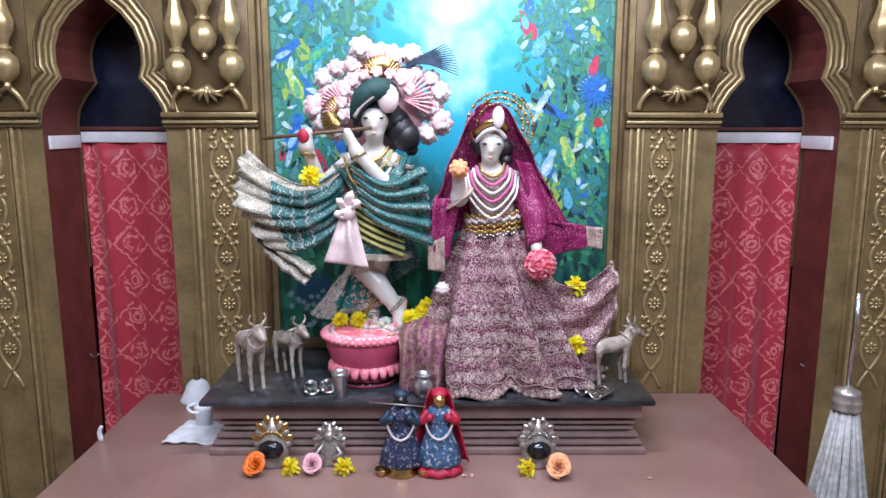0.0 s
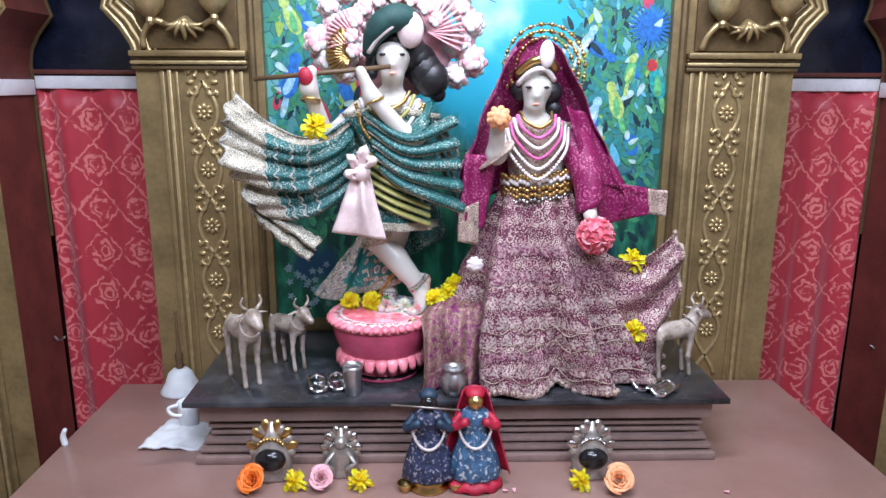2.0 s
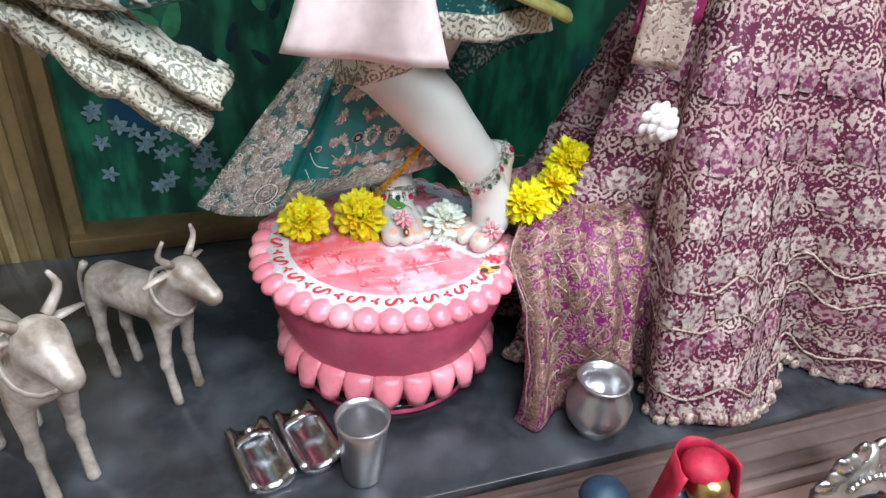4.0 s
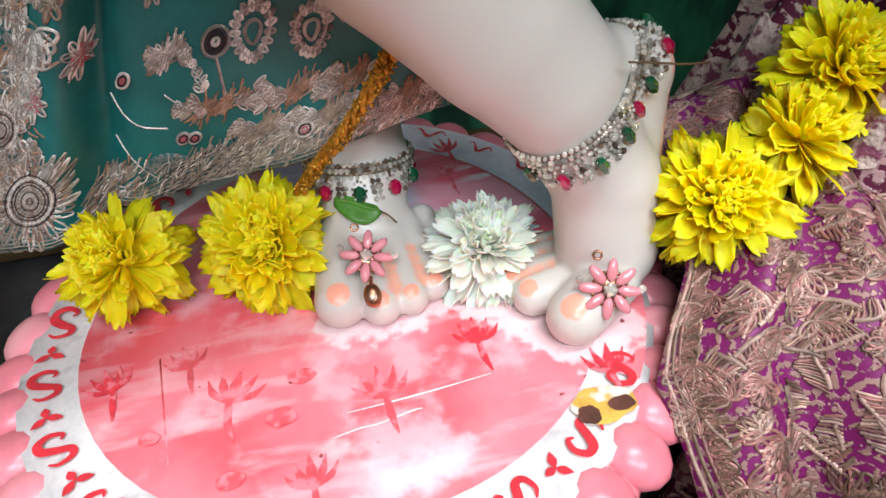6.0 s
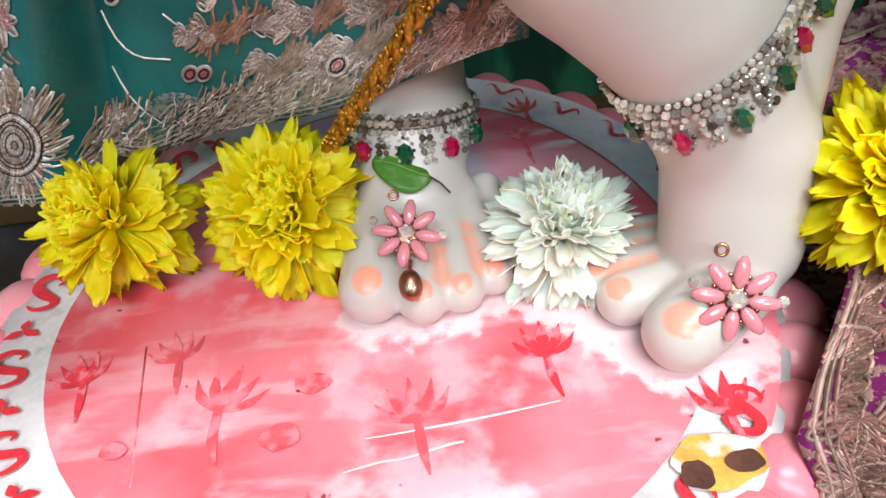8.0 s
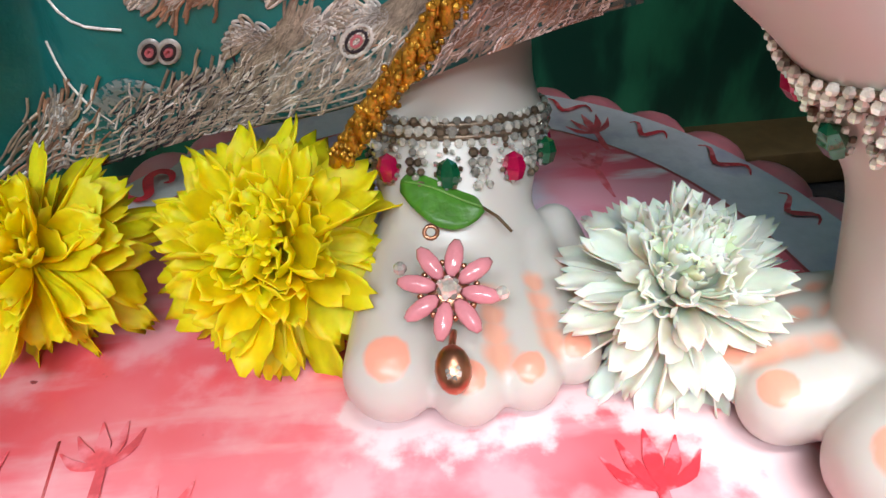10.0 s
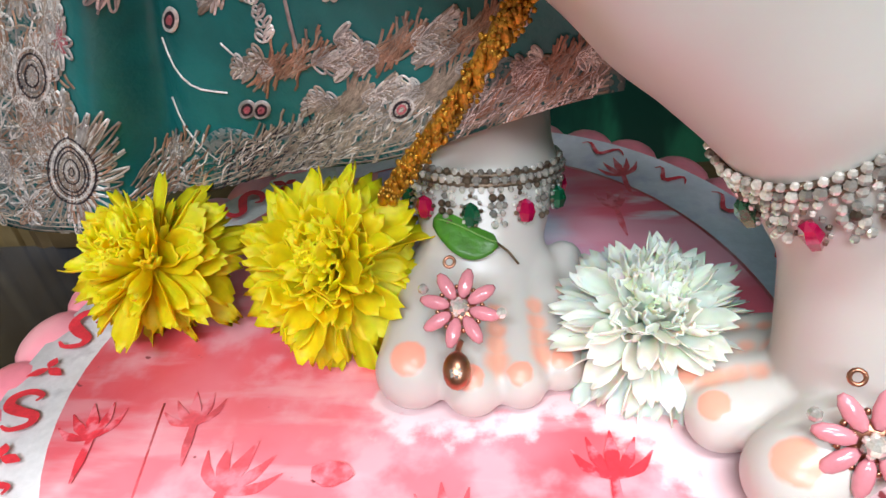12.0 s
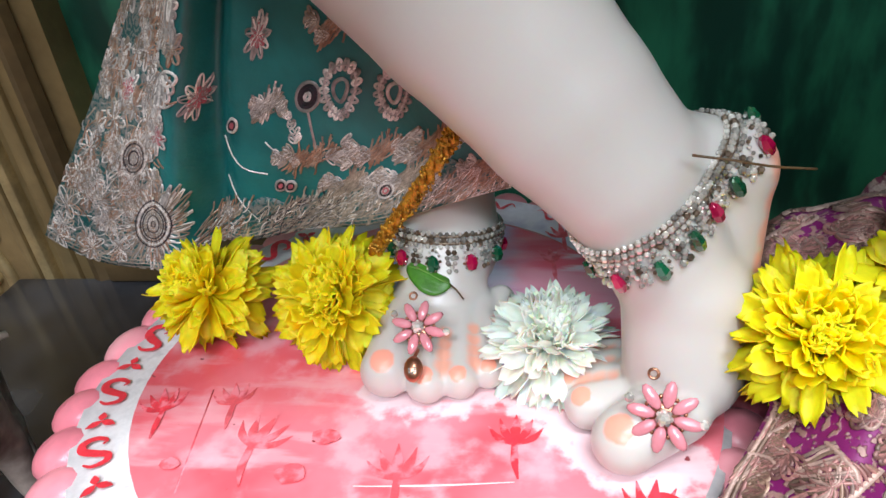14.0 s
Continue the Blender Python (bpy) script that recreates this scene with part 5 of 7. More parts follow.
def anklet(centre, axis, parts, label, front, pairs, turn=0.0, rows=70):
    """Crystal rows hugging an ankle, with gem drops and crystal clusters in turn below."""
    a = Vector(axis).normalized()
    e1 = (Vector(front) - a * a.dot(Vector(front))).normalized()
    e2 = a.cross(e1)
    t = thing("anklet", centre, label=label, category="anklet")
    C = Vector(centre)

    def reach(w, h):
        d = np.array(e1 * math.cos(w) + e2 * math.sin(w))
        o = np.array(C + a * h)
        r = 0.012
        while r < 0.040 and skin(parts, o + d * r) < 0:
            r += 0.0004
        return r

    table = {}

    def at(w, h, grow=0.0):
        key = (round(w, 3), round(h, 4))
        if key not in table:
            r0 = reach(w, 0.0)
            table[key] = r0 + max(-0.003, min(0.006, reach(w, h) - r0))
        d = e1 * math.cos(w) + e2 * math.sin(w)
        return C + d * (table[key] + grow) + a * h
    band = Shape()
    br = random.Random(rows + pairs)
    for k in range(rows):
        w = TAU * k / rows
        for h, r, ph in ((0.0028, 0.00105, 0.0), (0.0004, 0.00135, 0.5), (-0.0021, 0.00105, 0.0)):
            band.ball(at(w + ph * TAU / rows, h, 0.0009), r * br.uniform(0.85, 1.15), 0 if br.random() < 0.86 else 1, 6, 4)
    down = -a + Vector((0, 0, -0.35))
    for k in range(pairs):
        w = TAU * k / pairs + turn
        c = at(w, -0.0084, 0.0020)
        g = Shape()
        gem(g, c, 0.0041, down, 0, 1.0)
        under(g.make("gem", (EMERALD, RUBY, RUBY)[k % 3] if pairs < 12 else (EMERALD, RUBY)[k % 2], None, False), t)
        for j in range(11):
            x = TAU * j / 11
            band.ball(at(w + 0.098 * math.cos(x), -0.0075 + 0.0041 * math.sin(x), 0.0012), 0.00075, 0 if j % 3 else 1, 5, 3)
        for i, j in ((-0.3, 0), (0.3, 0), (-0.45, 1), (0.1, 1), (0.5, 1), (-0.35, 2), (0.3, 2), (0.0, 2.7), (-0.3, 3.4), (0.35, 3.4)):
            band.ball(at(w + TAU * 0.5 / pairs + 0.14 * i, -0.0042 - 0.0021 * j, 0.0010), 0.00115 * br.uniform(0.8, 1.15), 0 if br.random() < 0.8 else 1, 6, 4)
    under(band.make("crystal_band", [CRYSTAL, CLAW], None, False, kind="stuff"), t)
    for h in (0.0017, -0.0010):
        under(Shape().tube([at(TAU * k / 48, h, 0.0001) for k in range(48)], 0.0009, 6, close=True).make("wire", CLAW), t)
    return t


anklet((-0.2390, 2.3425, 0.3960), (0.05, 0.24, 1), left, "crystal anklet with red and green gem drops round the straight ankle", (0.0, -1, 0), 12, 0.0, 60)
anklet((-0.1546, 2.2736, 0.4483), (-0.59, -0.15, 0.80), right, "crystal anklet with red and green gem drops on the raised foot", (0.2, -1, -0.3), 13, 0.12, 74)


def toe_jewel(c, nrm, up, R, label, drop):
    """Pink enamel flower with a crystal heart."""
    nrm, up = Vector(nrm).normalized(), Vector(up)
    up = (up - nrm * up.dot(nrm)).normalized()
    sd = up.cross(nrm)
    t = thing("foot_jewel", c, label=label, category="jewel")
    C = Vector(c)
    for k in range(8):
        w = TAU * (k + 0.35) / 8
        d = up * math.cos(w) + sd * math.sin(w)
        m = Matrix((sd.cross(up) * 0 + d.cross(nrm), d, nrm)).transposed().to_4x4()
        p = Shape().ball(C + d * R * 0.62 + nrm * 0.001, (R * 0.185, R * 0.40, R * 0.13), 0, 10, 6, m)
        under(p.make("enamel_petal", ENAMEL), t)
    h = Shape()
    h.ball(C + nrm * 0.0022, R * 0.20, 0, 8, 5)
    for k in range(7):
        w = TAU * k / 7
        h.ball(C + nrm * 0.0022 + (up * math.cos(w) + sd * math.sin(w)) * R * 0.17, R * 0.085, 0, 6, 4)
    for w in (1.75, -1.05):
        h.ball(C + nrm * 0.001 + (up * math.cos(w) + sd * math.sin(w)) * R * 1.02, R * 0.14, 0, 7, 5)
    under(h.make("crystal_heart", CRYSTAL, None, False, kind="stuff"), t)
    w_ = Shape().ball(C - nrm * 0.0004, (R * 0.42, R * 0.42, R * 0.10), 0, 12, 6, nrm.to_track_quat("Z", "Y").to_matrix().to_4x4())
    for k in range(8):
        w = TAU * (k - 0.15) / 8
        w_.ball(C + (up * math.cos(w) + sd * math.sin(w)) * R * 0.55, R * 0.07, 0, 6, 4)
    ringc = C + up * R * 1.16 - sd * R * 0.22
    w_.tube([ringc + (up * math.cos(a) + sd * math.sin(a)) * R * 0.13 + nrm * 0.001 for a in np.linspace(0, TAU, 12, endpoint=False)], R * 0.045, 6, close=True)
    under(w_.make("setting", ROSE_GOLD), t)
    if drop:
        D = Vector(drop)
        ch = Shape().tube(smooth_line([C - up * R * 0.8, (C - up * R * 0.8 + D) / 2 + nrm * 0.001, D], 8), R * 0.07, 6)
        ch.ball(D - up * R * 0.30 + nrm * 0.0005, (R * 0.34, R * 0.24, R * 0.46), 0, 12, 8, (Matrix((sd, nrm, up)).transposed()).to_4x4())
        under(ch.make("pendant", ROSE_GOLD), t)
        st = Shape()
        for k in range(6):
            st.ball(D - up * R * 0.36 + nrm * R * 0.20 + (up * math.cos(k) + sd * math.sin(k)) * R * 0.10, R * 0.085, 0, 6, 4)
        under(st.make("pendant_crystal", CRYSTAL, None, False), t)
    return t


toe_jewel((-0.2410, 2.2800, 0.3850), (0, -0.62, 0.78), (-0.03, 0.8, 0.6), 0.0110, "pink enamel flower jewel with a drop on the straight foot", (-0.2415, 2.2675, 0.3790))
toe_jewel((-0.1535, 2.2375, 0.3835), (-0.15, -0.85, 0.5), (-0.05, 0.4, 0.9), 0.0120, "pink enamel flower jewel on the raised foot", None)

# leaf on the foot
lf = Shape()


def leaf_fn(u, v):
    w = 0.0088 * math.sin(math.pi * min(1, 0.03 + 0.97 * v)) ** 0.75
    a = (u - 0.5) * 2
    c = V(-0.2505, 2.3125, 0.3915) * (1 - v) + V(-0.2315, 2.3050, 0.3880) * v
    return c + V(0.10, 0.90, 0.42) * a * w + V(0, -0.0006, 0.0014) * (1 - abs(a)) + V(0, 0, 0.0008) * math.sin(v * 5)


lf.sheet(leaf_fn, 9, 14, 0.0004)
leaf_ob = thing("holy_basil_leaf", (-0.24, 2.31, 0.388), label="small green basil leaf lying on the foot", category="leaf")
under(lf.make("blade", LEAF), leaf_ob)
under(Shape().tube([leaf_fn(0.5, q) + V(0, -0.0003, 0.0005) for q in np.linspace(0.05, 0.98, 9)], 0.0003, 5).make("midrib", LEAF_RIB), leaf_ob)
under(Shape().tube([(-0.2318, 2.3050, 0.3885), (-0.2285, 2.3020, 0.3875), (-0.2255, 2.2990, 0.3850)], 0.0004, 5).make("stalk", STALK), leaf_ob)
# dry stalk caught in the raised anklet
Shape().tube(smooth_line([(-0.1500, 2.2500, 0.4690), (-0.1380, 2.2520, 0.4660), (-0.1260, 2.2580, 0.4610), (-0.1120, 2.266, 0.4560)], 9), 0.0004, 5).make("dry_stalk", STALK, label="thin dry brown stalk caught in the anklet", category="twig")

# gold braid hanging from the skirt
cl = smooth_line([(-0.210, 2.300, 0.482), (-0.2195, 2.296, 0.464), (-0.229, 2.297, 0.449), (-0.242, 2.302, 0.430), (-0.2555, 2.309, 0.412), (-0.264, 2.314, 0.399)], 40)
br = Shape()
for k in range(3):
    p = [c + 0.0020 * V(math.cos(i * 0.85 + k * TAU / 3), 0.5 * math.sin(i * 0.85 + k * TAU / 3), 0.6 * math.sin(i * 0.85 + k * TAU / 3)) for i, c in enumerate(cl)]
    br.tube(p, 0.0016, 6)
rs = random.Random(4)
for i in range(2, 38):
    for _ in range(9):
        w = rs.uniform(0, TAU)
        br.ball(cl[i] + 0.0034 * V(math.cos(w), -abs(math.sin(w)) * 0.7, 0.5 * math.sin(w)) + 0.001 * V(rs.uniform(-1, 1), 0, rs.uniform(-1, 1)), rs.uniform(0.0006, 0.0010), 0, 5, 3)
br.make("gold_braid", CORD, label="thick twisted gold braid hanging over the ankle", category="braid")

# ---- teal embroidered leg cloth ----
HEM = smooth_line([(-0.453, 2.352, 0.388), (-0.420, 2.346, 0.374), (-0.384, 2.346, 0.373), (-0.345, 2.343, 0.386), (-0.305, 2.336, 0.397), (-0.262, 2.322, 0.409), (-0.224, 2.313, 0.424), (-0.197, 2.309, 0.432)], 101)
TOPL = smooth_line([(-0.287, 2.345, 0.60), (-0.272, 2.318, 0.61), (-0.252, 2.316, 0.62), (-0.228, 2.318, 0.62), (-0.190, 2.325, 0.61)], 101)


def teal_at(u, v):
    i = min(100, max(0, u * 100))
    k, f = int(min(99, i)), i - int(min(99, i))
    a = HEM[k] * (1 - f) + HEM[k + 1] * f
    b = TOPL[k] * (1 - f) + TOPL[k + 1] * f
    p = a * (1 - v) + b * v
    fold = 0.010 * math.exp(-((u - 0.40 + 0.10 * v) / 0.035) ** 2) - 0.007 * math.exp(-((u - 0.30 + 0.06 * v) / 0.05) ** 2) + 0.004 * wob(u * 6, v * 4, 2.0)
    p = p + V(0, fold - 0.030 * v * (1 - v) * min(1, u * 3), 0)
    return p


leg = thing("leg_cloth", (-0.32, 2.33, PZ), label="teal silk leg cloth with dense silver and gold embroidery", category="garment")
under(Shape().sheet(teal_at, 90, 60, 0.0016).make("silk", TEAL_PLAIN), leg)
worked = Shape()
worked.sheet(lambda u, v: teal_at(0.225 * u + 0.02 * math.sin(v * 23) * u, v) + V(0, -0.0006, 0), 24, 60, 0.0003)
worked.sheet(lambda u, v: teal_at(0.45 + 0.55 * u, (0.085 + 0.022 * math.sin(u * 21)) * v) + V(0, -0.0006, 0), 50, 8, 0.0003)
under(worked.make("worked_border", TEAL_WORKED), leg)


class Laid:
    """A cloth surface tabled, to lay threads on it."""

    def __init__(self, fn, n=150):
        self.n = n
        t = np.linspace(0, 1, n + 1)
        self.g = np.array([[fn(u, v) for u in t] for v in t])
        k = np.cross(np.gradient(self.g, axis=1), np.gradient(self.g, axis=0))
        self.k = k / (np.linalg.norm(k, axis=2)[:, :, None] + 1e-12)

    def at(self, u, v):
        u, v = np.clip(u, 0, 0.9999) * self.n, np.clip(v, 0, 0.9999) * self.n
        i, j = u.astype(int), v.astype(int)
        a, b = (u - i)[:, None], (v - j)[:, None]
        mix = lambda G: (G[j, i] * (1 - a) + G[j, i + 1] * a) * (1 - b) + (G[j + 1, i] * (1 - a) + G[j + 1, i + 1] * a) * b
        return mix(self.g), mix(self.k)


def sew(shape, laid, size, pts, r, m=0, lift=0.0004):
    """A thread laid on cloth through (u, v) points; size: metres the cloth spans along u and v."""
    q = smooth_line([(a, b, 0) for a, b in pts], max(5, int(2.0 * len(pts))))
    p, k = laid.at(q[:, 0], q[:, 1])
    shape.thread(p + k * lift, k, r, m)


teal_cloth = Laid(teal_at)
LS = (0.25, 0.21)
emb = [Shape() for _ in range(5)]      # silver, antique gold, copper, dark, pink
er = random.Random(11)


def wisp(fn, size, sh, u, v, w, L, r, bend=0.3):
    pts = []
    for k in range(5):
        q = k / 4
        a = w + bend * math.sin(q * 3.0 + er.uniform(-0.4, 0.4)) + er.uniform(-0.15, 0.15)
        pts.append((u, v))
        u += L / 4 * math.cos(a) / size[0]
        v += L / 4 * math.sin(a) / size[1]
    sew(sh, fn, size, pts, r)


def loop(fn, size, sh, u, v, w, L, W, r):
    c, s_ = math.cos(w), math.sin(w)
    pts = []
    for k in range(9):
        a = TAU * k / 8
        x, y = L * (0.5 - 0.5 * math.cos(a)), W * math.sin(a)
        pts.append((u + (x * c - y * s_) / size[0], v + (x * s_ + y * c) / size[1]))
    sew(sh, fn, size, pts, r)


def fan(fn, size, shs, u, v, R, n=9, w0=0.0, w1=TAU, r=0.00042, fat=0.22):
    for k in range(n):
        w = w0 + (w1 - w0) * (k + er.uniform(-0.2, 0.2)) / n
        loop(fn, size, er.choice(shs), u, v, w, R * er.uniform(0.75, 1.05), R * fat, r)
        wisp(fn, size, er.choice(shs), u, v, w, R * 0.9, r, 0.1)


def coil(fn, size, shs, u, v, R, turns=3, r=0.0008):
    for k in range(turns):
        rad = R * (k + 1) / turns
        m = 22
        pts = [(u + rad * math.cos(TAU * j / m) / size[0], v + rad * math.sin(TAU * j / m) / size[1]) for j in range(m + 1)]
        sew(shs[k % len(shs)], fn, size, pts, r)


def spray(fn, size, shs, u, v, W, H, n, r=0.00034):
    for _ in range(int(n * 1.7)):
        wisp(fn, size, er.choice(shs), u + er.uniform(-0.5, 0.4) * W / size[0], v + er.uniform(-0.5, 0.5) * H / size[1], er.choice((0.25, -0.25, 0.6, 2.9, 3.4)) + er.uniform(-0.3, 0.3), er.uniform(0.004, 0.009), r, 0.9)


def spot(x, z):
    """Where on the leg cloth a motif at that breadth and height lies."""
    d = (teal_cloth.g[:, :, 0] - x) ** 2 + (teal_cloth.g[:, :, 2] - z) ** 2
    b, a = np.unravel_index(np.argmin(d), d.shape)
    return a / teal_cloth.n, b / teal_cloth.n


S_, G_, R_, K_, P_ = emb
# great medallion at the corner, a smaller wheel above it
c_ = spot(-0.380, 0.400)
coil(teal_cloth, LS, [K_, S_, K_, G_, K_], *c_, 0.0125, 8, 0.0007)
fan(teal_cloth, LS, [S_, S_, G_, R_], *c_, 0.0200, 30, fat=0.07, r=0.0005)
fan(teal_cloth, LS, [S_, G_, S_], *c_, 0.0250, 34, fat=0.06, r=0.00045)
c_ = spot(-0.376, 0.437)
coil(teal_cloth, LS, [S_, K_, S_, K_], *c_, 0.0085, 5, 0.0007)
fan(teal_cloth, LS, [S_, G_], *c_, 0.0145, 18, fat=0.10)
# dense work along the outer edge
for k in range(110):
    u, v = er.uniform(0.01, 0.24), er.uniform(0.02, 0.95)
    fan(teal_cloth, LS, [S_, S_, G_, R_], u, v, er.uniform(0.005, 0.010), 8, r=0.0005)
for k in range(26):
    fan(teal_cloth, LS, [S_, G_, S_, R_], er.uniform(0.10, 0.27), er.uniform(0.16, 0.9), er.uniform(0.004, 0.008), 7, r=0.0005)
for k in range(150):
    wisp(teal_cloth, LS, er.choice((S_, S_, G_, R_)), er.uniform(0.0, 0.27), er.uniform(0.0, 0.45), er.uniform(0, TAU), er.uniform(0.006, 0.012), 0.00045)
for x, z in ((-0.356, 0.450), (-0.332, 0.466), (-0.297, 0.491), (-0.366, 0.468)):
    c_ = spot(x, z)
    fan(teal_cloth, LS, [P_, P_, S_], *c_, 0.0050, 8, fat=0.2, r=0.0005)
    fan(teal_cloth, LS, [S_], *c_, 0.0090, 9, fat=0.15, r=0.00045)
c_ = spot(-0.3425, 0.476)
for k in range(9):
    loop(teal_cloth, LS, S_, *c_, 3.6 + k * 0.32, 0.013, 0.0026, 0.0007)
# hem bands
for x, z, W, H, n_, set_ in ((-0.300, 0.407, 0.040, 0.016, 150, [G_, S_, G_, K_]), (-0.268, 0.418, 0.040, 0.014, 120, [G_, S_, G_]), (-0.236, 0.427, 0.035, 0.010, 90, [G_, R_, S_]), (-0.212, 0.431, 0.030, 0.010, 90, [R_, G_, S_]), (-0.345, 0.395, 0.028, 0.022, 90, [G_, R_, S_])):
    spray(teal_cloth, LS, set_, *spot(x, z), W, H, n_, 0.0004)
for k in range(4):
    sew(G_, teal_cloth, LS, [(0.02 + 0.96 * j / 24, 0.006 + 0.009 * k + 0.003 * math.sin(j)) for j in range(25)], 0.0004)
# sprigs: a rust-red heart with silver tufts to both sides
for x, z, W, c in ((-0.287, 0.439, 0.034, R_), (-0.256, 0.443, 0.026, R_), (-0.234, 0.447, 0.024, R_), (-0.212, 0.440, 0.026, R_), (-0.272, 0.427, 0.020, G_), (-0.246, 0.433, 0.018, G_), (-0.302, 0.462, 0.014, S_), (-0.262, 0.495, 0.026, R_), (-0.225, 0.480, 0.024, G_), (-0.285, 0.515, 0.022, S_), (-0.240, 0.525, 0.026, R_)):
    u, v = spot(x, z)
    spray(teal_cloth, LS, [c, c, G_], u, v, W * 0.5, 0.006, 46, 0.0004)
    for sd in (-1, 1):
        for q in range(4):
            fan(teal_cloth, LS, [S_, S_, G_], u + sd * W * (0.18 + 0.10 * q) / LS[0], v + er.uniform(-0.5, 0.5) * 0.008 / LS[1], er.uniform(0.0045, 0.0065), 5, (-0.9 if sd > 0 else 2.2), (0.9 if sd > 0 else 4.0), 0.00042, 0.16)
sew(S_, teal_cloth, LS, [spot(-0.2835, 0.461), spot(-0.284, 0.452), spot(-0.285, 0.444)], 0.0006)
for k in range(7):
    q = spot(-0.2925, 0.446 + 0.0022 * k)
    for w in (0.7, 2.4):
        loop(teal_cloth, LS, S_, *q, w, 0.0042 * (1 - k / 9), 0.0008, 0.0004)
# ringed eyes
for x, z, R in ((-0.3075, 0.4230, 0.0026), (-0.3035, 0.4228, 0.0026), (-0.2564, 0.4262, 0.0034), (-0.322, 0.452, 0.003)):
    coil(teal_cloth, LS, [P_, K_, S_], *spot(x, z), R, 3, 0.0007)
coil(teal_cloth, LS, [S_, K_, K_, S_], *spot(-0.2815, 0.4665), 0.0056, 4, 0.0008)
# paisleys of silver loops
for x, z, sc in ((-0.2675, 0.4680, 1.0), (-0.2470, 0.4660, 0.9), (-0.300, 0.525, 1.0), (-0.265, 0.540, 1.0), (-0.330, 0.500, 0.8)):
    u, v = spot(x, z)
    for rad in (1.0, 0.45):
        pts = []
        for k in range(17):
            a = TAU * k / 16
            px, py = 0.0068 * rad * math.sin(a) * (1 - 0.35 * math.cos(a)), -0.0100 * rad * math.cos(a) + 0.002
            pts.append((u + sc * px / LS[0], v + sc * py / LS[1]))
        sew(S_, teal_cloth, LS, pts, 0.0008)
    for k in range(18):
        a = TAU * k / 18
        loop(teal_cloth, LS, S_, u + sc * 0.0050 * math.sin(a) * (1 - 0.35 * math.cos(a)) / LS[0], v + sc * (-0.0078 * math.cos(a) + 0.002) / LS[1], a - math.pi / 2, 0.0042, 0.0010, 0.0006)
# curling tendrils by the fold
for pts in ([(-0.330, 0.445), (-0.327, 0.436), (-0.321, 0.430), (-0.312, 0.429)], [(-0.308, 0.445), (-0.303, 0.440), (-0.295, 0.439)], [(-0.335, 0.424), (-0.331, 0.412), (-0.325, 0.403)]):
    sew(S_, teal_cloth, LS, [spot(*q) for q in pts], 0.00036)
for sh, mt in zip(emb, (THREAD_S, THREAD_G, THREAD_R, THREAD_K, THREAD_P)):
    under(sh.make("embroidery", mt, kind="stuff", tidy=False), leg)

# ---- maroon embroidered skirt gathered beside the seat ----
BX = (-0.150, 0.095)
PROF = smooth_line([(2.140, 0.188), (2.148, 0.26), (2.165, 0.340), (2.202, 0.385), (2.245, 0.404), (2.280, 0.414), (2.305, 0.424), (2.325, 0.410)], 81)


def gather_at(u, v):
    i = min(80, max(0, v * 80))
    k, f = int(min(79, i)), i - int(min(79, i))
    y, z = PROF[k] * (1 - f) + PROF[k + 1] * f
    x = BX[0] + (BX[1] - BX[0]) * u + 0.012 * math.sin(v * 7) * (1 - u) + 0.030 * (1 - u) * max(0, 0.25 - v) * 4 * 0.3
    x += 0.036 * (1 - u) ** 2 * min(1, max(0, (y - 2.195) / 0.04))
    e = max(0, 0.16 - u) / 0.16
    low = max(0.0, 0.45 - v) / 0.45
    fold = (0.008 + 0.012 * low) * math.sin(u * 15 + v * 4 + 1.2 * math.sin(v * 5)) + 0.005 * math.sin(u * 37 - v * 9 + 1) + 0.012 * wob(u * 4, v * 5, 5.0)
    tuck = max(0.0, u - 0.50) / 0.50
    x -= 0.008 * tuck * low
    y += 0.070 * tuck ** 1.6 * (0.35 + 0.65 * low)
    z -= 0.040 * tuck ** 2 * min(1, v * 2.5)
    y -= 0.010 * low * low * math.sin(u * 26)
    nz = 0.35 + 0.4 * min(1, max(0, (v - 0.4) / 0.2))
    return V(x, y - fold * 0.7 + 0.012 * e * e, max(DZ + 0.002, z + fold * nz * min(1, v * 8 + 0.1) - 0.022 * e * e * (0.4 + v)))


gath = thing("skirt_train", (-0.03, 2.2, DZ), label="magenta silk skirt train thick with copper embroidery, heaped beside the seat", category="garment")
under(Shape().sheet(gather_at, 80, 90, 0.0016).make("silk", TRAIN), gath)
gather_cloth = Laid(gather_at, 200)
GS = (0.215, 0.36)
ge = [Shape() for _ in range(4)]
er.seed(23)
for j in range(40):
    for i in range(20):
        u, v = (i + 0.5 * (j % 2) + er.uniform(-0.3, 0.3)) / 20, (j + er.uniform(-0.3, 0.3)) / 40
        if u < 0.02 or u > 0.97 or v < 0.02 or v > 0.97 or er.random() < 0.26:
            continue
        sh = [ge[0], ge[1], ge[2], ge[2]]
        w = er.uniform(0, TAU)
        R = er.uniform(0.006, 0.011)
        if er.random() < 0.4:
            fan(gather_cloth, GS, sh, u, v, R, 8, w, w + 3.4, 0.00065)
        else:
            for k in range(11):
                wisp(gather_cloth, GS, er.choice(sh), u + 0.0014 * (k - 5) * math.cos(w) / GS[0], v + 0.0014 * (k - 5) * math.sin(w) / GS[1], w + 1.3 + 0.08 * (k - 5), R * (1.0 - 0.07 * abs(k - 5)), 0.0006)
            wisp(gather_cloth, GS, ge[0], u - R * 0.6 * math.cos(w) / GS[0], v - R * 0.6 * math.sin(w) / GS[1], w, R * 1.3, 0.0010)
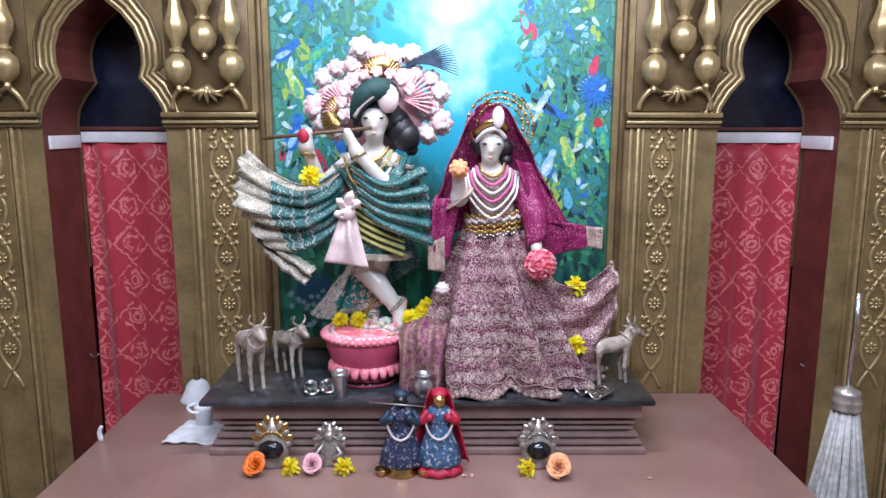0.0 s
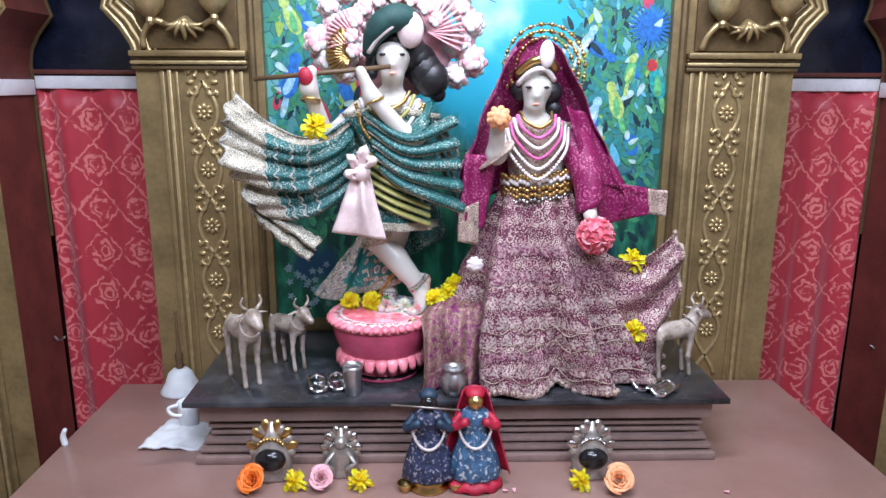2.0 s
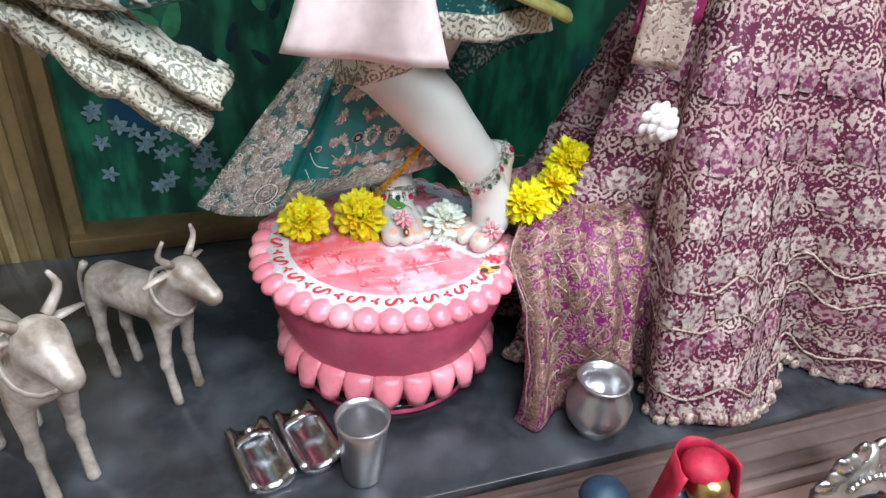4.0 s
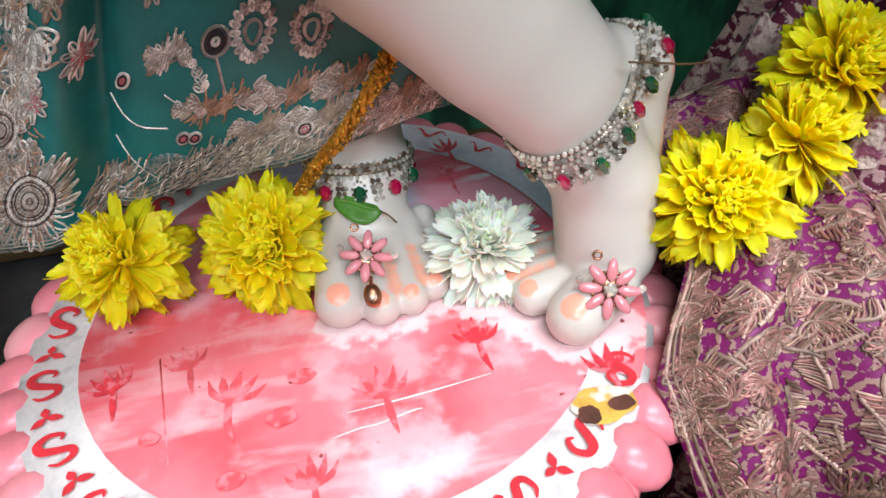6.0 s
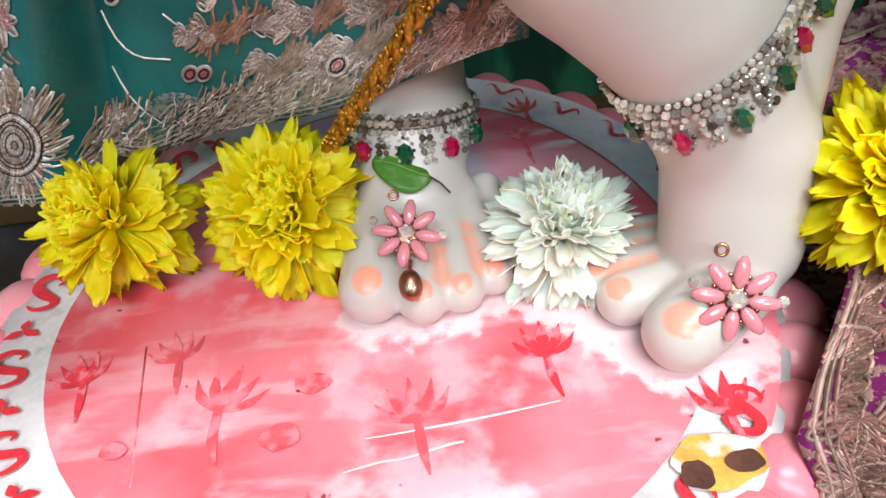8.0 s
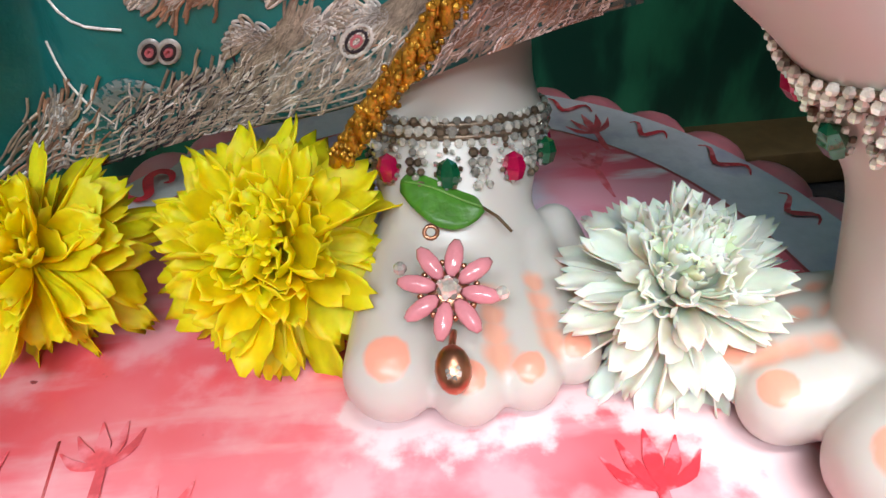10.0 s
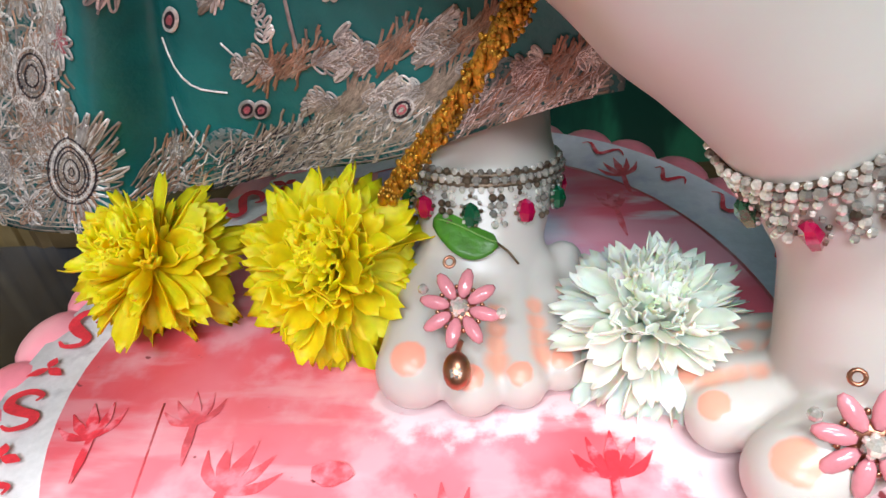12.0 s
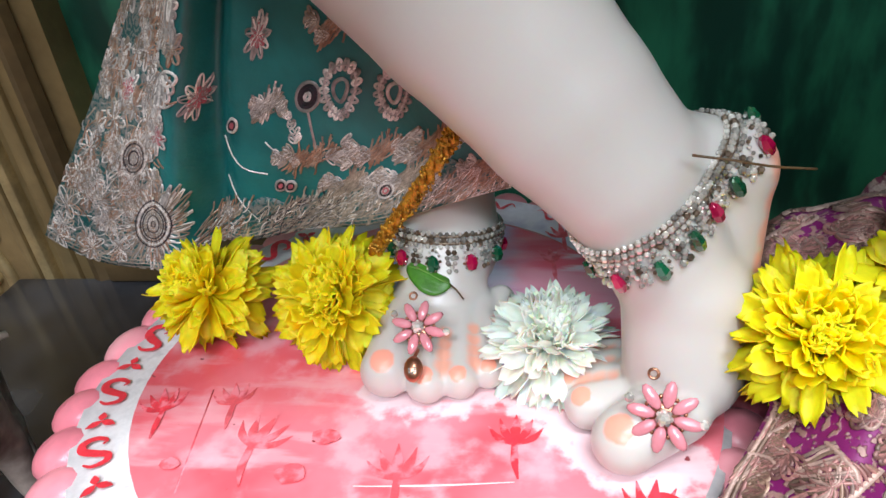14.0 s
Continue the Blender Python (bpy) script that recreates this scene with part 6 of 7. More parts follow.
for k in range(3):
    sew(ge[k % 3], gather_cloth, GS, [(0.012 + 0.010 * k + 0.004 * math.sin(j * 1.3), 0.02 + 0.95 * j / 40) for j in range(41)], 0.0008)
for j in range(70):
    fan(gather_cloth, GS, [ge[2], ge[1]], 0.055, 0.02 + 0.95 * j / 70, 0.0055, 4, 2.2, 4.1, 0.0006)
for sh, mt in zip(ge, (THREAD_C, THREAD_B, THREAD_M, THREAD_K)):
    if sh.n:
        under(sh.make("embroidery", mt, kind="stuff", tidy=False), gath)

# ---- the flute player's clothes and ornaments ----
def cloth(name, fn, nu, nv, mt, label, thick=0.003, category="garment", parts=()):
    t = thing(name, tuple(fn(0.5, 0.0)), label=label, category=category)
    under(Shape().sheet(fn, nu, nv, thick).make("cloth", mt), t)
    for nm, f2, a, b, m2 in parts:
        under(Shape().sheet(f2, a, b, thick).make(nm, m2), t)
    return t


CAPE_TOP = smooth_line([(-0.322, 2.235, 0.890), (-0.370, 2.215, 0.852), (-0.440, 2.195, 0.8435), (-0.5276, 2.205, 0.8826), (-0.6125, 2.225, 0.9543)], 81)
CAPE_LOW = smooth_line([(-0.300, 2.265, 0.735), (-0.350, 2.240, 0.680), (-0.417, 2.225, 0.643), (-0.480, 2.225, 0.630), (-0.538, 2.235, 0.632)], 81)


def cape(u, v):
    """Shawl swung out to the side: v from the shoulder (0) to the outer hem (1), u from the upper to the lower edge."""
    k = min(80, int(v * 80 + 0.5))
    p = CAPE_TOP[k] * (1 - u) + CAPE_LOW[k] * u + V(-0.058, 0, 0) * math.sin(math.pi * u) * v ** 2
    f = (0.3 + v) * (0.013 * math.sin(u * 17 + 2.5 * v) + 0.008 * math.sin(u * 39 - 3 * v + 1)) + 0.012 * wob(u * 4, v * 4)
    hem = 0.010 * v ** 6 * math.sin(u * 46)
    return p + V(hem, f - 0.05 * math.sin(math.pi * u) * v, 0.25 * f)


def cape_edge(u, v):
    return cape(0.10 * u, v) + V(0, -0.002, 0)


shawl = cloth("shawl", lambda u, v: cape(u, 0.74 * v), 60, 40, TEAL, "teal brocade shawl swung out from the shoulder, with silver border", parts=(("border", lambda u, v: cape(u, 0.74 + 0.26 * v) + V(0, -0.001, 0), 60, 16, SHAWL_EDGE), ("upper_border", cape_edge, 8, 60, SHAWL_EDGE)))
for v0, r in ((0.44, 0.0022), (0.56, 0.0026), (0.66, 0.0020), (0.735, 0.0034), (0.985, 0.0036)):
    under(Shape().tube([cape(q, min(0.99, v0 + 0.012 * math.sin(q * 70))) + V(0, -0.004, 0) for q in np.linspace(0.10, 0.99, 90)], r, 5).make("braid_line", SILVER_BRAID), shawl)


TAIL_LOW = smooth_line([(-0.606, 2.25, 0.677), (-0.580, 2.24, 0.632), (-0.535, 2.225, 0.586), (-0.442, 2.215, 0.514)], 41)
TAIL_TOP = smooth_line([(-0.600, 2.25, 0.688), (-0.560, 2.24, 0.660), (-0.495, 2.225, 0.632), (-0.404, 2.215, 0.577)], 41)


def tail(u, v):
    i = min(40, int(v * 40 + 0.5))
    p = np.array(TAIL_LOW[i]) * (1 - u) + np.array(TAIL_TOP[i]) * u
    f = (0.004 + 0.012 * v) * math.sin(u * 13 + 2 * v) + 0.006 * math.sin(v * 22 + u * 4)
    return V(*p) + V(0.004 * math.sin(u * 24) * v, f, 0.004 * math.sin(v * 40) * (1 - u))


free_end = cloth("shawl_end", tail, 26, 41, SHAWL_EDGE, "silver-gold brocade shawl end hanging free")


for q, r in ((0.02, 0.0030), (0.98, 0.0030), (0.30, 0.0016)):
    under(Shape().tube([tail(q, k / 60) + V(0, -0.002, 0.003 * math.sin(k * 1.3)) for k in range(61)], r, 5).make("braid_line", SILVER_BRAID), free_end)


def panel(p00, p10, p01, p11, waves, amp, bulge=0.0):
    p00, p10, p01, p11 = (np.array(q, float) for q in (p00, p10, p01, p11))

    def f(u, v):
        p = (p00 * (1 - u) + p10 * u) * (1 - v) + (p01 * (1 - u) + p11 * u) * v
        w = amp * math.sin(u * waves + 1.3 * v) + 0.4 * amp * wob(u * 5, v * 5, waves)
        return p + V(0, -w - bulge * math.sin(math.pi * u) * math.sin(math.pi * min(1, v)), w * 0.2)
    return f


# tunic and wrapped skirt
def tunic(u, v):
    w = -math.pi * (0.02 + 0.96 * (1 - u))
    z = 0.60 + 0.33 * v
    rx = 0.105 - 0.035 * math.sin(math.pi * min(1, v * 1.15)) + 0.035 * max(0, v - 0.6) * 2
    cx = -0.205 - 0.02 * v
    f = 0.006 * math.sin(u * 26 + v * 3)
    return V(cx + (rx + f) * math.cos(w), 2.285 + (0.080 + f) * math.sin(w), z - 0.04 * max(0, v - 0.8) * 4 * abs(math.cos(w)))


tun = cloth("tunic", tunic, 48, 26, TEAL, "teal brocade tunic with silver motifs")
for v0, v1, nm in ((0.0, 0.07, "hem_band"), (0.93, 1.0, "collar")):
    under(Shape().sheet(lambda u, v, v0=v0, v1=v1: tunic(u, v0 + (v1 - v0) * v) + V(0, -0.003, 0), 48, 5, 0.002).make(nm, SHAWL_EDGE), tun)
cloth("thigh_cloth", lambda u, v: (V(-0.20, 2.285, 0.70) * (1 - v) + (KNEE + V(0.004, 0, -0.012)) * v) + (0.078 - 0.034 * v) * V(math.cos(-0.2 + 6.4 * u), 0.9 * math.sin(-0.2 + 6.4 * u), 0.35 * math.cos(6.4 * u)) * (1 + 0.05 * math.sin(u * 40)), 40, 14, SHAWL_EDGE, "brocade cloth wrapped round the crossing thigh")
cloth("draped_skirt", panel((-0.30, 2.37, 0.43), (-0.07, 2.37, 0.55), (-0.27, 2.34, 0.74), (-0.12, 2.34, 0.74), 20, 0.008), 34, 24, TEAL, "teal brocade skirt falling behind the legs")
# draped folds across the chest, on to the far shoulder
for k in range(5):
    a = V(-0.285 + 0.01 * k, 2.20, 0.905 - 0.034 * k)
    b = V(-0.175, 2.175, 0.845 - 0.030 * k)
    c = V(-0.060 + 0.006 * k, 2.215, 0.885 - 0.055 * k)
    sc_line = smooth_line([a, b, c], 24)
    fold_ = thing("draped_scarf", tuple(b), label="teal brocade scarf fold drawn across the chest, with a silver edge", category="garment", group="scarf folds")
    under(Shape().tube(sc_line, [0.014, 0.025, 0.030], 10, flat=0.5).make("cloth", TEAL), fold_)
    under(Shape().tube(sc_line + V(0.0, -0.010, -0.012), [0.002, 0.0042, 0.0055], 6).make("edge", SHAWL_EDGE), fold_)
for k in range(4):
    f = panel((-0.060 + 0.005 * k, 2.235, 0.70 + 0.030 * k), (-0.045, 2.245, 0.665 + 0.045 * k), (-0.11, 2.22, 0.80 + 0.028 * k), (-0.085, 2.23, 0.775 + 0.035 * k), 9, 0.006)
    cloth("scarf_end", f, 14, 14, (BEIGE_NET, SHAWL_EDGE)[k % 2], "stiff brocade scarf end fanned out at the hip")
for k in range(6):
    z = 0.775 - 0.022 * k
    Shape().tube(smooth_line([(-0.295, 2.235, z + 0.035), (-0.215, 2.195, z - 0.005), (-0.12, 2.205, z - 0.045)], 16), 0.012, 8, flat=0.5).make("waist_sash", SASH, label="olive gold silk sash wound round the waist", category="garment", group="sash folds")
# satin bow
bow = thing("satin_bow", (-0.29, 2.17, 0.60), label="pink and white satin cloth knotted at the waist", category="garment")
under(Shape().sheet(panel((-0.372, 2.175, 0.605), (-0.232, 2.175, 0.585), (-0.315, 2.19, 0.755), (-0.275, 2.19, 0.755), 11, 0.010, 0.02), 26, 20, 0.003).make("tail", SATIN), bow)
k_ = Shape().ball((-0.292, 2.180, 0.760), (0.024, 0.020, 0.026))
for a in (0.5, 1.4, 2.4, 3.3):
    k_.tube(smooth_line([(-0.292, 2.18, 0.762), (-0.292 + 0.035 * math.cos(a), 2.165, 0.765 + 0.05 * math.sin(a)), (-0.292 + 0.02 * math.cos(a + 0.6), 2.175, 0.765 + 0.035 * math.sin(a + 0.6))], 10), [0.008, 0.018, 0.008], 8, flat=0.6)
under(k_.make("knot", SATIN), bow)
# necklaces
def garland(name, pts, r, mt, label, n=40):
    line = smooth_line(pts, n)
    s = Shape()
    for p in line:
        s.ball(p, r, 0, 8, 5)
    return s.make(name, mt, label=label, category="necklace")


for k in range(4):
    w, d = 0.050 + 0.012 * k, 0.035 + 0.035 * k
    garland("necklace", [(-0.222 - w, 2.235, 0.955 - 0.01 * k), (-0.222 - w * 0.7, 2.205, 0.955 - d * 0.7), (-0.222, 2.190, 0.95 - d), (-0.222 + w * 0.7, 2.205, 0.955 - d * 0.7), (-0.222 + w, 2.235, 0.955 - 0.01 * k)], 0.0055, (BRASS, SASH, PEARL, BRASS)[k], "gold and pearl bead necklace on the flute player")
# turban, fans and flower halo
tb = thing("turban", (-0.215, 2.26, 1.08), label="dark green velvet turban with a pale crest", category="turban")
under(Shape().tube(smooth_line([(-0.275, 2.235, 1.045), (-0.258, 2.215, 1.09), (-0.225, 2.21, 1.125), (-0.18, 2.225, 1.13), (-0.15, 2.25, 1.10)], 16), [0.014, 0.030, 0.036, 0.026], 10).make("wrap", TURBAN), tb)
under(Shape().tube(smooth_line([(-0.272, 2.215, 1.05), (-0.245, 2.195, 1.085), (-0.21, 2.19, 1.112)], 10), 0.006, 8).make("band", PEARL), tb)
under(Shape().ball((-0.168, 2.215, 1.105), (0.034, 0.022, 0.045)).make("crest", SATIN), tb)


def rosette(s, c, R, mts, seed):
    rs_ = random.Random(seed)
    for ring, (n, rr, tl) in enumerate(((9, 1.05, 0.35), (8, 0.72, 0.8), (5, 0.38, 1.2))):
        for k in range(n):
            w = TAU * (k + rs_.uniform(-0.2, 0.2)) / n + ring
            d = V(math.cos(w), 0, math.sin(w))
            s.ball(np.array(c) + d * R * rr * 0.6 + V(0, -R * 0.35 * ring, 0), (R * 0.36, R * 0.11, R * 0.30), mts[(k + ring) % len(mts)], 8, 5, Matrix.Rotation(-w, 4, "Y"))


halo = thing("flower_halo", (-0.19, 2.34, 0.95), label="round headdress of pink and white cloth flowers and pleated fans", category="headdress")
HC = (-0.205, 1.085)
ROSE_MATS = [PALE_PINK, paint("blush_cloth", (0.80, 0.60, 0.60), 0.7), paint("white_cloth_flower", (0.72, 0.76, 0.74), 0.7)]
for k in range(17):
    w = -0.55 + 4.25 * k / 16
    R = 0.165 + 0.022 * math.sin(k * 2.3)
    s = Shape()
    rosette(s, (HC[0] + R * math.cos(w) * 1.12, 2.335, HC[1] + R * math.sin(w)), 0.040 + 0.008 * math.sin(k), (0, 1, 2) if k % 3 else (2, 1), k)
    under(s.make("cloth_flower", ROSE_MATS), halo)
for k in range(9):
    w = 0.5 + 2.9 * k / 8
    s = Shape()
    rosette(s, (HC[0] + 0.105 * math.cos(w) * 1.1, 2.315, HC[1] + 0.105 * math.sin(w)), 0.034, (1, 2, 0), k + 50)
    under(s.make("cloth_flower", ROSE_MATS), halo)
for cx_, cz_, R, w0, w1, m2 in ((-0.125, 1.105, 0.095, -0.5, 1.9, PALE_PINK), (-0.195, 1.165, 0.075, 0.6, 2.6, BRASS), (-0.305, 1.085, 0.080, 1.4, 3.4, PALE_PINK), (-0.318, 1.050, 0.070, 2.0, 4.2, BRASS)):
    s = Shape()
    for k in range(14):
        w = w0 + (w1 - w0) * k / 13
        s.tube([(cx_, 2.30, cz_), (cx_ + R * math.cos(w), 2.292, cz_ + R * math.sin(w))], [0.002, 0.0085], 6, flat=0.5)
    under(s.make("pleated_fan", m2), halo)
under(Shape().lathe([(0.02, -0.008), (0.15, -0.006), (0.15, 0.006), (0.02, 0.008)], (0, 0, 0), 30).make("backing", PALE_PINK), halo)
bk_ = [o for o in halo.children if o.name.startswith("backing")][0]
bk_.matrix_parent_inverse = Matrix.Identity(4)
bk_.matrix_basis = Matrix.Translation((HC[0] + 0.19, 0.012, HC[1] - 0.95)) @ Matrix.Rotation(math.pi / 2, 4, "X")
s = Shape()
for k in range(13):
    w = -0.10 + 1.0 * k / 12
    s.tube(smooth_line([(-0.14, 2.32, 1.19), (-0.09 + 0.03 * math.cos(w), 2.31, 1.22 + 0.02 * math.sin(w)), (-0.06 + 0.11 * math.cos(w), 2.30, 1.19 + 0.11 * math.sin(w))], 9), [0.003, 0.004, 0.001], 5)
under(s.make("feather_tuft", FEATHER), halo)
# flute
fl = thing("flute", (-0.38, 2.16, 0.99), label="slim dark flute held to the mouth, with a red tassel", category="flute")
under(Shape().tube([(-0.545, 2.165, 0.985), (-0.215, 2.178, 1.016)], 0.006, 10).make("pipe", STALK), fl)
under(Shape().ball((-0.418, 2.150, 0.992), (0.018, 0.012, 0.022)).make("tassel", CRIMSON), fl)
for nm, c, ax in (("bracelet", (-0.412, 2.175, 0.935), (0.1, 0.3, 1)), ("bracelet", (-0.255, 2.168, 0.935), (-0.4, 0, 1))):
    a = Vector(ax).normalized().to_track_quat("Z", "Y").to_matrix()
    Shape().tube([Vector(c) + a @ Vector((0.022 * math.cos(w), 0.022 * math.sin(w), 0)) for w in np.linspace(0, TAU, 18, endpoint=False)], 0.004, 6, close=True).make("bracelet", BRASS, label="gold bracelet on the flute player's wrist", category="bracelet")
cloth("sleeve", lambda u, v: (V(-0.300, 2.28, 0.91) * (1 - v) + V(-0.39, 2.245, 0.84) * v) + 0.040 * V(math.cos(TAU * u), math.sin(TAU * u), 0.7 * math.cos(TAU * u)) * (1 + 0.06 * math.sin(9 * v + 12 * u)), 26, 10, TEAL, "teal brocade sleeve on the bent arm")
cloth("sleeve", lambda u, v: (V(-0.150, 2.28, 0.91) * (1 - v) + V(-0.17, 2.20, 0.84) * v) + 0.040 * V(math.cos(TAU * u), math.sin(TAU * u), 0.7 * math.cos(TAU * u)) * (1 + 0.06 * math.sin(9 * v + 12 * u)), 26, 10, TEAL, "teal brocade sleeve on the bent arm")

# ---- the veiled statue beside ----
CX = 0.165
veiled = [(V(CX, 2.285, 0.20), V(CX, 2.285, 0.68), 0.10, 0.07), (V(CX, 2.28, 0.68), V(CX - 0.005, 2.28, 0.84), 0.062, 0.072, (1.1, 0.8, 1)), (V(CX - 0.015, 2.275, 0.86), V(CX - 0.015, 2.262, 0.91), 0.030, 0.026), (V(CX - 0.012, 2.248, 0.965), V(CX - 0.016, 2.243, 0.930), 0.046, 0.031, (0.9, 1, 1)), (V(CX - 0.016, 2.208, 0.952), V(CX - 0.017, 2.205, 0.944), 0.004, 0.0055),
          (V(0.095, 2.28, 0.85), V(0.050, 2.22, 0.80), 0.030, 0.026), (V(0.050, 2.22, 0.80), V(0.048, 2.165, 0.885), 0.024, 0.018), (V(0.235, 2.28, 0.85), V(0.285, 2.25, 0.74), 0.030, 0.026), (V(0.285, 2.25, 0.74), V(0.292, 2.175, 0.645), 0.024, 0.018)]
v, f = blend_body(veiled, (-0.01, 2.12, 0.18), (0.35, 2.41, 1.05), 0.0075, 0.016)
rk = Shape().add(v, f, 0)
for a, r in (((CX - 0.01, 2.272, 0.985), 0.050), ((CX + 0.028, 2.262, 0.955), 0.030), ((CX - 0.052, 2.262, 0.96), 0.026), ((CX + 0.035, 2.26, 0.915), 0.022)):
    rk.ball(a, r, 1)
for x in (CX - 0.038, CX + 0.006):
    rk.ball((x, 2.2095, 0.968), (0.0088, 0.005, 0.0036), 1)
rk.ball((CX - 0.017, 2.2105, 0.927), (0.0085, 0.003, 0.0028), 2)
rk.make("veiled_statue", [MARBLE, HAIR, NAIL], label="white marble statue in a maroon skirt and magenta veil", category="statue")


def skirt(u, v):
    """Bell skirt; v from hem to waist, u round it."""
    w = TAU * u
    k = 1 - v
    rx = 0.085 + 0.212 * k ** 0.85
    ry = 0.075 + 0.148 * k ** 0.9
    crest = math.sin(5.5 * w + 1.5 * math.sin(w * 2 + 0.8) + 1.3 * v) ** 2
    small = math.sin(31 * w + 3 * math.sin(5 * w + 3 * v))
    pl = 1 + (0.11 + 0.24 * k) * (1.6 * crest - 1.05) * (0.85 + 0.6 * wob(math.cos(w) * 4, math.sin(w) * 4, 7)) + 0.012 * small + 0.03 * wob(math.cos(w) * 3, math.sin(w) * 3, v * 2)
    z = DZ + 0.006 + 0.525 * v + 0.010 * k * k * math.sin(15 * w)
    x = CX + 0.028 * k + 0.018 * k * k + rx * pl * math.cos(w)
    y = 2.285 + 0.015 * k + ry * pl * math.sin(w)
    return V(x, y, max(z, DZ + 0.002))


sk = thing("bell_skirt", (CX, 2.29, DZ), label="maroon and pale gold brocade bell skirt with scalloped hem", category="garment")
under(Shape().sheet(skirt, 220, 46, 0.003).make("cloth", MAROON), sk)
hm = Shape()
for k in range(120):
    p = skirt(k / 120, 0.012)
    hm.ball(p + V(0, 0, 0.002), (0.0095, 0.007, 0.009), 0, 6, 4)
under(hm.make("scalloped_hem", BEIGE_NET, kind="stuff"), sk)
# tiers of pale sewn shells round the skirt, and a lace band at the hem
lace = random.Random(31)
for row, (v0, dv, n_) in enumerate(((0.035, 0.050, 62), (0.115, 0.046, 58), (0.190, 0.040, 58), (0.262, 0.042, 54), (0.345, 0.052, 48), (0.450, 0.060, 44), (0.570, 0.062, 40), (0.700, 0.062, 38))):
    s_ = Shape()
    for c_ in range(n_):
        u0 = (c_ + 0.5 * (row % 2) + lace.uniform(-0.08, 0.08)) / n_
        hw, grow = 0.50 / n_ * lace.uniform(0.8, 1.1), lace.uniform(0.85, 1.3)
        grid = []
        for j in range(6):
            t_ = j / 5
            wide = hw * math.sqrt(max(0.0, 1 - (2 * t_ - 0.85) ** 2 / 1.45)) * (0.88 + 0.12 * math.cos(t_ * 19))
            for i in range(5):
                q_ = (u0 + wide * (i - 2) / 2, v0 + dv * grow * (t_ - 0.5))
                p = skirt(*q_)
                out = V(p[0] - CX, (p[1] - 2.285) * 1.4, 0.02)
                grid.append(p + out * ((0.0026 + 0.0016 * (1 - ((i - 2) / 2) ** 2)) / np.linalg.norm(out)))
        s_.add(np.array(grid), [(j * 5 + i, j * 5 + i + 1, j * 5 + i + 6, j * 5 + i + 5) for j in range(5) for i in range(4)])
    under(s_.make("lace_tier", (LACE_SHELL, LACE_ROSE)[row in (2, 6, 7)], kind="stuff", tidy=False), sk)
for vv, r in ((0.075, 0.0016), (0.225, 0.0014), (0.305, 0.0016)):
    b_ = Shape()
    b_.tube([skirt(k / 160, vv + 0.014 * math.sin(TAU * k / 6)) + V(0, -0.002, 0) for k in range(160)], r, 5, close=True)
    under(b_.make("braid_line", BEIGE_NET), sk)
# side flare of the skirt
def flare(u, v):
    a = V(0.275, 2.24, 0.60) * (1 - v) + V(0.44, 2.20, 0.205) * v
    b = V(0.555, 2.27, 0.585) * (1 - v) + V(0.545, 2.26, 0.345) * v
    p = a * (1 - u) + b * u
    sag = 0.085 * math.sin(math.pi * u) * (1 - v) ** 1.5
    f = 0.016 * math.sin(v * 15 + 4 * u) * (0.3 + u)
    return p + V(0.020 * math.sin(math.pi * v) * u, -f - 0.03 * math.sin(math.pi * u) * v, -sag + 0.3 * f + 0.006 * u * math.sin(v * 40))


wing = cloth("skirt_flare", flare, 34, 60, MAROON, "maroon brocade skirt side spread out like a wing")
sc_ = Shape()
for k in range(46):
    sc_.ball(flare(1.0, k / 45), (0.008, 0.006, 0.008), 0, 6, 4)
under(sc_.make("scalloped_edge", BEIGE_NET), wing)
for q in (0.80, 0.90):
    under(Shape().tube([flare(q + 0.012 * math.sin(k * 1.1), k / 60) + V(0, -0.003, 0) for k in range(61)], 0.0018, 5).make("braid_line", BEIGE_NET), wing)

# veil: open in front, over the head and down both sides
def veil(u, v):
    z = 1.062 - 0.36 * v - 0.07 * v * abs(2 * u - 1)
    hw_l = 0.055 + 0.145 * min(1, v * 1.25) ** 0.8
    hw_r = 0.055 + 0.185 * min(1, v * 1.15) ** 0.9
    w = math.pi * (1 - u)
    c = math.cos(w)
    x = CX - 0.012 + (hw_r if c > 0 else hw_l) * c * (1 + 0.03 * math.sin(v * 20 + u * 9))
    y = 2.222 + 0.105 * math.sin(w) ** 0.7 + 0.012 * math.sin(u * 40) * v + 0.015 * v
    return V(x, y, z + 0.035 * math.sin(w) * (1 - v))


vl = thing("veil", (CX, 2.30, 0.70), label="magenta net veil with sewn motifs over the head and shoulders", category="veil")
under(Shape().sheet(veil, 60, 36, 0.0025).make("net", MAGENTA), vl)
under(Shape().sheet(panel((0.285, 2.21, 0.735), (0.41, 2.26, 0.700), (0.225, 2.215, 0.92), (0.300, 2.27, 0.90), 9, 0.008), 20, 24, 0.0025).make("fold", MAGENTA), vl)
under(Shape().sheet(panel((0.30, 2.235, 0.60), (0.50, 2.26, 0.645), (0.29, 2.225, 0.735), (0.505, 2.265, 0.700), 10, 0.012), 26, 16, 0.0025).make("end", MAGENTA), vl)
under(Shape().sheet(panel((0.455, 2.25, 0.64), (0.515, 2.255, 0.63), (0.46, 2.255, 0.705), (0.515, 2.26, 0.70), 6, 0.006), 12, 10, 0.0025).make("border", BEIGE_NET), vl)
under(Shape().sheet(panel((-0.050, 2.205, 0.60), (0.020, 2.205, 0.61), (-0.030, 2.215, 0.80), (0.055, 2.215, 0.80), 9, 0.008), 18, 22, 0.0025).make("fold", MAGENTA), vl)
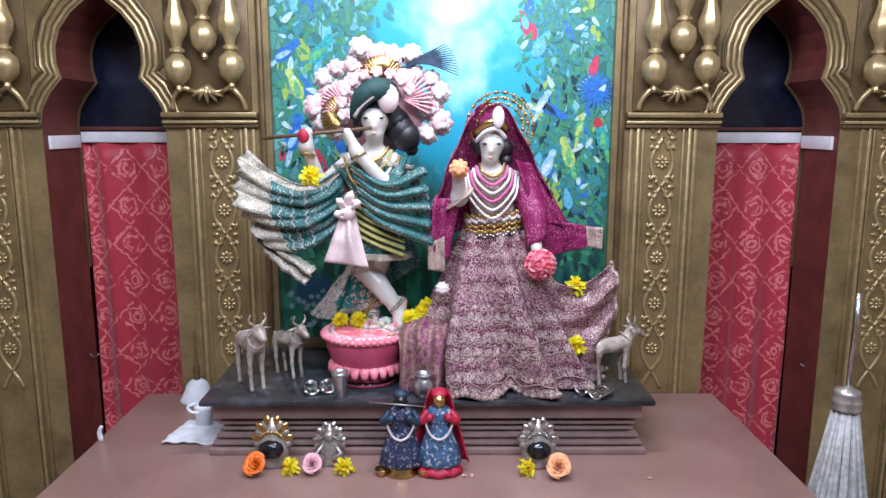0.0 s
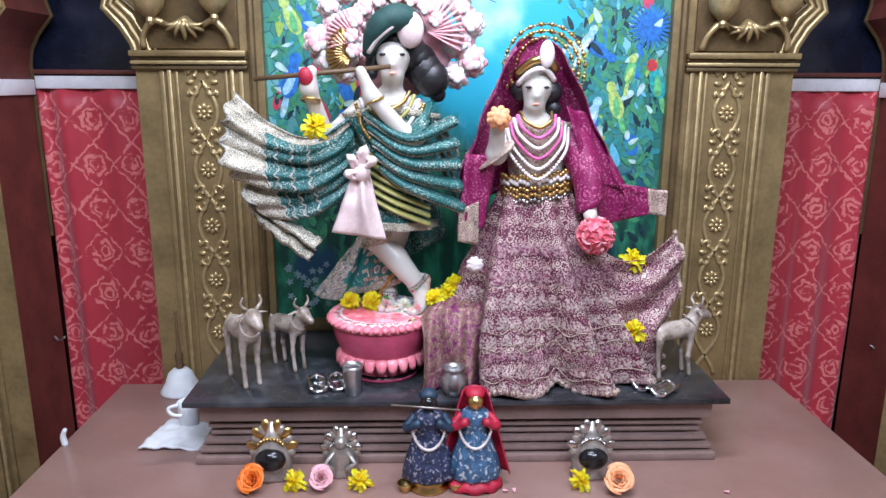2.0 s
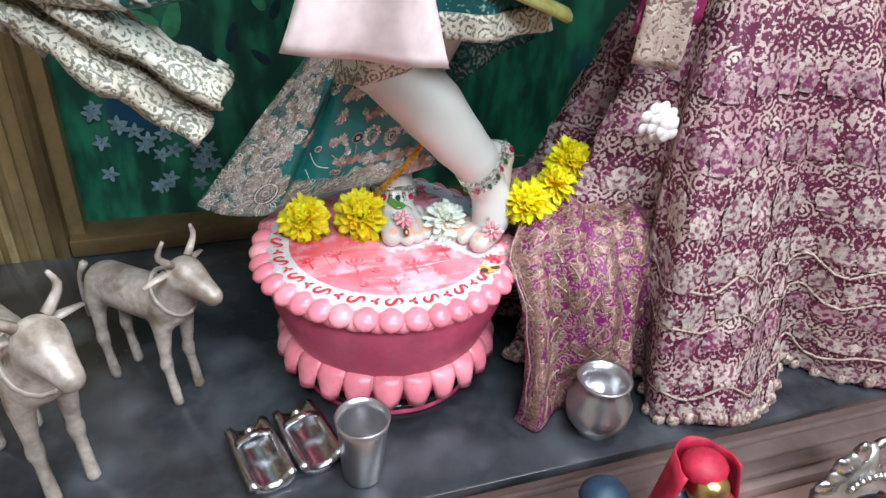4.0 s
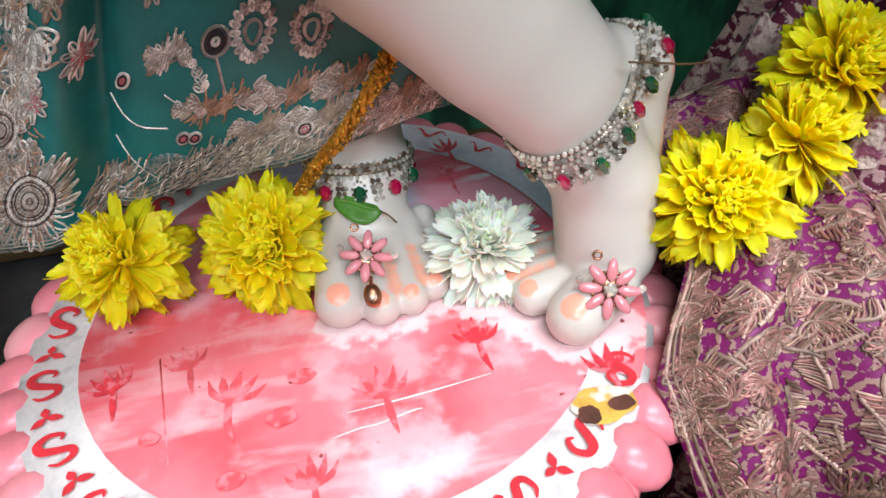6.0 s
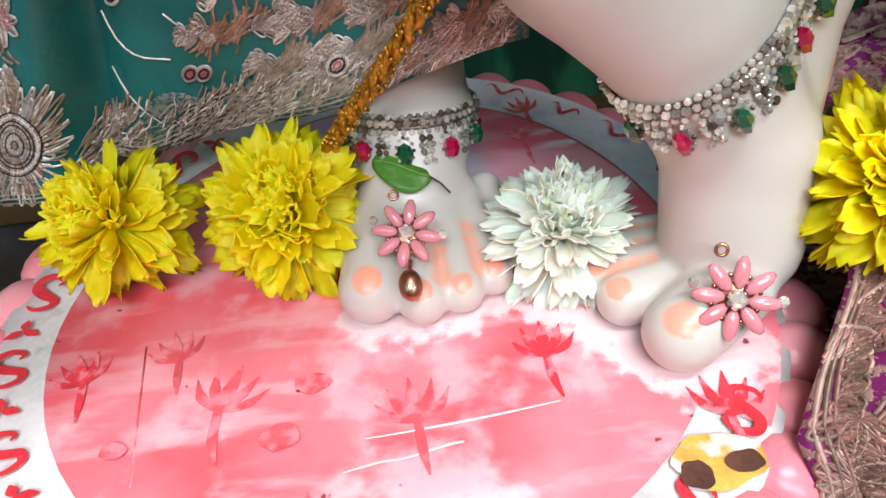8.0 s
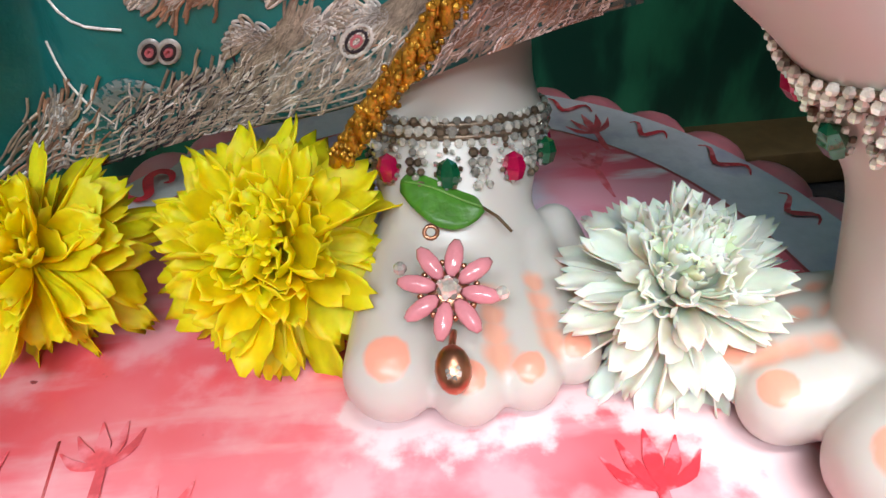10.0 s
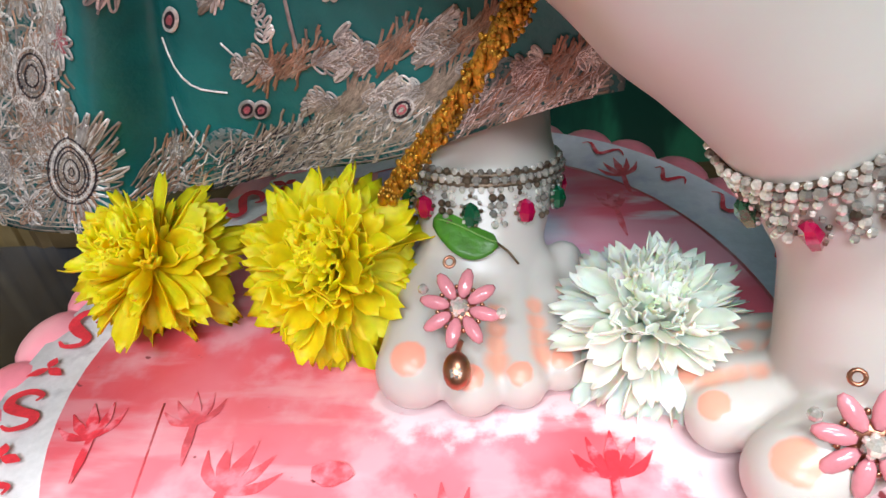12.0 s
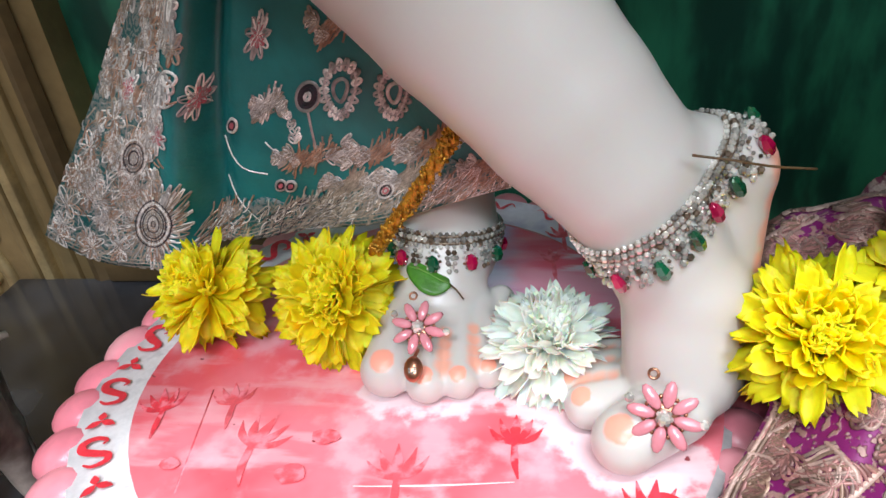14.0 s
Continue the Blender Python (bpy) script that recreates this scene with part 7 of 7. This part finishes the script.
under(Shape().sheet(panel((-0.048, 2.20, 0.575), (0.005, 2.20, 0.565), (-0.046, 2.20, 0.66), (0.005, 2.20, 0.68), 7, 0.006), 12, 12, 0.0025).make("border", BEIGE_NET), vl)
mo = Shape()
for k in range(260):
    a, b = rnd(0.01, 0.99), rnd(0.04, 0.99)
    if 0.3 < a < 0.7:
        continue


    p = veil(a, b)
    mo.ball(p + V(0, -0.002, 0), rnd(0.0018, 0.0042), 0, 6, 4)
under(mo.make("sewn_flower", BEIGE_NET, kind="stuff"), vl)


cloth("sleeve", lambda u, v: (V(0.235, 2.28, 0.86) * (1 - v) + V(0.293, 2.20, 0.665) * v) + (0.042 - 0.012 * v) * V(math.cos(TAU * u), math.sin(TAU * u), 0.5 * math.cos(TAU * u)) + V(0.02, -0.01, 0) * math.sin(math.pi * v), 24, 16, MAGENTA, "magenta veil cloth wrapped over the lowered arm")
# bodice, sleeves, belt, jewels
def bodice(u, v):
    w = -math.pi * (0.02 + 0.96 * (1 - u))
    z = 0.68 + 0.20 * v
    r = 0.078 - 0.014 * math.sin(math.pi * min(1, v * 1.6)) + 0.012 * v
    return V(CX - 0.005 + r * math.cos(w), 2.28 + 0.82 * r * math.sin(w), z)


cloth("bodice", bodice, 36, 16, BEIGE_NET, "beige and gold brocade bodice")
cloth("sleeve", lambda u, v: (V(0.095, 2.275, 0.855) * (1 - v) + V(0.050, 2.215, 0.79) * v) + 0.042 * V(math.cos(TAU * u), math.sin(TAU * u), 0.7 * math.cos(TAU * u)), 24, 8, BEIGE_NET, "beige brocade sleeve on the raised arm")
belt = thing("belt", (CX, 2.2, 0.715), label="broad gold jewelled waist belt", category="belt")
for k, (dz, mt) in enumerate(((0.0, BRASS), (0.018, PEARL), (-0.016, BRASS), (0.032, BRASS), (-0.030, SILVER))):
    s = Shape()
    for j in range(30):
        w = -math.pi * j / 29
        s.ball((CX + 0.092 * math.cos(w), 2.282 + 0.086 * math.sin(w), 0.715 + dz + 0.010 * math.cos(w) + 0.004 * math.sin(j * 2.0)), 0.0062, 0, 8, 5)
    under(s.make("bead_strand", mt, kind="stuff"), belt)
for k in range(6):
    w, d = 0.040 + 0.009 * k, 0.030 + 0.026 * k
    garland("necklace", [(CX - 0.012 - w, 2.235, 0.905 - 0.008 * k), (CX - 0.012 - w * 0.8, 2.200, 0.905 - d * 0.65), (CX - 0.012, 2.183, 0.90 - d), (CX - 0.012 + w * 0.8, 2.200, 0.905 - d * 0.65), (CX - 0.012 + w, 2.235, 0.905 - 0.008 * k)], 0.0048, (BRASS, ROSE_BEAD, PEARL, ROSE_BEAD, PEARL, PEARL)[k], "pearl and rose bead necklace on the veiled statue", 46)
crown = thing("crown", (CX, 2.24, 0.99), label="gold filigree halo crown with a pearl crest", category="crown")
s = Shape()
for ring, n, r in ((0.092, 40, 0.0062), (0.108, 46, 0.0055), (0.076, 30, 0.0055)):
    for k in range(n):
        w = -0.45 + 4.0 * k / (n - 1)
        s.ball((CX + 0.018 + ring * math.cos(w), 2.318, 1.015 + ring * 1.05 * math.sin(w)), r * (0.75 + 0.5 * (k % 3 == 0)), 0, 7, 5)
under(s.make("filigree", BRASS), crown)
under(Shape().tube(smooth_line([(CX - 0.062, 2.235, 0.975), (CX - 0.035, 2.205, 1.005), (CX + 0.0, 2.205, 1.012), (CX + 0.03, 2.225, 0.985)], 14), 0.007, 8).make("band", PEARL), crown)
under(Shape().tube(smooth_line([(CX - 0.066, 2.245, 1.00), (CX - 0.03, 2.215, 1.03), (CX + 0.01, 2.215, 1.035), (CX + 0.035, 2.24, 1.01)], 14), 0.011, 8).make("wrap", BRASS), crown)
under(Shape().ball((CX + 0.004, 2.198, 1.048), (0.019, 0.010, 0.034), 0, 14, 10).make("crest", PEARL), crown)
# flower ball held at the side
fb = thing("flower_ball", (0.302, 2.155, 0.60), label="round ball of pink cloth petals held at the side", category="flower")
pm = petal_mesh("petal", 0.024, 0.026, 0.6, 0.3, PINK)
pm2 = petal_mesh("petal", 0.024, 0.026, 0.6, 0.3, PALE_PINK)
for k in range(90):
    zf = 1 - 2 * (k + 0.5) / 90
    w = k * 2.39996
    d = Vector((math.sqrt(1 - zf * zf) * math.cos(w), math.sqrt(1 - zf * zf) * math.sin(w), zf))
    o = new("petal", pm if k % 3 else pm2)
    o.parent = fb
    o.matrix_basis = Matrix.Translation(d * 0.030) @ d.to_track_quat("Z", "Y").to_matrix().to_4x4() @ Matrix.Rotation(rnd(0, TAU), 4, "Z") @ Matrix.Rotation(1.0, 4, "X") @ Matrix.Translation((0, -0.006, 0))
o = Shape().ball((0, 0, 0), 0.042).make("core", PINK)
o.parent = fb
s = Shape()
rosette(s, (0.048, 2.145, 0.895), 0.032, (0,), 3)
s.make("shoulder_flower", [PEACH], label="orange cloth flower at the raised hand", category="flower")
s = Shape()
rosette(s, (-0.002, 2.20, 0.512), 0.024, (0,), 4)
s.make("pale_flower", [PEARL], label="pale pink flower hanging at the skirt side", category="flower")

# ---- figures and offerings on the dais and the table ----
def cow(x, y, z, h, turn, label):
    """A plain cast cow figure, h tall."""
    s = Shape()
    k = h / 0.20
    P = lambda a, b, c: np.array(Matrix.Rotation(turn, 3, "Z") @ Vector((a * k, b * k, c * k))) + V(x, y, z)
    parts = [(P(-0.05, 0, 0.135), P(0.045, 0, 0.140), 0.026 * k, 0.027 * k), (P(0.045, 0, 0.145), P(0.075, 0, 0.185), 0.022 * k, 0.018 * k), (P(0.075, 0, 0.190), P(0.110, 0, 0.172), 0.019 * k, 0.011 * k)]
    for a, b in ((-0.055, -0.018), (-0.055, 0.018), (0.045, -0.018), (0.045, 0.018)):
        parts.append((P(a, b, 0.12), P(a - 0.004, b, 0.06), 0.011 * k, 0.0055 * k))
        parts.append((P(a - 0.004, b, 0.06), P(a + 0.004, b, 0.004), 0.0055 * k, 0.0065 * k))
    lo = np.min([np.minimum(p[0], p[1]) for p in parts], 0) - 0.05 * k
    hi = np.max([np.maximum(p[0], p[1]) for p in parts], 0) + 0.05 * k
    lo[2] = max(lo[2], z - 0.002)
    v, f = blend_body(parts, lo, hi, 0.0038 * k, 0.010 * k)
    s.add(v, f)
    for sd in (-1, 1):
        s.tube(smooth_line([P(0.070, sd * 0.012, 0.205), P(0.068, sd * 0.026, 0.222), P(0.072, sd * 0.020, 0.240)], 6), [0.005 * k, 0.002 * k], 6)
        s.tube([P(0.064, sd * 0.016, 0.195), P(0.058, sd * 0.044, 0.190)], [0.007 * k, 0.003 * k], 6, flat=0.5)
    s.tube(smooth_line([P(-0.085, 0, 0.15), P(-0.10, 0, 0.12), P(-0.095, 0, 0.07)], 7), [0.005 * k, 0.003 * k, 0.006 * k], 6)
    s.tube([P(0.052 + 0.020 * math.cos(w), 0.024 * math.sin(w), 0.158 - 0.022 * math.cos(w)) for w in np.linspace(0, TAU, 16, endpoint=False)], 0.003 * k, 5, close=True)
    return s.make("cow_figure", COW, label=label, category="figurine", group="cow figures")


cow(-0.625, 2.215, DZ, 0.215, -0.95, "pale cast metal cow figure standing on the black dais")
cow(-0.520, 2.310, DZ, 0.185, -0.75, "smaller dark-patched cast metal calf figure on the black dais")
cow(0.555, 2.235, DZ, 0.19, 0.25, "pale cast metal cow figure beside the maroon skirt")


def shoes(x, y, turn, label):
    t = thing("sandals", (x, y, DZ), label=label, category="shoes")
    for sd in (-1, 1):
        s = Shape()
        c, sn = math.cos(turn), math.sin(turn)

        def f(u, v, sd=sd):
            a = (u - 0.5) * 2
            w = 0.020 * (0.75 + 0.35 * math.sin(math.pi * (0.15 + 0.8 * v)) - 0.15 * math.sin(math.pi * v))
            L = (v - 0.5) * 0.085
            X, Y = a * w + sd * 0.026, L
            return V(x + X * c - Y * sn, y + X * sn + Y * c, DZ + 0.010 + 0.012 * abs(a) ** 3)
        s.sheet(f, 9, 12, 0.008)
        under(s.make("sole", SILVER), t)
        b = Shape()
        b.tube(smooth_line([f(0.0, 0.7), f(0.5, 0.62) + V(0, 0, 0.024), f(1.0, 0.7)], 10), 0.005, 6, flat=0.6)
        b.ball(f(0.5, 0.85) + V(0, 0, 0.010), 0.006)
        under(b.make("strap", SILVER), t)
    return t


shoes(-0.395, 2.165, 0.25, "pair of small silver sandals on the black dais")
shoes(0.480, 2.130, -0.8, "pair of small silver sandals beside the skirt hem")


def lathe_thing(name, prof, at, mt, label, category, seg=28, wave=None):
    return Shape().lathe(prof, at, seg, wave=wave).make(name, mt, label=label, category=category)


lathe_thing("steel_cup", [(0.018, 0), (0.020, 0.003), (0.025, 0.07), (0.0275, 0.082), (0.0255, 0.082), (0.023, 0.07), (0.017, 0.006)], (-0.322, 2.118, DZ), STEEL, "small steel tumbler in front of the lotus seat", "cup")
lathe_thing("silver_pot", [(0.018, 0), (0.02, 0.004), (0.034, 0.025), (0.036, 0.045), (0.024, 0.062), (0.022, 0.068), (0.030, 0.078), (0.026, 0.078), (0.019, 0.066), (0.02, 0.05)], (-0.060, 2.112, DZ), STEEL, "small silver water pot beside the skirt train", "pot")


def idol(name, at, h, body_mt, face_mt, trim_mt, label, round_face=True):
    """A small plain seated figure with a flame-shaped back."""
    s = Shape()
    x, y, z = at
    s.lathe([(0.34 * h, 0), (0.36 * h, 0.05 * h), (0.30 * h, 0.12 * h), (0.33 * h, 0.30 * h), (0.24 * h, 0.55 * h), (0.10 * h, 0.75 * h), (0.03 * h, 0.95 * h)], (x, y, z), 22, 0, 1.0, 0.65, lambda w, k: 0.08 * np.cos(7 * w + k))
    for k in range(13):
        w = math.pi * k / 12
        s.ball((x + 0.27 * h * math.cos(w), y + 0.004, z + 0.42 * h + 0.44 * h * math.sin(w)), (0.10 * h, 0.06 * h, 0.14 * h * (0.8 + 0.4 * (k % 2))), 2 if k % 2 else 0, 8, 6, Matrix.Rotation(math.pi / 2 - w, 4, 'Y'))
    if round_face:
        s.ball((x, y - 0.16 * h, z + 0.38 * h), (0.25 * h, 0.16 * h, 0.19 * h), 1, 18, 12)
    else:
        s.ball((x, y - 0.05 * h, z + 0.68 * h), 0.14 * h, 1, 14, 10)
        for sd in (-1, 1):
            s.tube([(x + sd * 0.12 * h, y - 0.1 * h, z + 0.5 * h), (x + sd * 0.30 * h, y - 0.2 * h, z + 0.32 * h), (x + sd * 0.1 * h, y - 0.28 * h, z + 0.22 * h)], 0.06 * h, 8, 1)
    for k in range(9):
        w = math.pi * (0.15 + 0.7 * k / 8)
        s.ball((x + 0.22 * h * math.cos(w), y - 0.10 * h, z + 0.55 * h + 0.16 * h * math.sin(w)), 0.035 * h, 2, 7, 5)
    return s.make(name, [body_mt, face_mt, trim_mt], label=label, category="figurine")


idol("small_idol", (-0.520, 2.035, 0.0), 0.155, PEWTER, BLACK, BRASS, "small metal idol with a round black stone face")
idol("small_idol", (-0.348, 2.045, 0.0), 0.130, PEWTER, PEWTER, SILVER, "small seated grey metal idol", False)
idol("small_idol", (0.290, 2.030, 0.0), 0.150, PEWTER, BLACK, SILVER, "small metal idol with a round black stone face")


def doll(name, x, y, mats, label, base):
    """A small dressed standing figure."""
    s = Shape()
    if base:
        s.lathe([(0.050, 0), (0.052, 0.006), (0.040, 0.012), (0.044, 0.022), (0.038, 0.030)], (x, y, 0), 26, 3)
    s.lathe([(0.062, 0.028), (0.066, 0.034), (0.056, 0.075), (0.040, 0.125), (0.026, 0.150), (0.034, 0.175), (0.036, 0.195), (0.014, 0.212)], (x, y, 0), 40, 0, 1.0, 0.75, lambda w, k: 0.06 * np.cos(11 * w))
    s.ball((x, y - 0.008, 0.226), 0.021, 1, 14, 10)
    s.ball((x, y + 0.004, 0.242), (0.024, 0.022, 0.016), 2, 12, 8)
    for sd in (-1, 1):
        s.tube(smooth_line([(x + sd * 0.034, y, 0.192), (x + sd * 0.055, y - 0.02, 0.165), (x + sd * 0.020, y - 0.04, 0.190)], 8), 0.010, 8, 2)
    for k in range(26):
        w = -math.pi * k / 25
        s.ball((x + 0.040 * math.cos(w), y - 0.034 + 0.01 * math.cos(2 * w), 0.135 + 0.055 * math.sin(w) + 0.04), 0.0042, 4, 6, 4)
    return s.make(name, mats, label=label, category="figurine")


doll("dressed_figurine", -0.125, 1.985, [NAVY, BLACK, FEATHER, BRASS, PEARL], "small figurine in navy brocade on a brass base", True)
doll("dressed_figurine", -0.012, 1.990, [BLUE_BROCADE, BRASS, CRIMSON, BRASS, PEARL], "small figurine in blue brocade with a crimson veil", False)
cloth("crimson_veil", lambda u, v: V(-0.012 + (0.030 + 0.060 * (1 - v)) * math.cos(math.pi * (1 - u)) * (1 + 0.04 * math.sin(30 * u)), 1.990 + 0.020 + 0.045 * math.sin(math.pi * u) - 0.03, 0.030 + 0.22 * v), 36, 16, CRIMSON, "crimson cloth veil on the small figurine", 0.002)
cloth("crimson_cloth", lambda u, v: V(-0.012 + 0.070 * v ** 0.7 * math.cos(TAU * u), 1.985 + 0.050 * v ** 0.7 * math.sin(TAU * u), 0.034 * (1 - v) ** 0.5 + 0.003 + 0.004 * math.sin(9 * TAU * u) * v), 60, 10, CRIMSON, "crimson cloth spread under the small figurine", 0.002)
Shape().tube([(-0.215, 1.955, 0.232), (-0.05, 1.945, 0.222)], 0.0022, 6).make("thin_stick", PEWTER, label="thin metal flute of the small figurine", category="flute")
for x, y in ((-0.183, 1.962), (-0.058, 1.962)):
    lathe_thing("brass_cup", [(0.012, 0), (0.013, 0.003), (0.019, 0.018), (0.020, 0.022), (0.018, 0.022), (0.012, 0.006)], (x, y, 0), BRASS, "tiny brass bowl on the table", "bowl")


def rose(name, at, R, mt, label, seed):
    """A rose of wrapped petals."""
    rs_ = random.Random(seed)
    t = thing(name, at, label=label, category="flower")
    q = Vector((rs_.uniform(-0.2, 0.2), -0.75, 0.65)).to_track_quat("Z", "Y").to_matrix().to_4x4()
    for k in range(16):
        f = k / 15
        w = k * 2.3999
        L = R * (1.05 - 0.45 * f)
        pm_ = Shape()

        def fn(u, v, L=L, f=f):
            a = (u - 0.5) * (1.7 - 0.3 * f)
            rr = R * (0.12 + (0.55 - 0.45 * f) * v + 0.22 * (1 - f) * v ** 3)
            return V(rr * math.sin(a), rr * math.cos(a), L * (0.85 + 0.25 * f) * v * (1 - 0.10 * (2 * u - 1) ** 2) - 0.2 * R * (1 - f) * v ** 4)
        pm_.sheet(fn, 8, 6, 0.0008)
        o_ = pm_.make("petal", mt)
        o_.parent = t
        o_.matrix_basis = q @ Matrix.Translation((0, 0, -0.35 * R)) @ Matrix.Rotation(w, 4, "Z")
    return t


rose("rose", (-0.556, 1.965, 0.032), 0.042, ORANGE, "orange rose bloom lying on the table", 1)
rose("rose", (-0.390, 1.972, 0.030), 0.036, PALE_PINK, "pale pink rose bloom lying on the table", 2)
rose("rose", (0.340, 1.945, 0.034), 0.044, PEACH, "peach orange rose bloom lying on the table", 3)
for k, (x, y) in enumerate(((-0.456, 1.972), (-0.296, 1.972), (0.248, 1.962))):
    mum("chrysanthemum", (x, y, 0.022), (0.1 * (k - 1), -0.7, 0.7), 0.032, YELLOW, YELLOW, "yellow chrysanthemum lying on the table", 30 + k, 5, 12, False)
pt = petal_mesh("loose_petal", 0.014, 0.010, 0.6, 0.2, PALE_PINK)
for k, (x, y) in enumerate(((0.085, 1.945), (0.070, 1.952), (0.60, 1.94))):
    o = new("loose_petal", pt)
    o.matrix_basis = Matrix.Translation((x, y, 0.003)) @ Matrix.Rotation(k * 1.9, 4, "Z")
    tagged(o, "pale pink petal fallen on the brown table", "petal", "fallen petals")

# folded white napkin and a small bell beside the dais
cloth("napkin", lambda u, v: V(-0.915 + 0.165 * u + 0.025 * v, 2.165 + 0.150 * v, 0.006 + 0.018 * math.sin(math.pi * min(1, 0.15 + u)) * (0.5 + 0.5 * v) + 0.008 * wob(u * 5, v * 5)), 26, 20, GREY_WHITE, "folded white cotton napkin lying beside the dais", 0.006, "napkin")
lathe_thing("water_glass", [(0.022, 0), (0.026, 0.004), (0.030, 0.07), (0.032, 0.085), (0.030, 0.085), (0.026, 0.01)], (-0.815, 2.295, 0.0), GREY_WHITE, "frosted white beaker standing behind the napkin", "beaker")
Shape().tube(smooth_line([(-0.76, 2.075, DZ - 0.006), (-0.785, 2.07, DZ - 0.014), (-0.775, 2.068, DZ - 0.030), (-0.752, 2.07, DZ - 0.034)], 10), 0.005, 6).make("wick", GREY_WHITE, label="twisted white cotton wick on the dais corner", category="wick")
Shape().tube(smooth_line([(-1.125, 2.20, 0.0), (-1.128, 2.198, 0.03), (-1.118, 2.196, 0.052)], 8), [0.009, 0.008, 0.005], 8).make("wick", GREY_WHITE, label="twisted white cotton wick at the table edge", category="wick")


def whisk(x, y, z, k, label, tall):
    """Yak-tail whisk: hair below, grooved metal ferrule, thin rod above."""
    t = thing("yak_tail_whisk", (x, y, z), label=label, category="whisk")
    hair_ = Shape()
    for j in range(170):
        w, r = rnd(0, TAU), math.sqrt(rnd(0, 1))
        a = V(x + 0.030 * k * r * math.cos(w), y + 0.030 * k * r * math.sin(w), z + tall * k)
        b = V(x + 0.105 * k * r * math.cos(w), y + 0.105 * k * r * math.sin(w) * 0.8, z + 0.55 * tall * k)
        c = V(x + 0.100 * k * r * math.cos(w + 0.2), y + 0.10 * k * r * math.sin(w + 0.2) * 0.8, z + 0.002)
        hair_.tube(smooth_line([a, b, c], 8), [0.006 * k, 0.009 * k, 0.005 * k], 5)
    under(hair_.make("hair", WHISK), t)
    fr = under(Shape().lathe([(0.022, 0), (0.040, 0.004), (0.042, 0.012), (0.036, 0.018), (0.040, 0.026), (0.040, 0.034), (0.034, 0.040), (0.037, 0.050), (0.034, 0.062), (0.012, 0.070), (0.008, 0.075)], (0, 0, 0), 24).make("ferrule", PEWTER), t)
    fr.matrix_parent_inverse = Matrix.Identity(4)
    fr.matrix_basis = Matrix.Translation((0, 0, tall * k - 0.004)) @ Matrix.Scale(k, 4)
    under(Shape().tube([(x, y, z + tall * k + 0.07 * k), (x + 0.01, y + 0.01, z + tall * k + 0.24 * k), (x + 0.012, y + 0.012, z + tall * k + 0.34 * k)], [0.006 * k, 0.005 * k, 0.008 * k], 8).make("rod", SILVER), t)
    return t


hb = thing("hand_bell", (-0.925, 2.555, 0.0), label="pale green-white bell with a slender dark handle beside the pilaster", category="bell")
under(Shape().lathe([(0.064, 0.0), (0.066, 0.005), (0.058, 0.016), (0.046, 0.040), (0.038, 0.062), (0.024, 0.076), (0.010, 0.080)], (-0.925, 2.555, 0.0), 32).make("bell_cup", GREY_WHITE), hb)
under(Shape().lathe([(0.010, 0.078), (0.014, 0.086), (0.009, 0.094), (0.012, 0.110), (0.014, 0.124), (0.007, 0.140), (0.005, 0.185), (0.004, 0.260), (0.006, 0.270), (0.002, 0.278)], (-0.925, 2.555, 0.0), 18).make("handle", STALK), hb)
whisk(1.160, 1.93, ZF, 1.0, "tall white yak-tail whisk with a grooved ferrule beside the table", 1.12)
